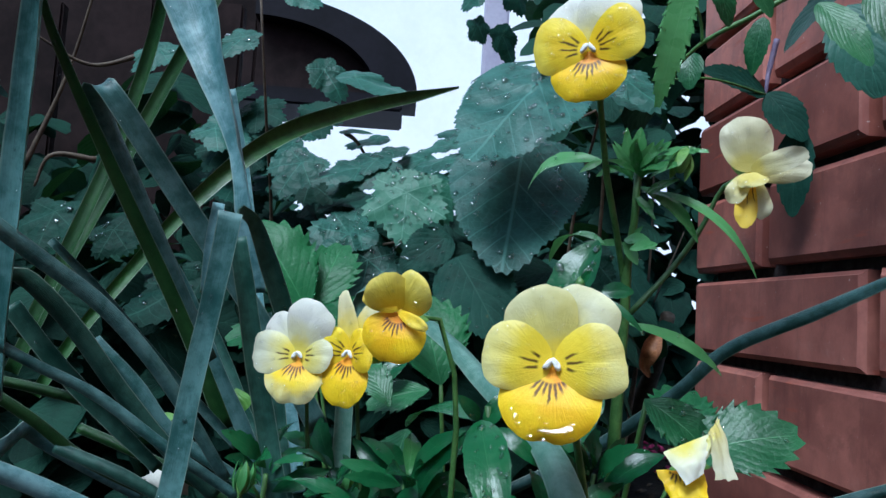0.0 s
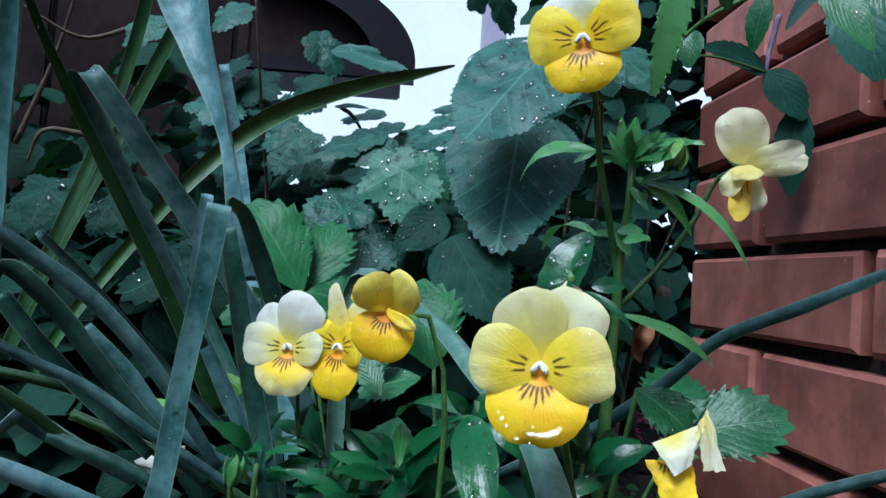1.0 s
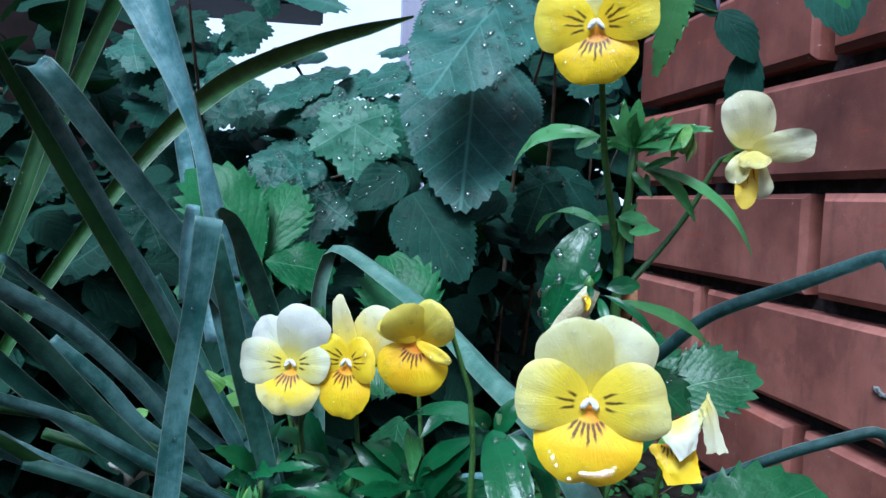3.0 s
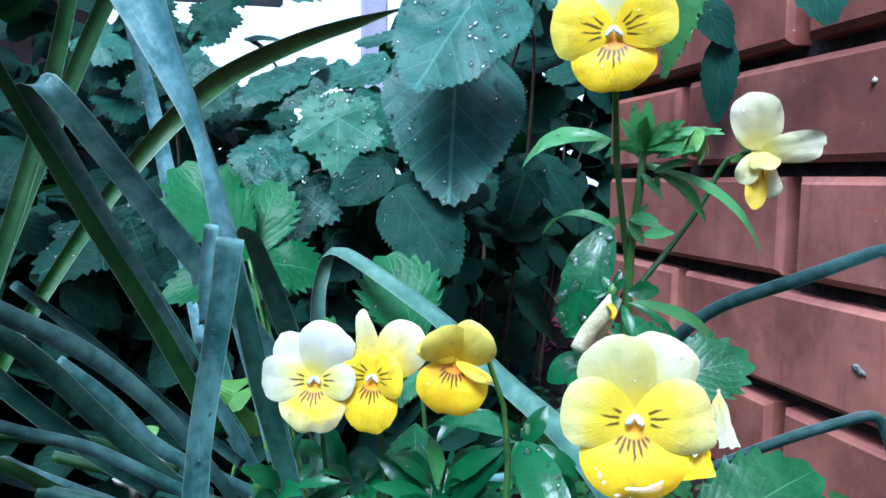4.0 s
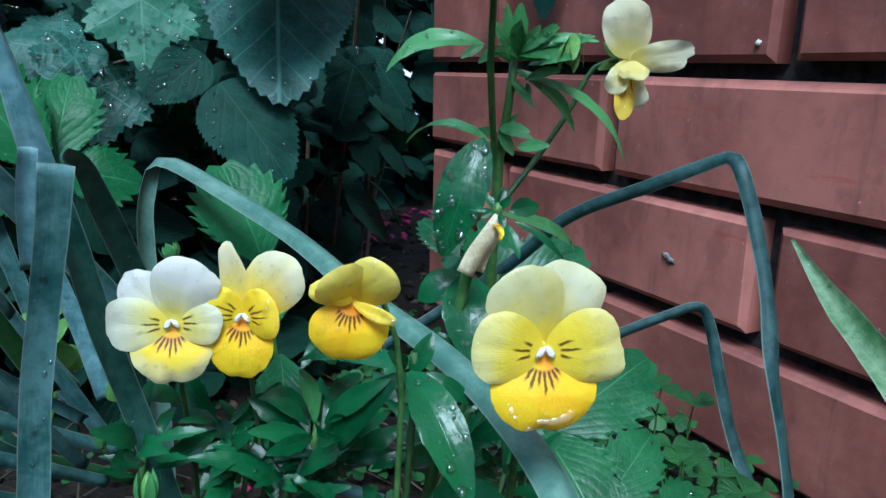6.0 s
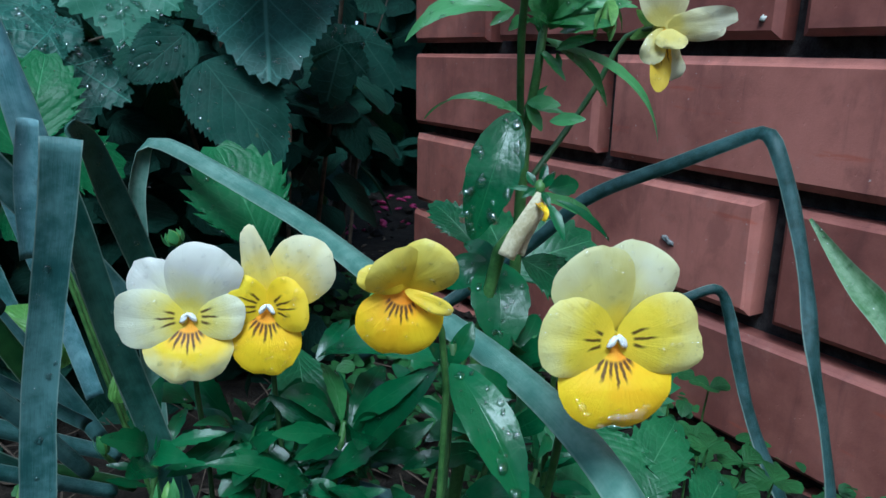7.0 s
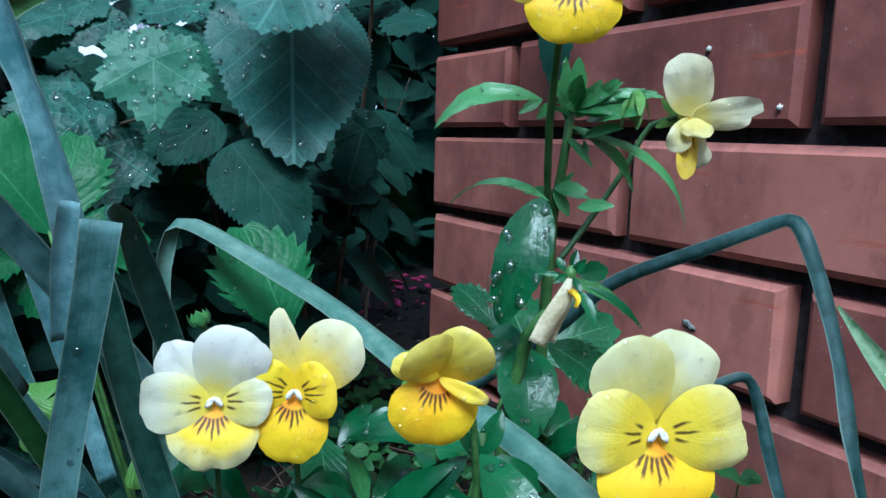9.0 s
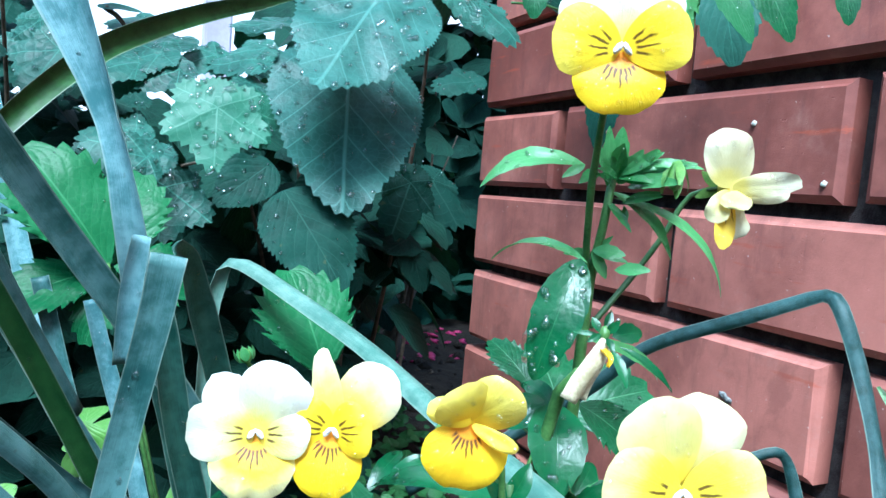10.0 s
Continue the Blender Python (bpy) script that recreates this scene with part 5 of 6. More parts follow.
blade(pod, [(0.1533, 0.1735, 0.2317), (0.1507, 0.1731, 0.2266), (0.1475, 0.1731, 0.2218), (0.1461, 0.1731, 0.2185)], [0.00349, 0.00498, 0.00523], M_WITHER, side=(0.9, 0.3, 0.1), channel=-0.5, k=14, cut=True, name="rolled_petal")
blade(pod, [(0.1492, 0.1701, 0.2307), (0.1492, 0.1671, 0.2291), (0.1486, 0.1671, 0.2272)], [0.00224, 0.00199, 0.00100], M_LIP, k=8, name="throat")
blob("calyx", pod, wm, (0.0013, 0.0020, 0.0013), M_STEM)

# low viola plants among the flowers
low = thing("viola_plant", (0.1323, 0.1767, 0.1842), "low viola plant with wet dark green leaves", "viola plant")
def low_leaf(b, tip, wpx, nn, n):
    dd = (Vector(b) - Vector((0.0482, 0.0493, 0.2591))).length
    leaf("leaf", low, b, tip, nn, wpx * dd / 1284, M_VIOLALEAF, drops=n, teeth=5 if wpx > 60 else 0, depth=0.07, wide=0.45, arch=0.12, fold=0.15, dsize=(0.0003, 0.0012))


low_leaf((0.1266, 0.1691, 0.1972), (0.1290, 0.1438, 0.1753), 92, (-0.2, -0.8, 0.55), 26)
low_leaf((0.1259, 0.1719, 0.1968), (0.1088, 0.2036, 0.1889), 76, (0, -0.5, 0.85), 5)
low_leaf((0.1262, 0.1735, 0.1951), (0.1115, 0.1857, 0.1696), 56, (-0.3, -0.6, 0.7), 2)
low_leaf((0.1283, 0.1722, 0.1951), (0.1342, 0.1726, 0.2044), 40, N0, 1)
low_leaf((0.1265, 0.1717, 0.1970), (0.1202, 0.1685, 0.2033), 30, N0, 1)
low_leaf((0.1314, 0.1702, 0.1953), (0.1416, 0.1647, 0.1871), 34, N0, 1)
low_leaf((0.1294, 0.2014, 0.1578), (0.1064, 0.2149, 0.1633), 100, (0, -0.5, 0.85), 5)
low_leaf((0.1358, 0.1793, 0.1518), (0.1490, 0.1615, 0.1609), 90, (0, -0.5, 0.85), 5)
low_leaf((0.1625, 0.2049, 0.2069), (0.1545, 0.1888, 0.1865), 106, (-0.3, -0.7, 0.6), 16)
low_leaf((0.1607, 0.2063, 0.2071), (0.1493, 0.2112, 0.1993), 60, (-0.3, -0.7, 0.6), 4)
low_leaf((0.1630, 0.2041, 0.2057), (0.1615, 0.2189, 0.2090), 40, N0, 1)
low_leaf((0.1124, 0.2158, 0.1688), (0.1317, 0.2290, 0.1636), 50, N0, 1)
tube("stem", [(0.1287, 0.1719, 0.2004), (0.1300, 0.1741, 0.1886), (0.115, 0.165, 0.05)], [0.0009, 0.0011], M_STEM_DARK, low)
tube("stem", [(0.1539, 0.1835, 0.2212), (0.1567, 0.1968, 0.2084), (0.135, 0.20, 0.05)], [0.0018, 0.0020], M_STEM, low)
sprout = thing("viola_plant", (0.0953, 0.2029, 0.1577), "low viola plant with a closed green bud", "viola plant")
def sprout_leaf(b, tip, wpx, n):
    dd = (Vector(b) - Vector((0.0482, 0.0493, 0.2591))).length
    leaf("leaf", sprout, b, tip, (rp.uniform(-0.5, 0.5), -0.5, 0.8), wpx * rp.uniform(0.45, 0.8) * dd / 1284, M_VIOLALEAF, drops=n, teeth=5, depth=0.10, wide=0.55, arch=0.12, fold=0.15, dsize=(0.0003, 0.0009))


sprout_leaf((0.0946, 0.1990, 0.1706), (0.0834, 0.2096, 0.1736), 60, 2)
sprout_leaf((0.1178, 0.2289, 0.1755), (0.1324, 0.2380, 0.1836), 46, 2)
sprout_leaf((0.1247, 0.2287, 0.1811), (0.1383, 0.2237, 0.1846), 70, 5)
sprout_leaf((0.1393, 0.2023, 0.1681), (0.1380, 0.2195, 0.1750), 60, 2)
sprout_leaf((0.1308, 0.2271, 0.1592), (0.1236, 0.2441, 0.1629), 60, 2)
sprout_leaf((0.1328, 0.1912, 0.1653), (0.1489, 0.1947, 0.1658), 60, 2)
sprout_leaf((0.1222, 0.1835, 0.1646), (0.1324, 0.1798, 0.1681), 64, 2)
sprout_leaf((0.1546, 0.1925, 0.1687), (0.1729, 0.1966, 0.1764), 56, 2)
sprout_leaf((0.1055, 0.1789, 0.1652), (0.0971, 0.1841, 0.1677), 70, 3)
sprout_leaf((0.0814, 0.2176, 0.1777), (0.0706, 0.2172, 0.1825), 60, 2)
sprout_leaf((0.0904, 0.1970, 0.1742), (0.0813, 0.1951, 0.1696), 60, 2)
sprout_leaf((0.0962, 0.1989, 0.1821), (0.1095, 0.1985, 0.1796), 80, 3)
sprout_leaf((0.1388, 0.1957, 0.1799), (0.1322, 0.1978, 0.1856), 60, 1)
sprout_leaf((0.1694, 0.2103, 0.1834), (0.1651, 0.2235, 0.1934), 50, 1)
sprout_leaf((0.1725, 0.2074, 0.1739), (0.1873, 0.2151, 0.1833), 60, 1)
sprout_leaf((0.0974, 0.2315, 0.1963), (0.1082, 0.2325, 0.2063), 70, 4)
sprout_leaf((0.0972, 0.1987, 0.1715), (0.1076, 0.1930, 0.1684), 80, 3)
sprout_leaf((0.0941, 0.1978, 0.1684), (0.0809, 0.1931, 0.1650), 70, 2)
sprout_leaf((0.0965, 0.1969, 0.1681), (0.0966, 0.1815, 0.1638), 60, 2)
sprout_leaf((0.0973, 0.2033, 0.1691), (0.0961, 0.2219, 0.1701), 46, 1)
sprout_leaf((0.0986, 0.2028, 0.1690), (0.1124, 0.2158, 0.1688), 60, 2)
sprout_leaf((0.0893, 0.1961, 0.1634), (0.0798, 0.1851, 0.1619), 60, 2)
sprout_leaf((0.1160, 0.1955, 0.1585), (0.1039, 0.1850, 0.1548), 70, 2)
sprout_leaf((0.1228, 0.1904, 0.1560), (0.1224, 0.1729, 0.1513), 70, 2)
sprout_leaf((0.1248, 0.2109, 0.1491), (0.1430, 0.2146, 0.1491), 50, 1)


def low_bud(at, way, roll, r, h, label):
    """A closed bud wrapped in pointed sepals on a short stalk."""
    m = facing(at, way, roll)
    body = blob("bud", sprout, m, (r, h, r), M_SEPAL, label, bumps=0.25, seed=r * 900)
    for a in range(0, 360, 72):
        w = radians(a + 20)
        leaf("sepal", body, m @ Vector((r * math.cos(w), -h * 0.8, r * math.sin(w))), m @ Vector((1.5 * r * math.cos(w), h * 1.15, 1.5 * r * math.sin(w))), m.to_3x3() @ Vector((math.cos(w), 0, math.sin(w))), r * 1.5, M_SPRIG, teeth=0, round_tip=1.1)
    tube("bud_stalk", [m @ Vector((0, -h * 0.8, 0)), m @ Vector((0.001, -h * 2.2, -0.004))], [0.0006, 0.0008], M_STEM, sprout, k=4)


low_bud((0.0926, 0.1979, 0.1717), (-0.2, -0.9, 0.3), 14, 0.0016, 0.0046, "closed green flower bud")
low_bud((0.0607, 0.2261, 0.1665), (-0.2, -0.9, 0.3), -10, 0.0010, 0.0026, "small green bud")
low_bud((0.0837, 0.2389, 0.2144), (-0.2, -0.9, 0.3), -20, 0.0017, 0.0022, "small green bud")
low_bud((0.0675, 0.1745, 0.1784), (0.1, -0.9, 0.3), 8, 0.0015, 0.0040, "closed green flower bud")


def rosette(at, n, reach, seed):
    """A tuft of narrow, toothed viola leaves round one point."""
    g = random.Random(seed)
    tuft = thing("viola_tuft", at, "low tuft of narrow dark green viola leaves", "viola plant", "viola tufts")
    for i in range(n):
        w = 2 * math.pi * (i + g.random() * 0.7) / n
        out = Vector((math.cos(w), math.sin(w) * 0.8, g.uniform(0.1, 0.9)))
        base = Vector(at) + Vector((math.cos(w), math.sin(w), 0)) * 0.002 + Vector((0, 0, g.uniform(-0.006, 0.004)))
        length = reach * g.uniform(0.45, 1.3)
        leaf("leaf", tuft, base, base + out.normalized() * length, (g.uniform(-0.6, 0.6), g.uniform(-0.9, -0.2), g.uniform(0.3, 0.9)), length * g.uniform(0.22, 0.40), M_VIOLALEAF if g.random() < 0.95 else M_SPRIG, teeth=g.choice((3, 4, 5)), depth=g.uniform(0.10, 0.28), wide=0.52, round_tip=0.9, arch=g.uniform(0.05, 0.18), fold=0.2, drops=g.choice((0, 1, 2)), dsize=(0.0002, 0.0006), cols=6)
    tube("stem", [at, Vector(at) - Vector((0.002, -0.004, 0.02)), (at[0], at[1] + 0.01, 0.045)], [0.0008, 0.0011], M_STEM, tuft, k=6, n=6)


rosette((0.0941, 0.2007, 0.1631), 14, 0.022, 40)
rosette((0.1129, 0.2174, 0.1612), 13, 0.020, 41)
rosette((0.1203, 0.2013, 0.1605), 14, 0.022, 42)
rosette((0.1495, 0.1848, 0.1622), 13, 0.020, 44)
rosette((0.1008, 0.1870, 0.1649), 13, 0.020, 46)
rosette((0.1656, 0.1853, 0.1505), 12, 0.018, 47)
rosette((0.0691, 0.1998, 0.1742), 12, 0.016, 49)
rosette((0.1094, 0.1881, 0.1787), 13, 0.018, 50)
rosette((0.1650, 0.2000, 0.1786), 12, 0.018, 51)
rosette((0.0891, 0.2029, 0.1728), 12, 0.018, 53)

# ---- strawberry leaves ----
berry = thing("strawberry_plant", (0.13, 0.33, GROUND), "strawberry plant with toothed, wet green leaves", "strawberry plant")
SB = dict(teeth=9, depth=0.26, wide=0.55, arch=0.06, fold=0.10, ruffle=0.05)
def berry_leaf(t_eye, b, tip, wpx, nn, n):
    dd = (Vector(b) - Vector(t_eye)).length
    leaf("leaflet", berry, b, tip, nn, wpx * dd / 1284, M_STRAW_LIGHT if b[1] > 0.28 and b[0] < 0.13 else M_STRAW, drops=n, **SB)


berry_leaf((0.0572, 0.0069, 0.2675), (0.0543, 0.3938, 0.2184), (0.0175, 0.4150, 0.2676), 175, (0.1, -0.8, 0.6), 5)
berry_leaf((0.0572, 0.0069, 0.2675), (0.0562, 0.4039, 0.2185), (0.0685, 0.4267, 0.2596), 130, (0, -0.8, 0.6), 4)
berry_leaf((0.0572, 0.0069, 0.2675), (0.0562, 0.3938, 0.2183), (0.0919, 0.3913, 0.2112), 130, (0, -0.7, 0.7), 3)
berry_leaf((0.0482, 0.0493, 0.2591), (0.1242, 0.2912, 0.1930), (0.1143, 0.3145, 0.2285), 205, (-0.1, -0.75, 0.65), 16)
berry_leaf((0.0902, -0.0047, 0.2475), (0.2348, 0.3035, 0.1663), (0.2806, 0.2931, 0.1794), 150, (-0.1, -0.7, 0.7), 4)
berry_leaf((0.0902, -0.0047, 0.2475), (0.2348, 0.3035, 0.1663), (0.2392, 0.3288, 0.1886), 110, (-0.1, -0.7, 0.7), 3)
berry_leaf((0.1034, -0.0168, 0.2244), (0.2357, 0.2971, 0.1696), (0.2375, 0.3268, 0.1942), 130, (-0.1, -0.8, 0.6), 4)
berry_leaf((0.0572, 0.0069, 0.2675), (0.2081, 0.2263, 0.1294), (0.2677, 0.2330, 0.1515), 180, (-0.1, -0.55, 0.8), 6)
berry_leaf((0.0482, 0.0493, 0.2591), (0.1935, 0.2056, 0.1493), (0.1933, 0.1742, 0.1316), 200, (-0.2, -0.6, 0.8), 5)
berry_leaf((0.0482, 0.0493, 0.2591), (0.2040, 0.1881, 0.1214), (0.2421, 0.2021, 0.1380), 130, (-0.2, -0.6, 0.8), 5)
berry_leaf((0.0482, 0.0493, 0.2591), (0.2182, 0.1716, 0.1225), (0.2432, 0.1814, 0.1270), 110, (-0.1, -0.6, 0.8), 3)
berry_leaf((0.0482, 0.0493, 0.2591), (0.1853, 0.2492, 0.1981), (0.1791, 0.2686, 0.2106), 84, (-0.2, -0.7, 0.7), 2)
berry_leaf((0.0482, 0.0493, 0.2591), (0.1891, 0.2273, 0.1985), (0.2044, 0.2162, 0.1860), 120, (-0.1, -0.6, 0.8), 4)
berry_leaf((0.0482, 0.0493, 0.2591), (0.1845, 0.2178, 0.1560), (0.1826, 0.1979, 0.1462), 110, (-0.2, -0.6, 0.8), 3)
berry_leaf((0.0421, 0.0417, 0.2628), (0.0553, 0.4084, 0.2157), (0.0112, 0.3947, 0.1994), 110, (-0.1, -0.7, 0.7), 4)
berry_leaf((0.0421, 0.0417, 0.2628), (0.0564, 0.4086, 0.2170), (0.0460, 0.3928, 0.1835), 80, (-0.1, -0.8, 0.6), 3)
berry_leaf((0.1034, -0.0168, 0.2244), (0.1164, 0.2314, 0.1974), (0.0959, 0.2308, 0.1907), 90, (-0.1, -0.6, 0.8), 4)
berry_leaf((0.1034, -0.0168, 0.2244), (0.1035, 0.2111, 0.1938), (0.0934, 0.2223, 0.2062), 70, (-0.1, -0.7, 0.7), 3)
berry_leaf((0.1034, -0.0168, 0.2244), (0.1094, 0.2200, 0.1857), (0.1037, 0.1960, 0.1688), 110, (-0.1, -0.7, 0.7), 3)
for b in ((0.0536, 0.3940, 0.2199), (0.1242, 0.2912, 0.1930), (0.2348, 0.3035, 0.1663), (0.2081, 0.2263, 0.1294), (0.0557, 0.4085, 0.2162), (0.1914, 0.2317, 0.1971)):
    tube("leaf_stalk", [b, (b[0] * 0.8 + 0.03, b[1] * 0.8 + 0.06, 0.13), (b[0] * 0.6 + 0.06, b[1] * 0.6 + 0.13, 0.045)], [0.0009, 0.0012], M_STEM, berry)

# pale young leaves low among the daffodils
young = thing("seedling", (0.0480, 0.3437, 0.1298), "pale lime green seedling with round leaves", "seedling")
for b, tip, wpx in (((0.0467, 0.3450, 0.1610), (0.0510, 0.3333, 0.1581), 78), ((0.0467, 0.3450, 0.1610), (0.0506, 0.3482, 0.1409), 74), ((0.0467, 0.3450, 0.1610), (0.0486, 0.3570, 0.1657), 60),
                    ((0.0553, 0.3519, 0.1511), (0.0577, 0.3477, 0.1403), 60), ((0.0452, 0.2653, 0.1903), (0.0475, 0.2624, 0.1809), 60), ((0.0649, 0.2269, 0.1845), (0.0669, 0.2259, 0.1772), 36), ((0.0244, 0.2373, 0.1787), (0.0307, 0.2399, 0.1833), 30)):
    dd = (Vector(b) - Vector((0.05, 0.03, 0.26))).length
    leaf("leaf", young, b, tip, (-0.2, -0.7, 0.7), wpx * dd / 1284, M_LIME, teeth=0, wide=0.6, arch=0.1, fold=0.2, drops=1)
tube("stem", [(0.0467, 0.3450, 0.1610), (0.0488, 0.3453, 0.1336), (0.02, 0.33, 0.045)], [0.0008, 0.001], M_SEPAL, young)


# clover sprigs at the foot of the wall
def clover(at, reach, seed):
    g = random.Random(seed)
    c = thing("clover", (at[0], at[1], at[2] - 0.02), "small clover sprig with three round leaflets", "clover", "clover sprigs")
    turn = g.uniform(0, 120)
    for i in range(3):
        w = radians(turn + 120 * i)
        out = Vector((math.cos(w), math.sin(w), 0.1 + g.uniform(-0.2, 0.2)))
        leaf("leaflet", c, Vector(at), Vector(at) + out * reach, (g.uniform(-0.3, 0.3), -0.4, 0.9), reach * 0.95, M_CLOVER, teeth=0, wide=0.62, round_tip=0.6, arch=0.05, fold=0.15, cols=6)
    tube("leaf_stalk", [at, Vector(at) + Vector((0.002, 0.003, -0.012)), (at[0] + 0.002, at[1] + 0.004, GROUND)], [0.0004, 0.0006], M_STEM, c, n=6, k=6)


for k, (at, reach) in enumerate((((0.2554, 0.2042, 0.1281), 0.009), ((0.2500, 0.1936, 0.1294), 0.008), ((0.2597, 0.1855, 0.1252), 0.009), ((0.2597, 0.1735, 0.1241), 0.010), ((0.2430, 0.2000, 0.1259), 0.008),
                                 ((0.2425, 0.1780, 0.1228), 0.010), ((0.2897, 0.2447, 0.1296), 0.009), ((0.2914, 0.2272, 0.1294), 0.009), ((0.2782, 0.2478, 0.1167), 0.009))):
    clover(at, reach, 70 + k)


# ---- bramble and currant behind ----
bush = thing("raspberry_bush", (0.16, 0.50, GROUND), "raspberry bush with broad toothed dark leaves covered in rain drops", "shrub")
BR = dict(teeth=22, depth=0.09, round_tip=0.62, wide=0.37, arch=0.05, fold=0.08, ruffle=0.06)
E0, E5, E75, E10 = (0.1034, -0.0168, 0.2244), (0.0572, 0.0069, 0.2675), (0.0482, 0.0493, 0.2591), (0.0421, 0.0417, 0.2628)
HAND = [(0, 1.0, 40), (56, 0.88, 42), (-58, 0.86, 42), (114, 0.70, 44), (-116, 0.68, 44)]


def bush_leaf(eye, b, tip, wpx, nn, n):
    """A shrub leaf: three- to five-lobed where it is broad, plain and toothed where it is narrow; deeper in, shade is
    put into a darker colour.
    """
    dd = (Vector(b) - Vector(eye)).length
    width, way = wpx * dd / 1284, Vector(tip) - Vector(b)
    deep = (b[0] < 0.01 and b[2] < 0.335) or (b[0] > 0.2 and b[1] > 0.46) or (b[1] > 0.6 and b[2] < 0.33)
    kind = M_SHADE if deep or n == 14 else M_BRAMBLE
    if width < 0.022 or n == 14:
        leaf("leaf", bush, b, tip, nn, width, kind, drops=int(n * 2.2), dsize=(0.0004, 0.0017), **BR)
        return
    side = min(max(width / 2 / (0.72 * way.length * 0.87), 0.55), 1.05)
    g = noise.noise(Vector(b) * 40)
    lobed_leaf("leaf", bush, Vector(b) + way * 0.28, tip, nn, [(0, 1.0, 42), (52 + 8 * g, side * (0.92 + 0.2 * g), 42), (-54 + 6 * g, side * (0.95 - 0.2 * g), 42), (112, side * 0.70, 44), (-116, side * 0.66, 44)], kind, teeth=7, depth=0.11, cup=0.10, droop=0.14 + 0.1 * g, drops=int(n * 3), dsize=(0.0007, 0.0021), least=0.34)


bush_leaf(E10, (0.2233, 0.4431, 0.3958), (0.2505, 0.4066, 0.3541), 130, (0.1, -0.85, 0.5), 10)
bush_leaf(E5, (0.1386, 0.4290, 0.2574), (0.1653, 0.3980, 0.2085), 150, (-0.2, -0.85, 0.45), 14)
bush_leaf(E5, (0.1343, 0.4401, 0.2714), (0.1045, 0.4338, 0.2472), 90, (-0.1, -0.85, 0.45), 14)
bush_leaf(E5, (0.0909, 0.4657, 0.2662), (0.0395, 0.4765, 0.2776), 100, (-0.1, -0.7, 0.7), 6)
bush_leaf(E5, (0.0844, 0.4661, 0.2662), (0.0782, 0.4442, 0.2236), 150, (-0.1, -0.85, 0.5), 10)
bush_leaf(E10, (0.2467, 0.4975, 0.2834), (0.2249, 0.4843, 0.2293), 110, (-0.2, -0.85, 0.4), 4)
bush_leaf(E10, (0.2567, 0.5149, 0.2844), (0.2778, 0.4821, 0.2397), 90, (0.1, -0.85, 0.5), 2)
bush_leaf(E10, (0.3114, 0.5247, 0.3508), (0.2652, 0.5273, 0.3404), 70, (0, -0.7, 0.7), 3)
bush_leaf(E10, (0.2879, 0.5337, 0.2683), (0.2560, 0.5373, 0.2782), 70, (0, -0.7, 0.7), 3)
bush_leaf(E10, (0.1071, 0.5306, 0.3452), (0.0545, 0.5560, 0.3386), 90, (0, -0.55, 0.85), 5)
bush_leaf(E10, (0.1624, 0.5202, 0.3437), (0.1080, 0.5323, 0.3332), 110, (0, -0.55, 0.85), 6)
bush_leaf(E10, (0.1719, 0.5338, 0.3695), (0.1225, 0.5456, 0.3628), 80, (0, -0.5, 0.85), 4)
bush_leaf(E10, (0.0910, 0.5803, 0.3631), (0.0495, 0.5928, 0.3617), 70, (0, -0.6, 0.8), 3)
bush_leaf(E10, (0.1398, 0.5284, 0.3231), (0.0970, 0.5163, 0.3091), 90, (0, -0.7, 0.7), 5)
bush_leaf(E10, (0.0719, 0.5365, 0.3283), (0.0474, 0.5200, 0.3029), 80, (0, -0.75, 0.65), 4)
bush_leaf(E10, (0.1825, 0.5362, 0.3413), (0.1472, 0.5274, 0.3185), 80, (0, -0.7, 0.7), 4)
bush_leaf(E10, (0.0513, 0.5015, 0.2732), (0.0324, 0.4914, 0.2495), 100, (0, -0.8, 0.6), 3)
bush_leaf(E10, (0.0219, 0.5337, 0.3495), (0.0025, 0.5355, 0.3304), 80, (0, -0.7, 0.7), 2)
bush_leaf(E10, (0.0814, 0.5095, 0.2865), (0.0369, 0.5015, 0.2749), 110, (0, -0.75, 0.65), 4)
bush_leaf(E10, (0.0883, 0.4993, 0.2537), (0.0988, 0.4777, 0.2454), 130, (0, -0.8, 0.6), 6)
bush_leaf(E5, (0.1289, 0.5466, 0.3451), (0.0890, 0.5324, 0.3282), 90, (0, -0.65, 0.75), 4)
bush_leaf(E5, (0.0814, 0.5227, 0.3286), (0.0399, 0.5042, 0.3161), 90, (0, -0.65, 0.75), 4)
bush_leaf(E5, (0.1471, 0.5160, 0.3233), (0.1149, 0.5014, 0.3134), 80, (0, -0.65, 0.75), 4)
bush_leaf(E5, (0.0002, 0.5002, 0.3255), (-0.0268, 0.4976, 0.3144), 110, (0, -0.75, 0.65), 4)
bush_leaf(E5, (-0.0181, 0.4501, 0.2479), (-0.0051, 0.4397, 0.2181), 130, (0, -0.8, 0.6), 5)
bush_leaf(E0, (0.0955, 0.5218, 0.3357), (0.0459, 0.5212, 0.3234), 90, (0, -0.65, 0.75), 4)
bush_leaf(E0, (0.1415, 0.4683, 0.3397), (0.1112, 0.4714, 0.3323), 70, (0, -0.6, 0.8), 3)
bush_leaf(E0, (0.0788, 0.4406, 0.2670), (0.0505, 0.4377, 0.2719), 110, (0, -0.8, 0.6), 6)
bush_leaf(E10, (0.1021, 0.5132, 0.3300), (0.0647, 0.5087, 0.3108), 90, (-0.1, -0.7, 0.7), 6)
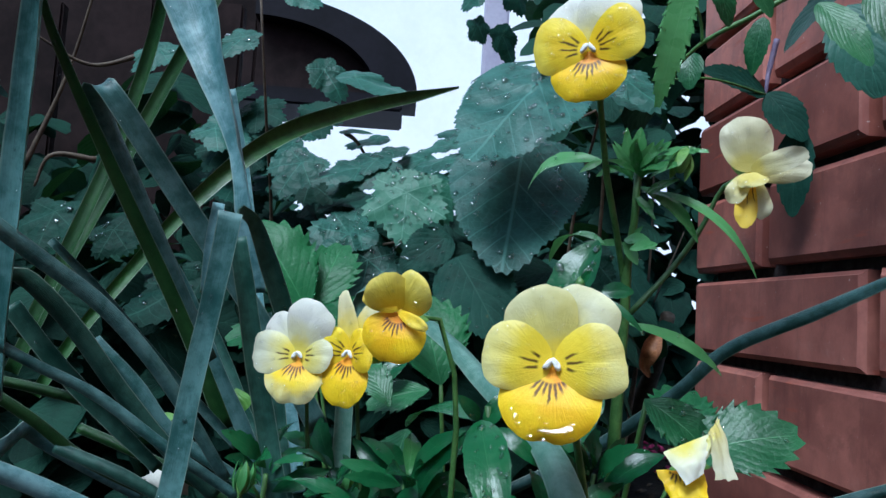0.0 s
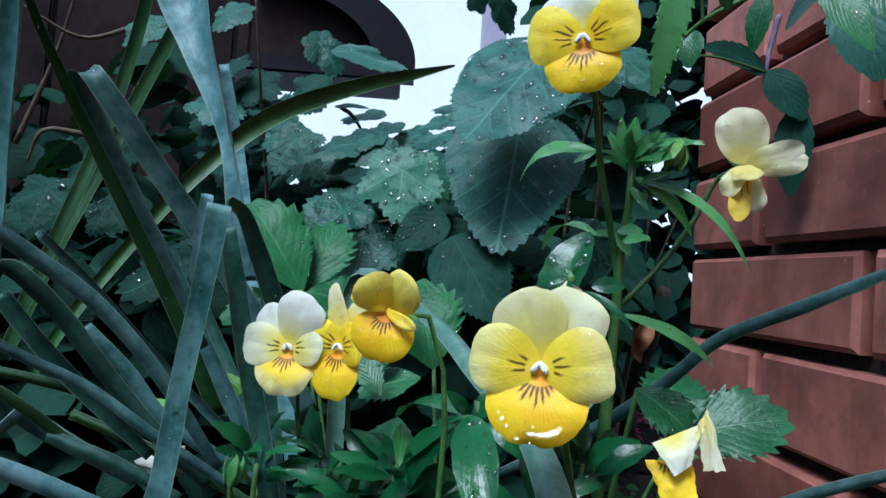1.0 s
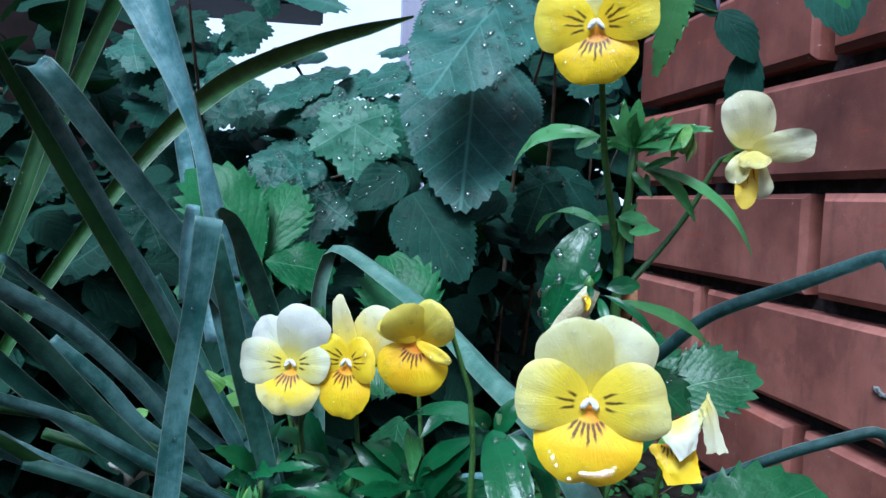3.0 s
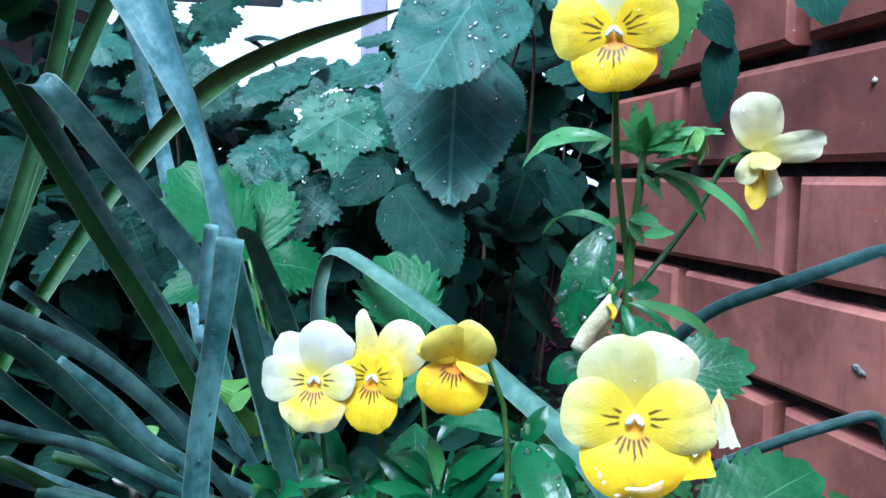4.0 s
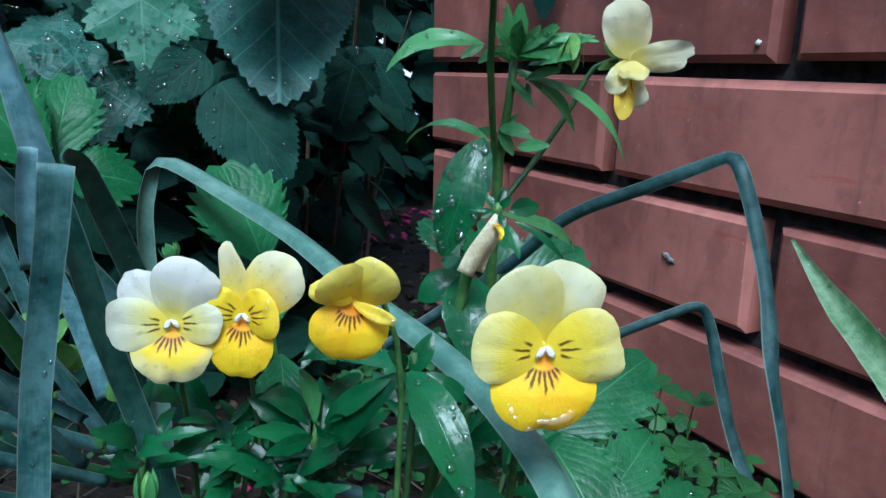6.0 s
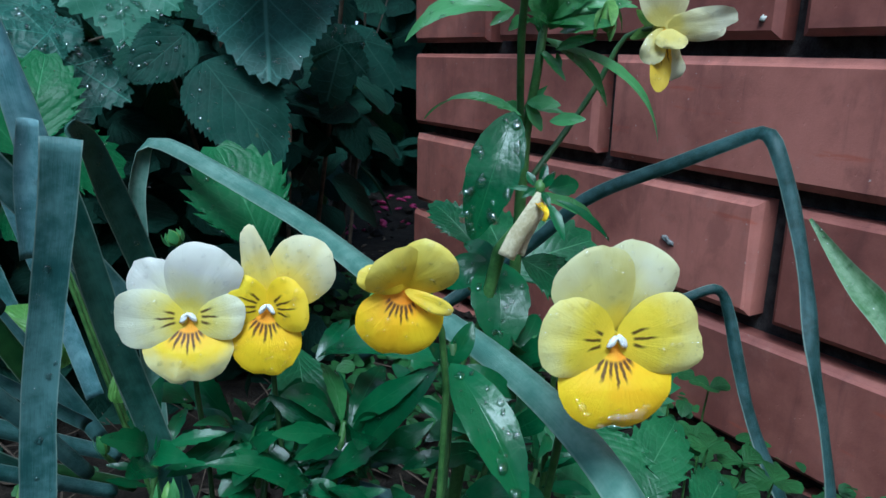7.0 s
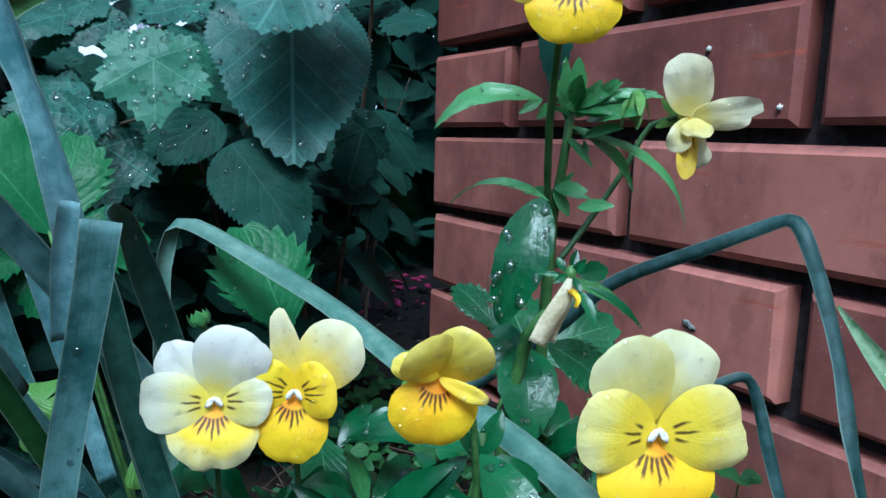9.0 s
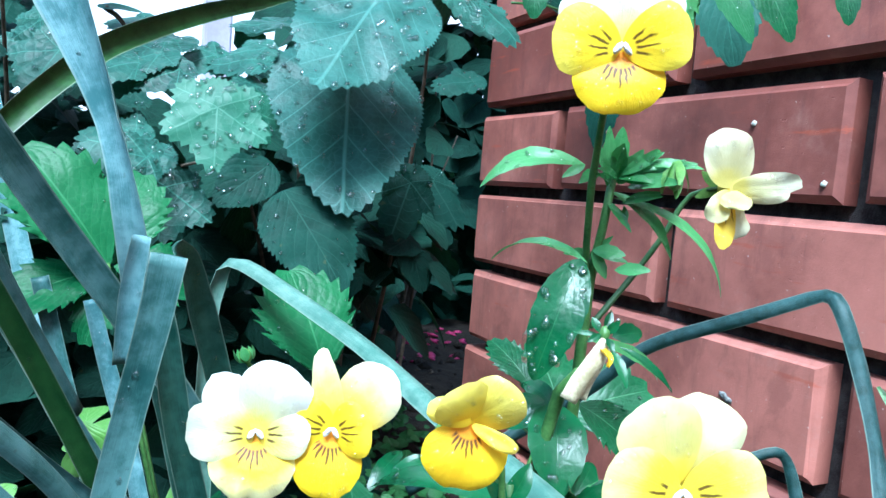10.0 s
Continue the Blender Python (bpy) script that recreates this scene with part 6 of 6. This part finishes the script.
bush_leaf(E10, (0.0344, 0.5160, 0.3359), (0.0115, 0.4993, 0.2979), 130, (-0.1, -0.8, 0.55), 4)
bush_leaf(E0, (-0.0201, 0.4675, 0.2369), (-0.0612, 0.4338, 0.2090), 130, (-0.1, -0.8, 0.55), 5)
bush_leaf(E0, (-0.1036, 0.4351, 0.2786), (-0.1068, 0.4142, 0.2455), 120, (-0.1, -0.8, 0.55), 4)
bush_leaf(E0, (-0.0873, 0.4648, 0.2694), (-0.0666, 0.4528, 0.2477), 110, (-0.1, -0.8, 0.55), 4)
bush_leaf(E0, (-0.0028, 0.4597, 0.4034), (-0.0189, 0.4434, 0.3770), 80, (-0.2, -0.8, 0.55), 2)
bush_leaf(E0, (-0.0541, 0.4510, 0.3880), (-0.0683, 0.4332, 0.3585), 90, (-0.2, -0.8, 0.55), 2)
bush_leaf(E0, (0.0098, 0.4800, 0.4410), (0.0394, 0.4690, 0.4266), 70, (0, -0.8, 0.55), 2)
bush_leaf(E0, (0.0415, 0.5516, 0.4063), (0.1051, 0.5387, 0.3914), 60, (0, -0.6, 0.8), 0)
bush_leaf(E0, (0.0253, 0.5651, 0.4236), (0.0513, 0.5586, 0.3862), 80, (0, -0.8, 0.6), 0)
bush_leaf(E0, (0.0462, 0.5840, 0.3665), (0.0744, 0.5857, 0.3676), 20, (0, -0.6, 0.8), 0)
bush_leaf(E0, (0.1855, 0.4473, 0.3915), (0.1440, 0.4574, 0.3779), 40, (0, -0.5, 0.85), 2)
bush_leaf(E0, (0.2224, 0.4024, 0.3720), (0.2496, 0.3802, 0.3455), 90, (0, -0.8, 0.6), 5)
bush_leaf(E0, (0.0310, 0.5665, 0.3448), (0.0049, 0.5480, 0.3122), 120, (0, -0.8, 0.6), 3)
bush_leaf(E5, (-0.0402, 0.6538, 0.3550), (0.0010, 0.6378, 0.3592), 120, (0, -0.7, 0.7), 2)
bush_leaf(E5, (0.0017, 0.6604, 0.3409), (-0.0327, 0.6384, 0.3203), 130, (0, -0.7, 0.7), 2)
bush_leaf(E5, (0.0081, 0.6633, 0.3150), (0.0516, 0.6444, 0.3238), 120, (0, -0.7, 0.7), 2)
bush_leaf(E5, (-0.0574, 0.6539, 0.3292), (-0.0229, 0.6410, 0.2997), 120, (0, -0.7, 0.7), 2)
bush_leaf(E10, (0.0294, 0.6998, 0.3109), (0.0000, 0.6794, 0.2971), 120, (0, -0.7, 0.7), 2)
bush_leaf(E10, (0.0050, 0.6959, 0.3420), (0.0403, 0.6769, 0.3407), 120, (0, -0.7, 0.7), 2)
bush_leaf(E5, (0.0313, 0.6710, 0.3202), (0.0775, 0.6522, 0.3085), 100, (0, -0.7, 0.7), 2)
bush_leaf(E5, (0.0872, 0.6708, 0.3233), (0.0465, 0.6717, 0.3169), 110, (0, -0.7, 0.7), 2)
bush_leaf(E5, (-0.0131, 0.6620, 0.3055), (0.0191, 0.6458, 0.2700), 110, (0, -0.7, 0.7), 2)
bush_leaf(E5, (-0.0497, 0.6579, 0.2870), (-0.0125, 0.6429, 0.2828), 110, (0, -0.7, 0.7), 2)
bush_leaf(E5, (-0.0720, 0.6017, 0.3707), (-0.0266, 0.5922, 0.3552), 130, (0, -0.7, 0.7), 2)
bush_leaf(E5, (-0.0043, 0.6346, 0.3629), (-0.0465, 0.6121, 0.3351), 130, (0, -0.7, 0.7), 2)
bush_leaf(E5, (0.0250, 0.6536, 0.3851), (-0.0156, 0.6314, 0.3747), 90, (0, -0.7, 0.7), 2)
bush_leaf(E5, (-0.0081, 0.6182, 0.3305), (0.0293, 0.6025, 0.3171), 110, (0, -0.7, 0.7), 2)
bush_leaf(E5, (-0.0323, 0.6158, 0.3212), (-0.0654, 0.5896, 0.3180), 120, (0, -0.7, 0.7), 2)
shade = random.Random(31)
for i in range(16):
    b = Vector((-0.055 + 0.078 * shade.random(), 0.60 + 0.05 * shade.random(), 0.325 + 0.075 * shade.random()))
    w = shade.uniform(0, 6.28)
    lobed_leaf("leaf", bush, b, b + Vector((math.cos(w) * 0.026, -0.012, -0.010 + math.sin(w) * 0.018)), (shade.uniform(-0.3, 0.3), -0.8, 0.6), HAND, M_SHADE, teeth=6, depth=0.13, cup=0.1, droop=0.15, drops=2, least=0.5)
bush_leaf(E0, (0.1809, 0.9030, 0.6093), (0.1990, 0.9142, 0.5768), 60, (0, -0.8, 0.6), 0)
bush_leaf(E0, (0.2109, 0.9022, 0.6039), (0.2385, 0.9176, 0.5543), 70, (0, -0.8, 0.6), 0)
bush_leaf(E0, (0.1914, 0.8848, 0.6480), (0.1618, 0.9020, 0.6149), 60, (0, -0.8, 0.6), 0)
bush_leaf(E0, (0.2195, 0.8783, 0.6550), (0.2466, 0.8942, 0.6113), 80, (0, -0.8, 0.6), 0)
CORD = [1.0, 0.75, 0.59, 0.525, 0.50, 0.485, 0.46, 0.40, 0.14]
lobed_leaf("leaf", bush, (0.1785, 0.452, 0.320), (0.1625, 0.400, 0.2465), (-0.15, -0.85, 0.5), [(0, 1, 60)], M_CORD, teeth=84, depth=0.036, drops=110, dsize=(0.0008, 0.0024), cup=0.0, droop=0.03, least=0.1, profile=CORD)
lobed_leaf("leaf", bush, (0.177, 0.413, 0.360), (0.1364, 0.3759, 0.3067), (-0.2, -0.8, 0.55), [(0, 1, 60)], M_CORD, teeth=84, depth=0.036, drops=120, dsize=(0.0008, 0.0024), cup=0.0, droop=0.03, least=0.1, profile=CORD)
lobed_leaf("lobed_leaf", bush, (0.1055, 0.4503, 0.2988), (0.1033, 0.4370, 0.2631), (-0.1, -0.75, 0.65), HAND, M_LOBED, teeth=7, drops=60, dsize=(0.0008, 0.0022), depth=0.12, least=0.50, label="lobed bright green leaf with rain drops")
lobed_leaf("lobed_leaf", bush, (0.1241, 0.4620, 0.3020), (0.1327, 0.4515, 0.2789), (0.1, -0.75, 0.65), HAND, M_LOBED, teeth=7, drops=26, least=0.50, depth=0.12)
for pts in ([(0.1827, 0.4444, 0.3340), (0.2431, 0.4875, 0.3668), (0.26, 0.62, 0.05)], [(0.1917, 0.4353, 0.3905), (0.2403, 0.4795, 0.4009), (0.25, 0.60, 0.30), (0.24, 0.62, 0.05)],
            [(0.0917, 0.4756, 0.2662), (0.1283, 0.5018, 0.2700), (0.20, 0.60, 0.05)], [(-0.0065, 0.4900, 0.4357), (-0.0021, 0.5149, 0.3651), (-0.0005, 0.5720, 0.2744), (0.0, 0.60, 0.05)],
            [(-0.1289, 0.5113, 0.4513), (-0.1507, 0.5262, 0.3824), (-0.1772, 0.5296, 0.3088)], [(-0.1607, 0.4929, 0.3989), (-0.1289, 0.5123, 0.3859), (-0.0934, 0.5219, 0.4007)], [(-0.1394, 0.4724, 0.2892), (-0.1311, 0.4731, 0.3108), (-0.1064, 0.4840, 0.3118)],
            [(0.1091, 0.4547, 0.2996), (0.1664, 0.5245, 0.3004), (0.20, 0.58, 0.05)], [(0.0735, 0.5909, 0.3436), (0.0606, 0.5865, 0.3610), (0.0509, 0.5843, 0.3670)],
            [(0.3754, 0.7544, 0.4074), (0.3616, 0.7202, 0.2688), (0.33, 0.70, 0.04)], [(0.4281, 0.7960, 0.3307), (0.3751, 0.7674, 0.2125), (0.34, 0.74, 0.04)]):
    tube("cane", pts, [0.0008, 0.0015, 0.0022], M_CANE, bush)

tube("cane", [(0.4149, 0.8021, 0.2336), (0.4185, 0.8414, 0.1846), (0.4198, 0.9070, 0.1050), (0.42, 0.93, 0.045)], [0.008, 0.011, 0.014], M_CANE, bush, "thick dark cane")
tube("cane", [(0.3546, 0.7201, 0.2366), (0.3558, 0.7400, 0.2095), (0.3580, 0.7784, 0.1666), (0.32, 0.78, 0.045)], [0.0030, 0.0034, 0.0038], M_STEM, bush, "pale green cane")
tube("cane", [(0.3339, 0.7715, 0.2164), (0.3344, 0.7887, 0.1724), (0.30, 0.80, 0.045)], [0.0026, 0.0030, 0.0032], M_CANE, bush)

# leaves and twigs hanging before the brick wall
vine = thing("wall_shrub", (0.34, 0.60, GROUND), "leafy twigs with toothed leaves hanging before the brick wall", "shrub")
def vine_leaf(eye, b, tip, wpx, nn, th, n):
    dd = (Vector(b) - Vector(eye)).length
    # th 8: leaves close before the bricks, with shade put into their colour
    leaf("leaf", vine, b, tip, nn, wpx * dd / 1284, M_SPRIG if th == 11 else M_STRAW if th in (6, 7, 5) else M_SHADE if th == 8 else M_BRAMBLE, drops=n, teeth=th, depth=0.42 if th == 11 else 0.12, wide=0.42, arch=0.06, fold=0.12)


vine_leaf(E0, (0.1872, 0.1920, 0.3336), (0.1820, 0.2050, 0.2928), 62, (-0.3, -0.9, 0.2), 11, 2)
vine_leaf(E0, (0.2110, 0.2329, 0.3514), (0.2193, 0.2370, 0.3350), 50, (0, -0.9, 0.4), 6, 1)
vine_leaf(E0, (0.2330, 0.2533, 0.3629), (0.2446, 0.2548, 0.3479), 46, (0, -0.9, 0.4), 6, 1)
vine_leaf(E0, (0.3359, 0.3446, 0.4151), (0.3229, 0.3893, 0.3890), 78, (-0.4, -0.7, 0.6), 15, 3)
vine_leaf(E0, (0.3564, 0.3377, 0.4014), (0.3430, 0.3801, 0.3833), 76, (-0.4, -0.7, 0.6), 15, 4)
vine_leaf(E0, (0.3501, 0.3332, 0.3927), (0.3617, 0.3527, 0.3576), 60, (-0.5, -0.8, 0.3), 15, 2)
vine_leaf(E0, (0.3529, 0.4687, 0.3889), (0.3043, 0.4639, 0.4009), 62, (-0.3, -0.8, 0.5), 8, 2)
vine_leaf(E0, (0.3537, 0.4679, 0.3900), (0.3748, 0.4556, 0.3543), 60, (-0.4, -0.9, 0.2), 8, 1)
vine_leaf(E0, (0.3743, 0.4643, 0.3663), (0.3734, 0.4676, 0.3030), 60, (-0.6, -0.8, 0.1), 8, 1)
vine_leaf(E0, (0.3470, 0.4623, 0.4425), (0.3426, 0.4693, 0.4018), 40, (-0.6, -0.8, 0.1), 6, 0)
vine_leaf(E10, (0.3120, 0.3113, 0.3831), (0.3229, 0.3024, 0.3356), 110, (-0.5, -0.8, 0.3), 9, 2)
vine_leaf(E10, (0.2825, 0.2868, 0.3712), (0.2966, 0.2701, 0.3374), 60, (-0.4, -0.8, 0.5), 7, 4)
vine_leaf(E10, (0.3017, 0.2798, 0.3759), (0.3141, 0.2645, 0.3400), 70, (-0.5, -0.7, 0.5), 7, 4)
vine_leaf(E10, (0.3178, 0.2473, 0.3692), (0.3180, 0.2412, 0.3440), 46, (-0.5, -0.7, 0.5), 5, 1)
vine_leaf(E10, (0.2767, 0.4151, 0.3938), (0.2752, 0.4117, 0.3688), 50, (-0.5, -0.7, 0.5), 5, 0)
tube("twig", [(0.2562, 0.3910, 0.3727), (0.2680, 0.3758, 0.3852), (0.2888, 0.3617, 0.3961), (0.3152, 0.3465, 0.4110)], [0.0010, 0.0015, 0.0016], M_STEM, vine)
tube("twig", [(0.2690, 0.4286, 0.3803), (0.3000, 0.4368, 0.3858), (0.3529, 0.4687, 0.3889)], [0.0008, 0.0010], M_STEM, vine)
tube("twig", [(0.2675, 0.3761, 0.3849), (0.2648, 0.3729, 0.3953), (0.2561, 0.3649, 0.4076)], [0.0010, 0.0010], M_STEM, vine)
tube("twig", [(0.3706, 0.4884, 0.4380), (0.3653, 0.4894, 0.4122), (0.3572, 0.4772, 0.3918)], [0.0022, 0.0020, 0.0010], M_PURPLE, vine, "purple bud case")
tube("twig", [(0.3152, 0.3465, 0.4110), (0.375, 0.50, 0.62), (0.378, 0.60, 0.80)], [0.0014, 0.002, 0.003], M_CANE, vine)


def leaf_mass(name, label, category, spots, material, seed, kind="stuff"):
    """Many small bent leaves as one mesh: spots are (place, size, normal, way)."""
    verts, faces, uvs = [], [], []
    outline = [(0.0, 0.0), (0.24, 0.08), (0.40, 0.22), (0.47, 0.40), (0.42, 0.58), (0.32, 0.74), (0.18, 0.90), (0.0, 1.0)]
    for place, size, nn, way in spots:
        y = Vector(way).normalized()
        z = (Vector(nn) - y * Vector(nn).dot(y)).normalized()
        x = y.cross(z)
        k = len(verts)
        for i, (w, h) in enumerate(outline):
            jag = 1 - 0.12 * (i % 2)
            for s in (-1, 0, 1):
                verts.append(Vector(place) + (y * h + x * s * w * jag + z * (0.10 * abs(s) * w - 0.25 * h * h)) * size)
                uvs.append((s, h))
        for i in range(len(outline) - 1):
            a = k + i * 3
            faces += [(a, a + 1, a + 4, a + 3), (a + 1, a + 2, a + 5, a + 4)]
    return tagged(part(name, verts, faces, material, None, "", uvs), label, category, kind=kind)


rg = random.Random(21)


def bush_spots(n, lo, hi, size, top=None):
    out = []
    while len(out) < n:
        p = Vector([rg.uniform(a, b) for a, b in zip(lo, hi)])
        if p.x > 0.345 and p.y < 0.76:
            continue
        if top and p.z > top(p.x):
            continue
        if p.y < 1.1 and p.z < 0.17 and p.x > 0.045 + 0.40 * (p.y - 0.045):
            continue
        a = rg.uniform(0, 6.28)
        out.append((p, rg.uniform(*size), (rg.uniform(-0.5, 0.5), -0.5 + rg.uniform(-0.4, 0.4), 0.8), (math.cos(a), math.sin(a) * 0.6, rg.uniform(-0.8, 0.1))))
    return out


def hedge_top(x):
    if x < -0.02:
        return 0.40 + 0.05 * math.sin(x * 31)
    if x < 0.22:
        return 0.332 + 0.014 * math.sin(x * 90)
    return 0.50 + 0.04 * math.sin(x * 23)


leaf_mass("bush_foliage", "dense foliage of shrubs behind the flowers, shade put into its dark colour", "foliage", bush_spots(2100, (-0.75, 0.62, 0.03), (0.42, 1.05, 0.55), (0.030, 0.065), hedge_top) + bush_spots(2400, (0.38, 1.22, 0.02), (1.35, 1.60, 1.0), (0.05, 0.10)), M_HEDGE, 3)
leaf_mass("low_foliage", "low foliage under the shrubs, shade put into its dark colour", "foliage", bush_spots(1300, (-0.30, 0.48, 0.02), (0.27, 0.72, 0.27), (0.025, 0.05)), M_HEDGE, 4)

# weeds and litter on the soil
spots = []
for _ in range(620):
    x, y = rg.uniform(0.18, 0.385), rg.uniform(0.12, 0.44)
    a = rg.uniform(0, 6.28)
    spots.append(((x, y, ground_height(x, y) + rg.uniform(0.006, 0.030)), rg.uniform(0.004, 0.012), (rg.uniform(-0.6, 0.6), rg.uniform(-0.7, 0.1), 0.9), (math.cos(a), math.sin(a), rg.uniform(-0.3, 0.5))))
for _ in range(240):
    x, y = rg.uniform(-0.1, 0.30), rg.uniform(0.20, 0.50)
    a = rg.uniform(0, 6.28)
    spots.append(((x, y, ground_height(x, y) + rg.uniform(0.003, 0.018)), rg.uniform(0.003, 0.008), (rg.uniform(-0.6, 0.6), -0.5, 0.8), (math.cos(a), math.sin(a), rg.uniform(-0.3, 0.7))))
for _ in range(420):
    x, y = rg.uniform(0.20, 0.33), rg.uniform(0.42, 0.72)
    a = rg.uniform(0, 6.28)
    spots.append(((x, y, ground_height(x, y) + rg.uniform(0.002, 0.022)), rg.uniform(0.005, 0.013), (rg.uniform(-0.6, 0.6), -0.5, 0.8), (math.cos(a), math.sin(a), rg.uniform(-0.2, 0.6))))
leaf_mass("weeds", "small green weeds on the soil beside the wall", "weeds", spots, M_CLOVER, 5)


def scatter(name, label, category, material, n, lo, hi, size, seed, flat=0.35):
    verts, faces = [], []
    g = random.Random(seed)
    for _ in range(n):
        x, y = g.uniform(lo[0], hi[0]), g.uniform(lo[1], hi[1])
        s = g.uniform(*size)
        m = Matrix.Translation((x, y, ground_height(x, y) + s * 0.15)) @ Euler((g.uniform(-0.5, 0.5), g.uniform(-0.5, 0.5), g.uniform(0, 6.3))).to_matrix().to_4x4()
        k = len(verts)
        for i in range(6):
            w = i * math.pi / 3
            verts.append(m @ Vector((math.cos(w) * s, math.sin(w) * s * 0.6, flat * s * 0.2 * g.uniform(-1, 1))))
        verts += [m @ Vector((0, 0, flat * s)), m @ Vector((0, 0, -flat * s * 0.5))]
        for i in range(6):
            faces += [(k + i, k + (i + 1) % 6, k + 6), (k + (i + 1) % 6, k + i, k + 7)]
    tagged(part(name, verts, faces, material), label, category, kind="stuff")


scatter("plant_litter", "brown plant litter and bark bits on dark soil", "litter", M_LITTER, 500, (-0.3, 0.1), (0.5, 1.2), (0.002, 0.009), 5)
scatter("fallen_petals", "magenta petals fallen on the dark soil", "petals", M_MAGENTA, 60, (0.42, 0.92), (0.66, 1.22), (0.006, 0.014), 6)
scatter("fallen_petals", "magenta petals fallen on the dark soil", "petals", M_MAGENTA, 14, (-0.15, 0.25), (0.16, 0.42), (0.004, 0.009), 8)
scatter("soil_crumbs", "crumbs of wet dark soil", "soil", M_SOIL, 900, (-0.3, 0.05), (0.6, 1.3), (0.002, 0.012), 7, 0.8)
# dead stalks and straws lying and standing among the plants
straw_v, straw_f = [], []
for _ in range(170):
    x, y = rg.uniform(-0.08, 0.34), rg.uniform(0.14, 0.50)
    w, up = rg.uniform(0, 6.28), rg.uniform(-0.02, 0.35)
    length, r = rg.uniform(0.02, 0.075), rg.uniform(0.0003, 0.0008)
    a = Vector((x, y, ground_height(x, y) + 0.003))
    d = Vector((math.cos(w), math.sin(w), up)).normalized()
    s1 = d.orthogonal().normalized() * r
    s2 = d.cross(s1)
    bow = Vector((0, 0, rg.uniform(-0.1, 0.1) * length))
    k0 = len(straw_v)
    for i in range(4):
        c = a + d * length * i / 3 + bow * math.sin(math.pi * i / 3)
        straw_v += [c + s1, c - s1 * 0.5 + s2 * 0.87, c - s1 * 0.5 - s2 * 0.87]
    for i in range(3):
        for j in range(3):
            q = k0 + i * 3
            straw_f.append((q + j, q + (j + 1) % 3, q + 3 + (j + 1) % 3, q + 3 + j))
tagged(part("dead_stalks", straw_v, straw_f, M_LITTER), "thin dry stalks and straws on the soil", "litter", kind="stuff")
stone = thing("stone", (0.0182, 0.2808, 0.1516), "pale chalky stone among the daffodil leaves", "stone")
blob("body", stone, Matrix.Translation((0.0182, 0.2808, 0.1516)), (0.009, 0.007, 0.006), M_CHALK, bumps=0.7, seed=3)
dry = thing("dry_leaf", (0.2079, 0.2748, 0.2105), "curled dry brown leaf hanging on a stem", "dry leaf")
blade(dry, [(0.2104, 0.2742, 0.2203), (0.2057, 0.2703, 0.2134), (0.2054, 0.2754, 0.2063), (0.2082, 0.2762, 0.2022)], [0.00386, 0.00965, 0.00724, 0.00193], M_BROWN, channel=0.9, k=14, name="body")
snail = thing("wall_debris", (WALL_X, 0.343, 0.156), "small grey debris stuck on the brick", "debris")
blob("body", snail, Matrix.Translation((WALL_X - 0.001, 0.343, 0.156)) @ Matrix.Rotation(radians(25), 4, "X"), (0.0013, 0.0050, 0.0016), M_DEBRIS, bumps=1.2, seed=2)
for y, z in ((0.296, 0.284), (0.345, 0.318)):
    c = thing("lime_crumb", (WALL_X, y, z), "tiny white lime crumb stuck on the brick", "debris")
    blob("body", c, Matrix.Translation((WALL_X - 0.0005, y, z)), (0.0014, 0.0017, 0.0015), M_CHALK, bumps=0.8, seed=z)

build_wall()


def build_drops(spots, material, label, rings, top):
    """Rain drops: flattened beads that sit on leaves or petals."""
    verts, faces = [], []
    for place, nn, r, *way in spots:
        z = Vector(nn).normalized()
        x = z.orthogonal().normalized() if not way else (Vector(way[0]) - z * z.dot(Vector(way[0]))).normalized()
        y = z.cross(x)
        k = len(verts)
        seg, low = 8, way[2] if way else 1.0
        sx, sy = way[1] if way else rnd.uniform(0.8, 1.5), rnd.uniform(0.8, 1.15)
        for ring, (rr, hh) in enumerate(rings):
            for j in range(seg):
                w = 2 * math.pi * j / seg
                verts.append(place + (x * math.cos(w) * rr * sx + y * math.sin(w) * rr * sy + z * hh * low) * r)
        verts.append(place + z * top * r * low)
        for i in range(3):
            for j in range(seg):
                a, b = k + i * seg + j, k + i * seg + (j + 1) % seg
                faces.append((a, b, b + seg, a + seg))
        for j in range(seg):
            faces.append((k + 3 * seg + j, k + 3 * seg + (j + 1) % seg, k + 4 * seg))
    tagged(part("rain_drops", verts, faces, material), label, "water drops", kind="stuff")


build_drops(DROPS, M_DEW, "clear round rain drops on the wet leaves", ((1.0, -0.03), (0.95, 0.24), (0.74, 0.48), (0.38, 0.60)), 0.64)
build_drops(PETAL_DROPS, M_WATER, "small clear rain drops on the viola petals", ((1.0, -0.02), (0.92, 0.24), (0.70, 0.45), (0.36, 0.57)), 0.61)
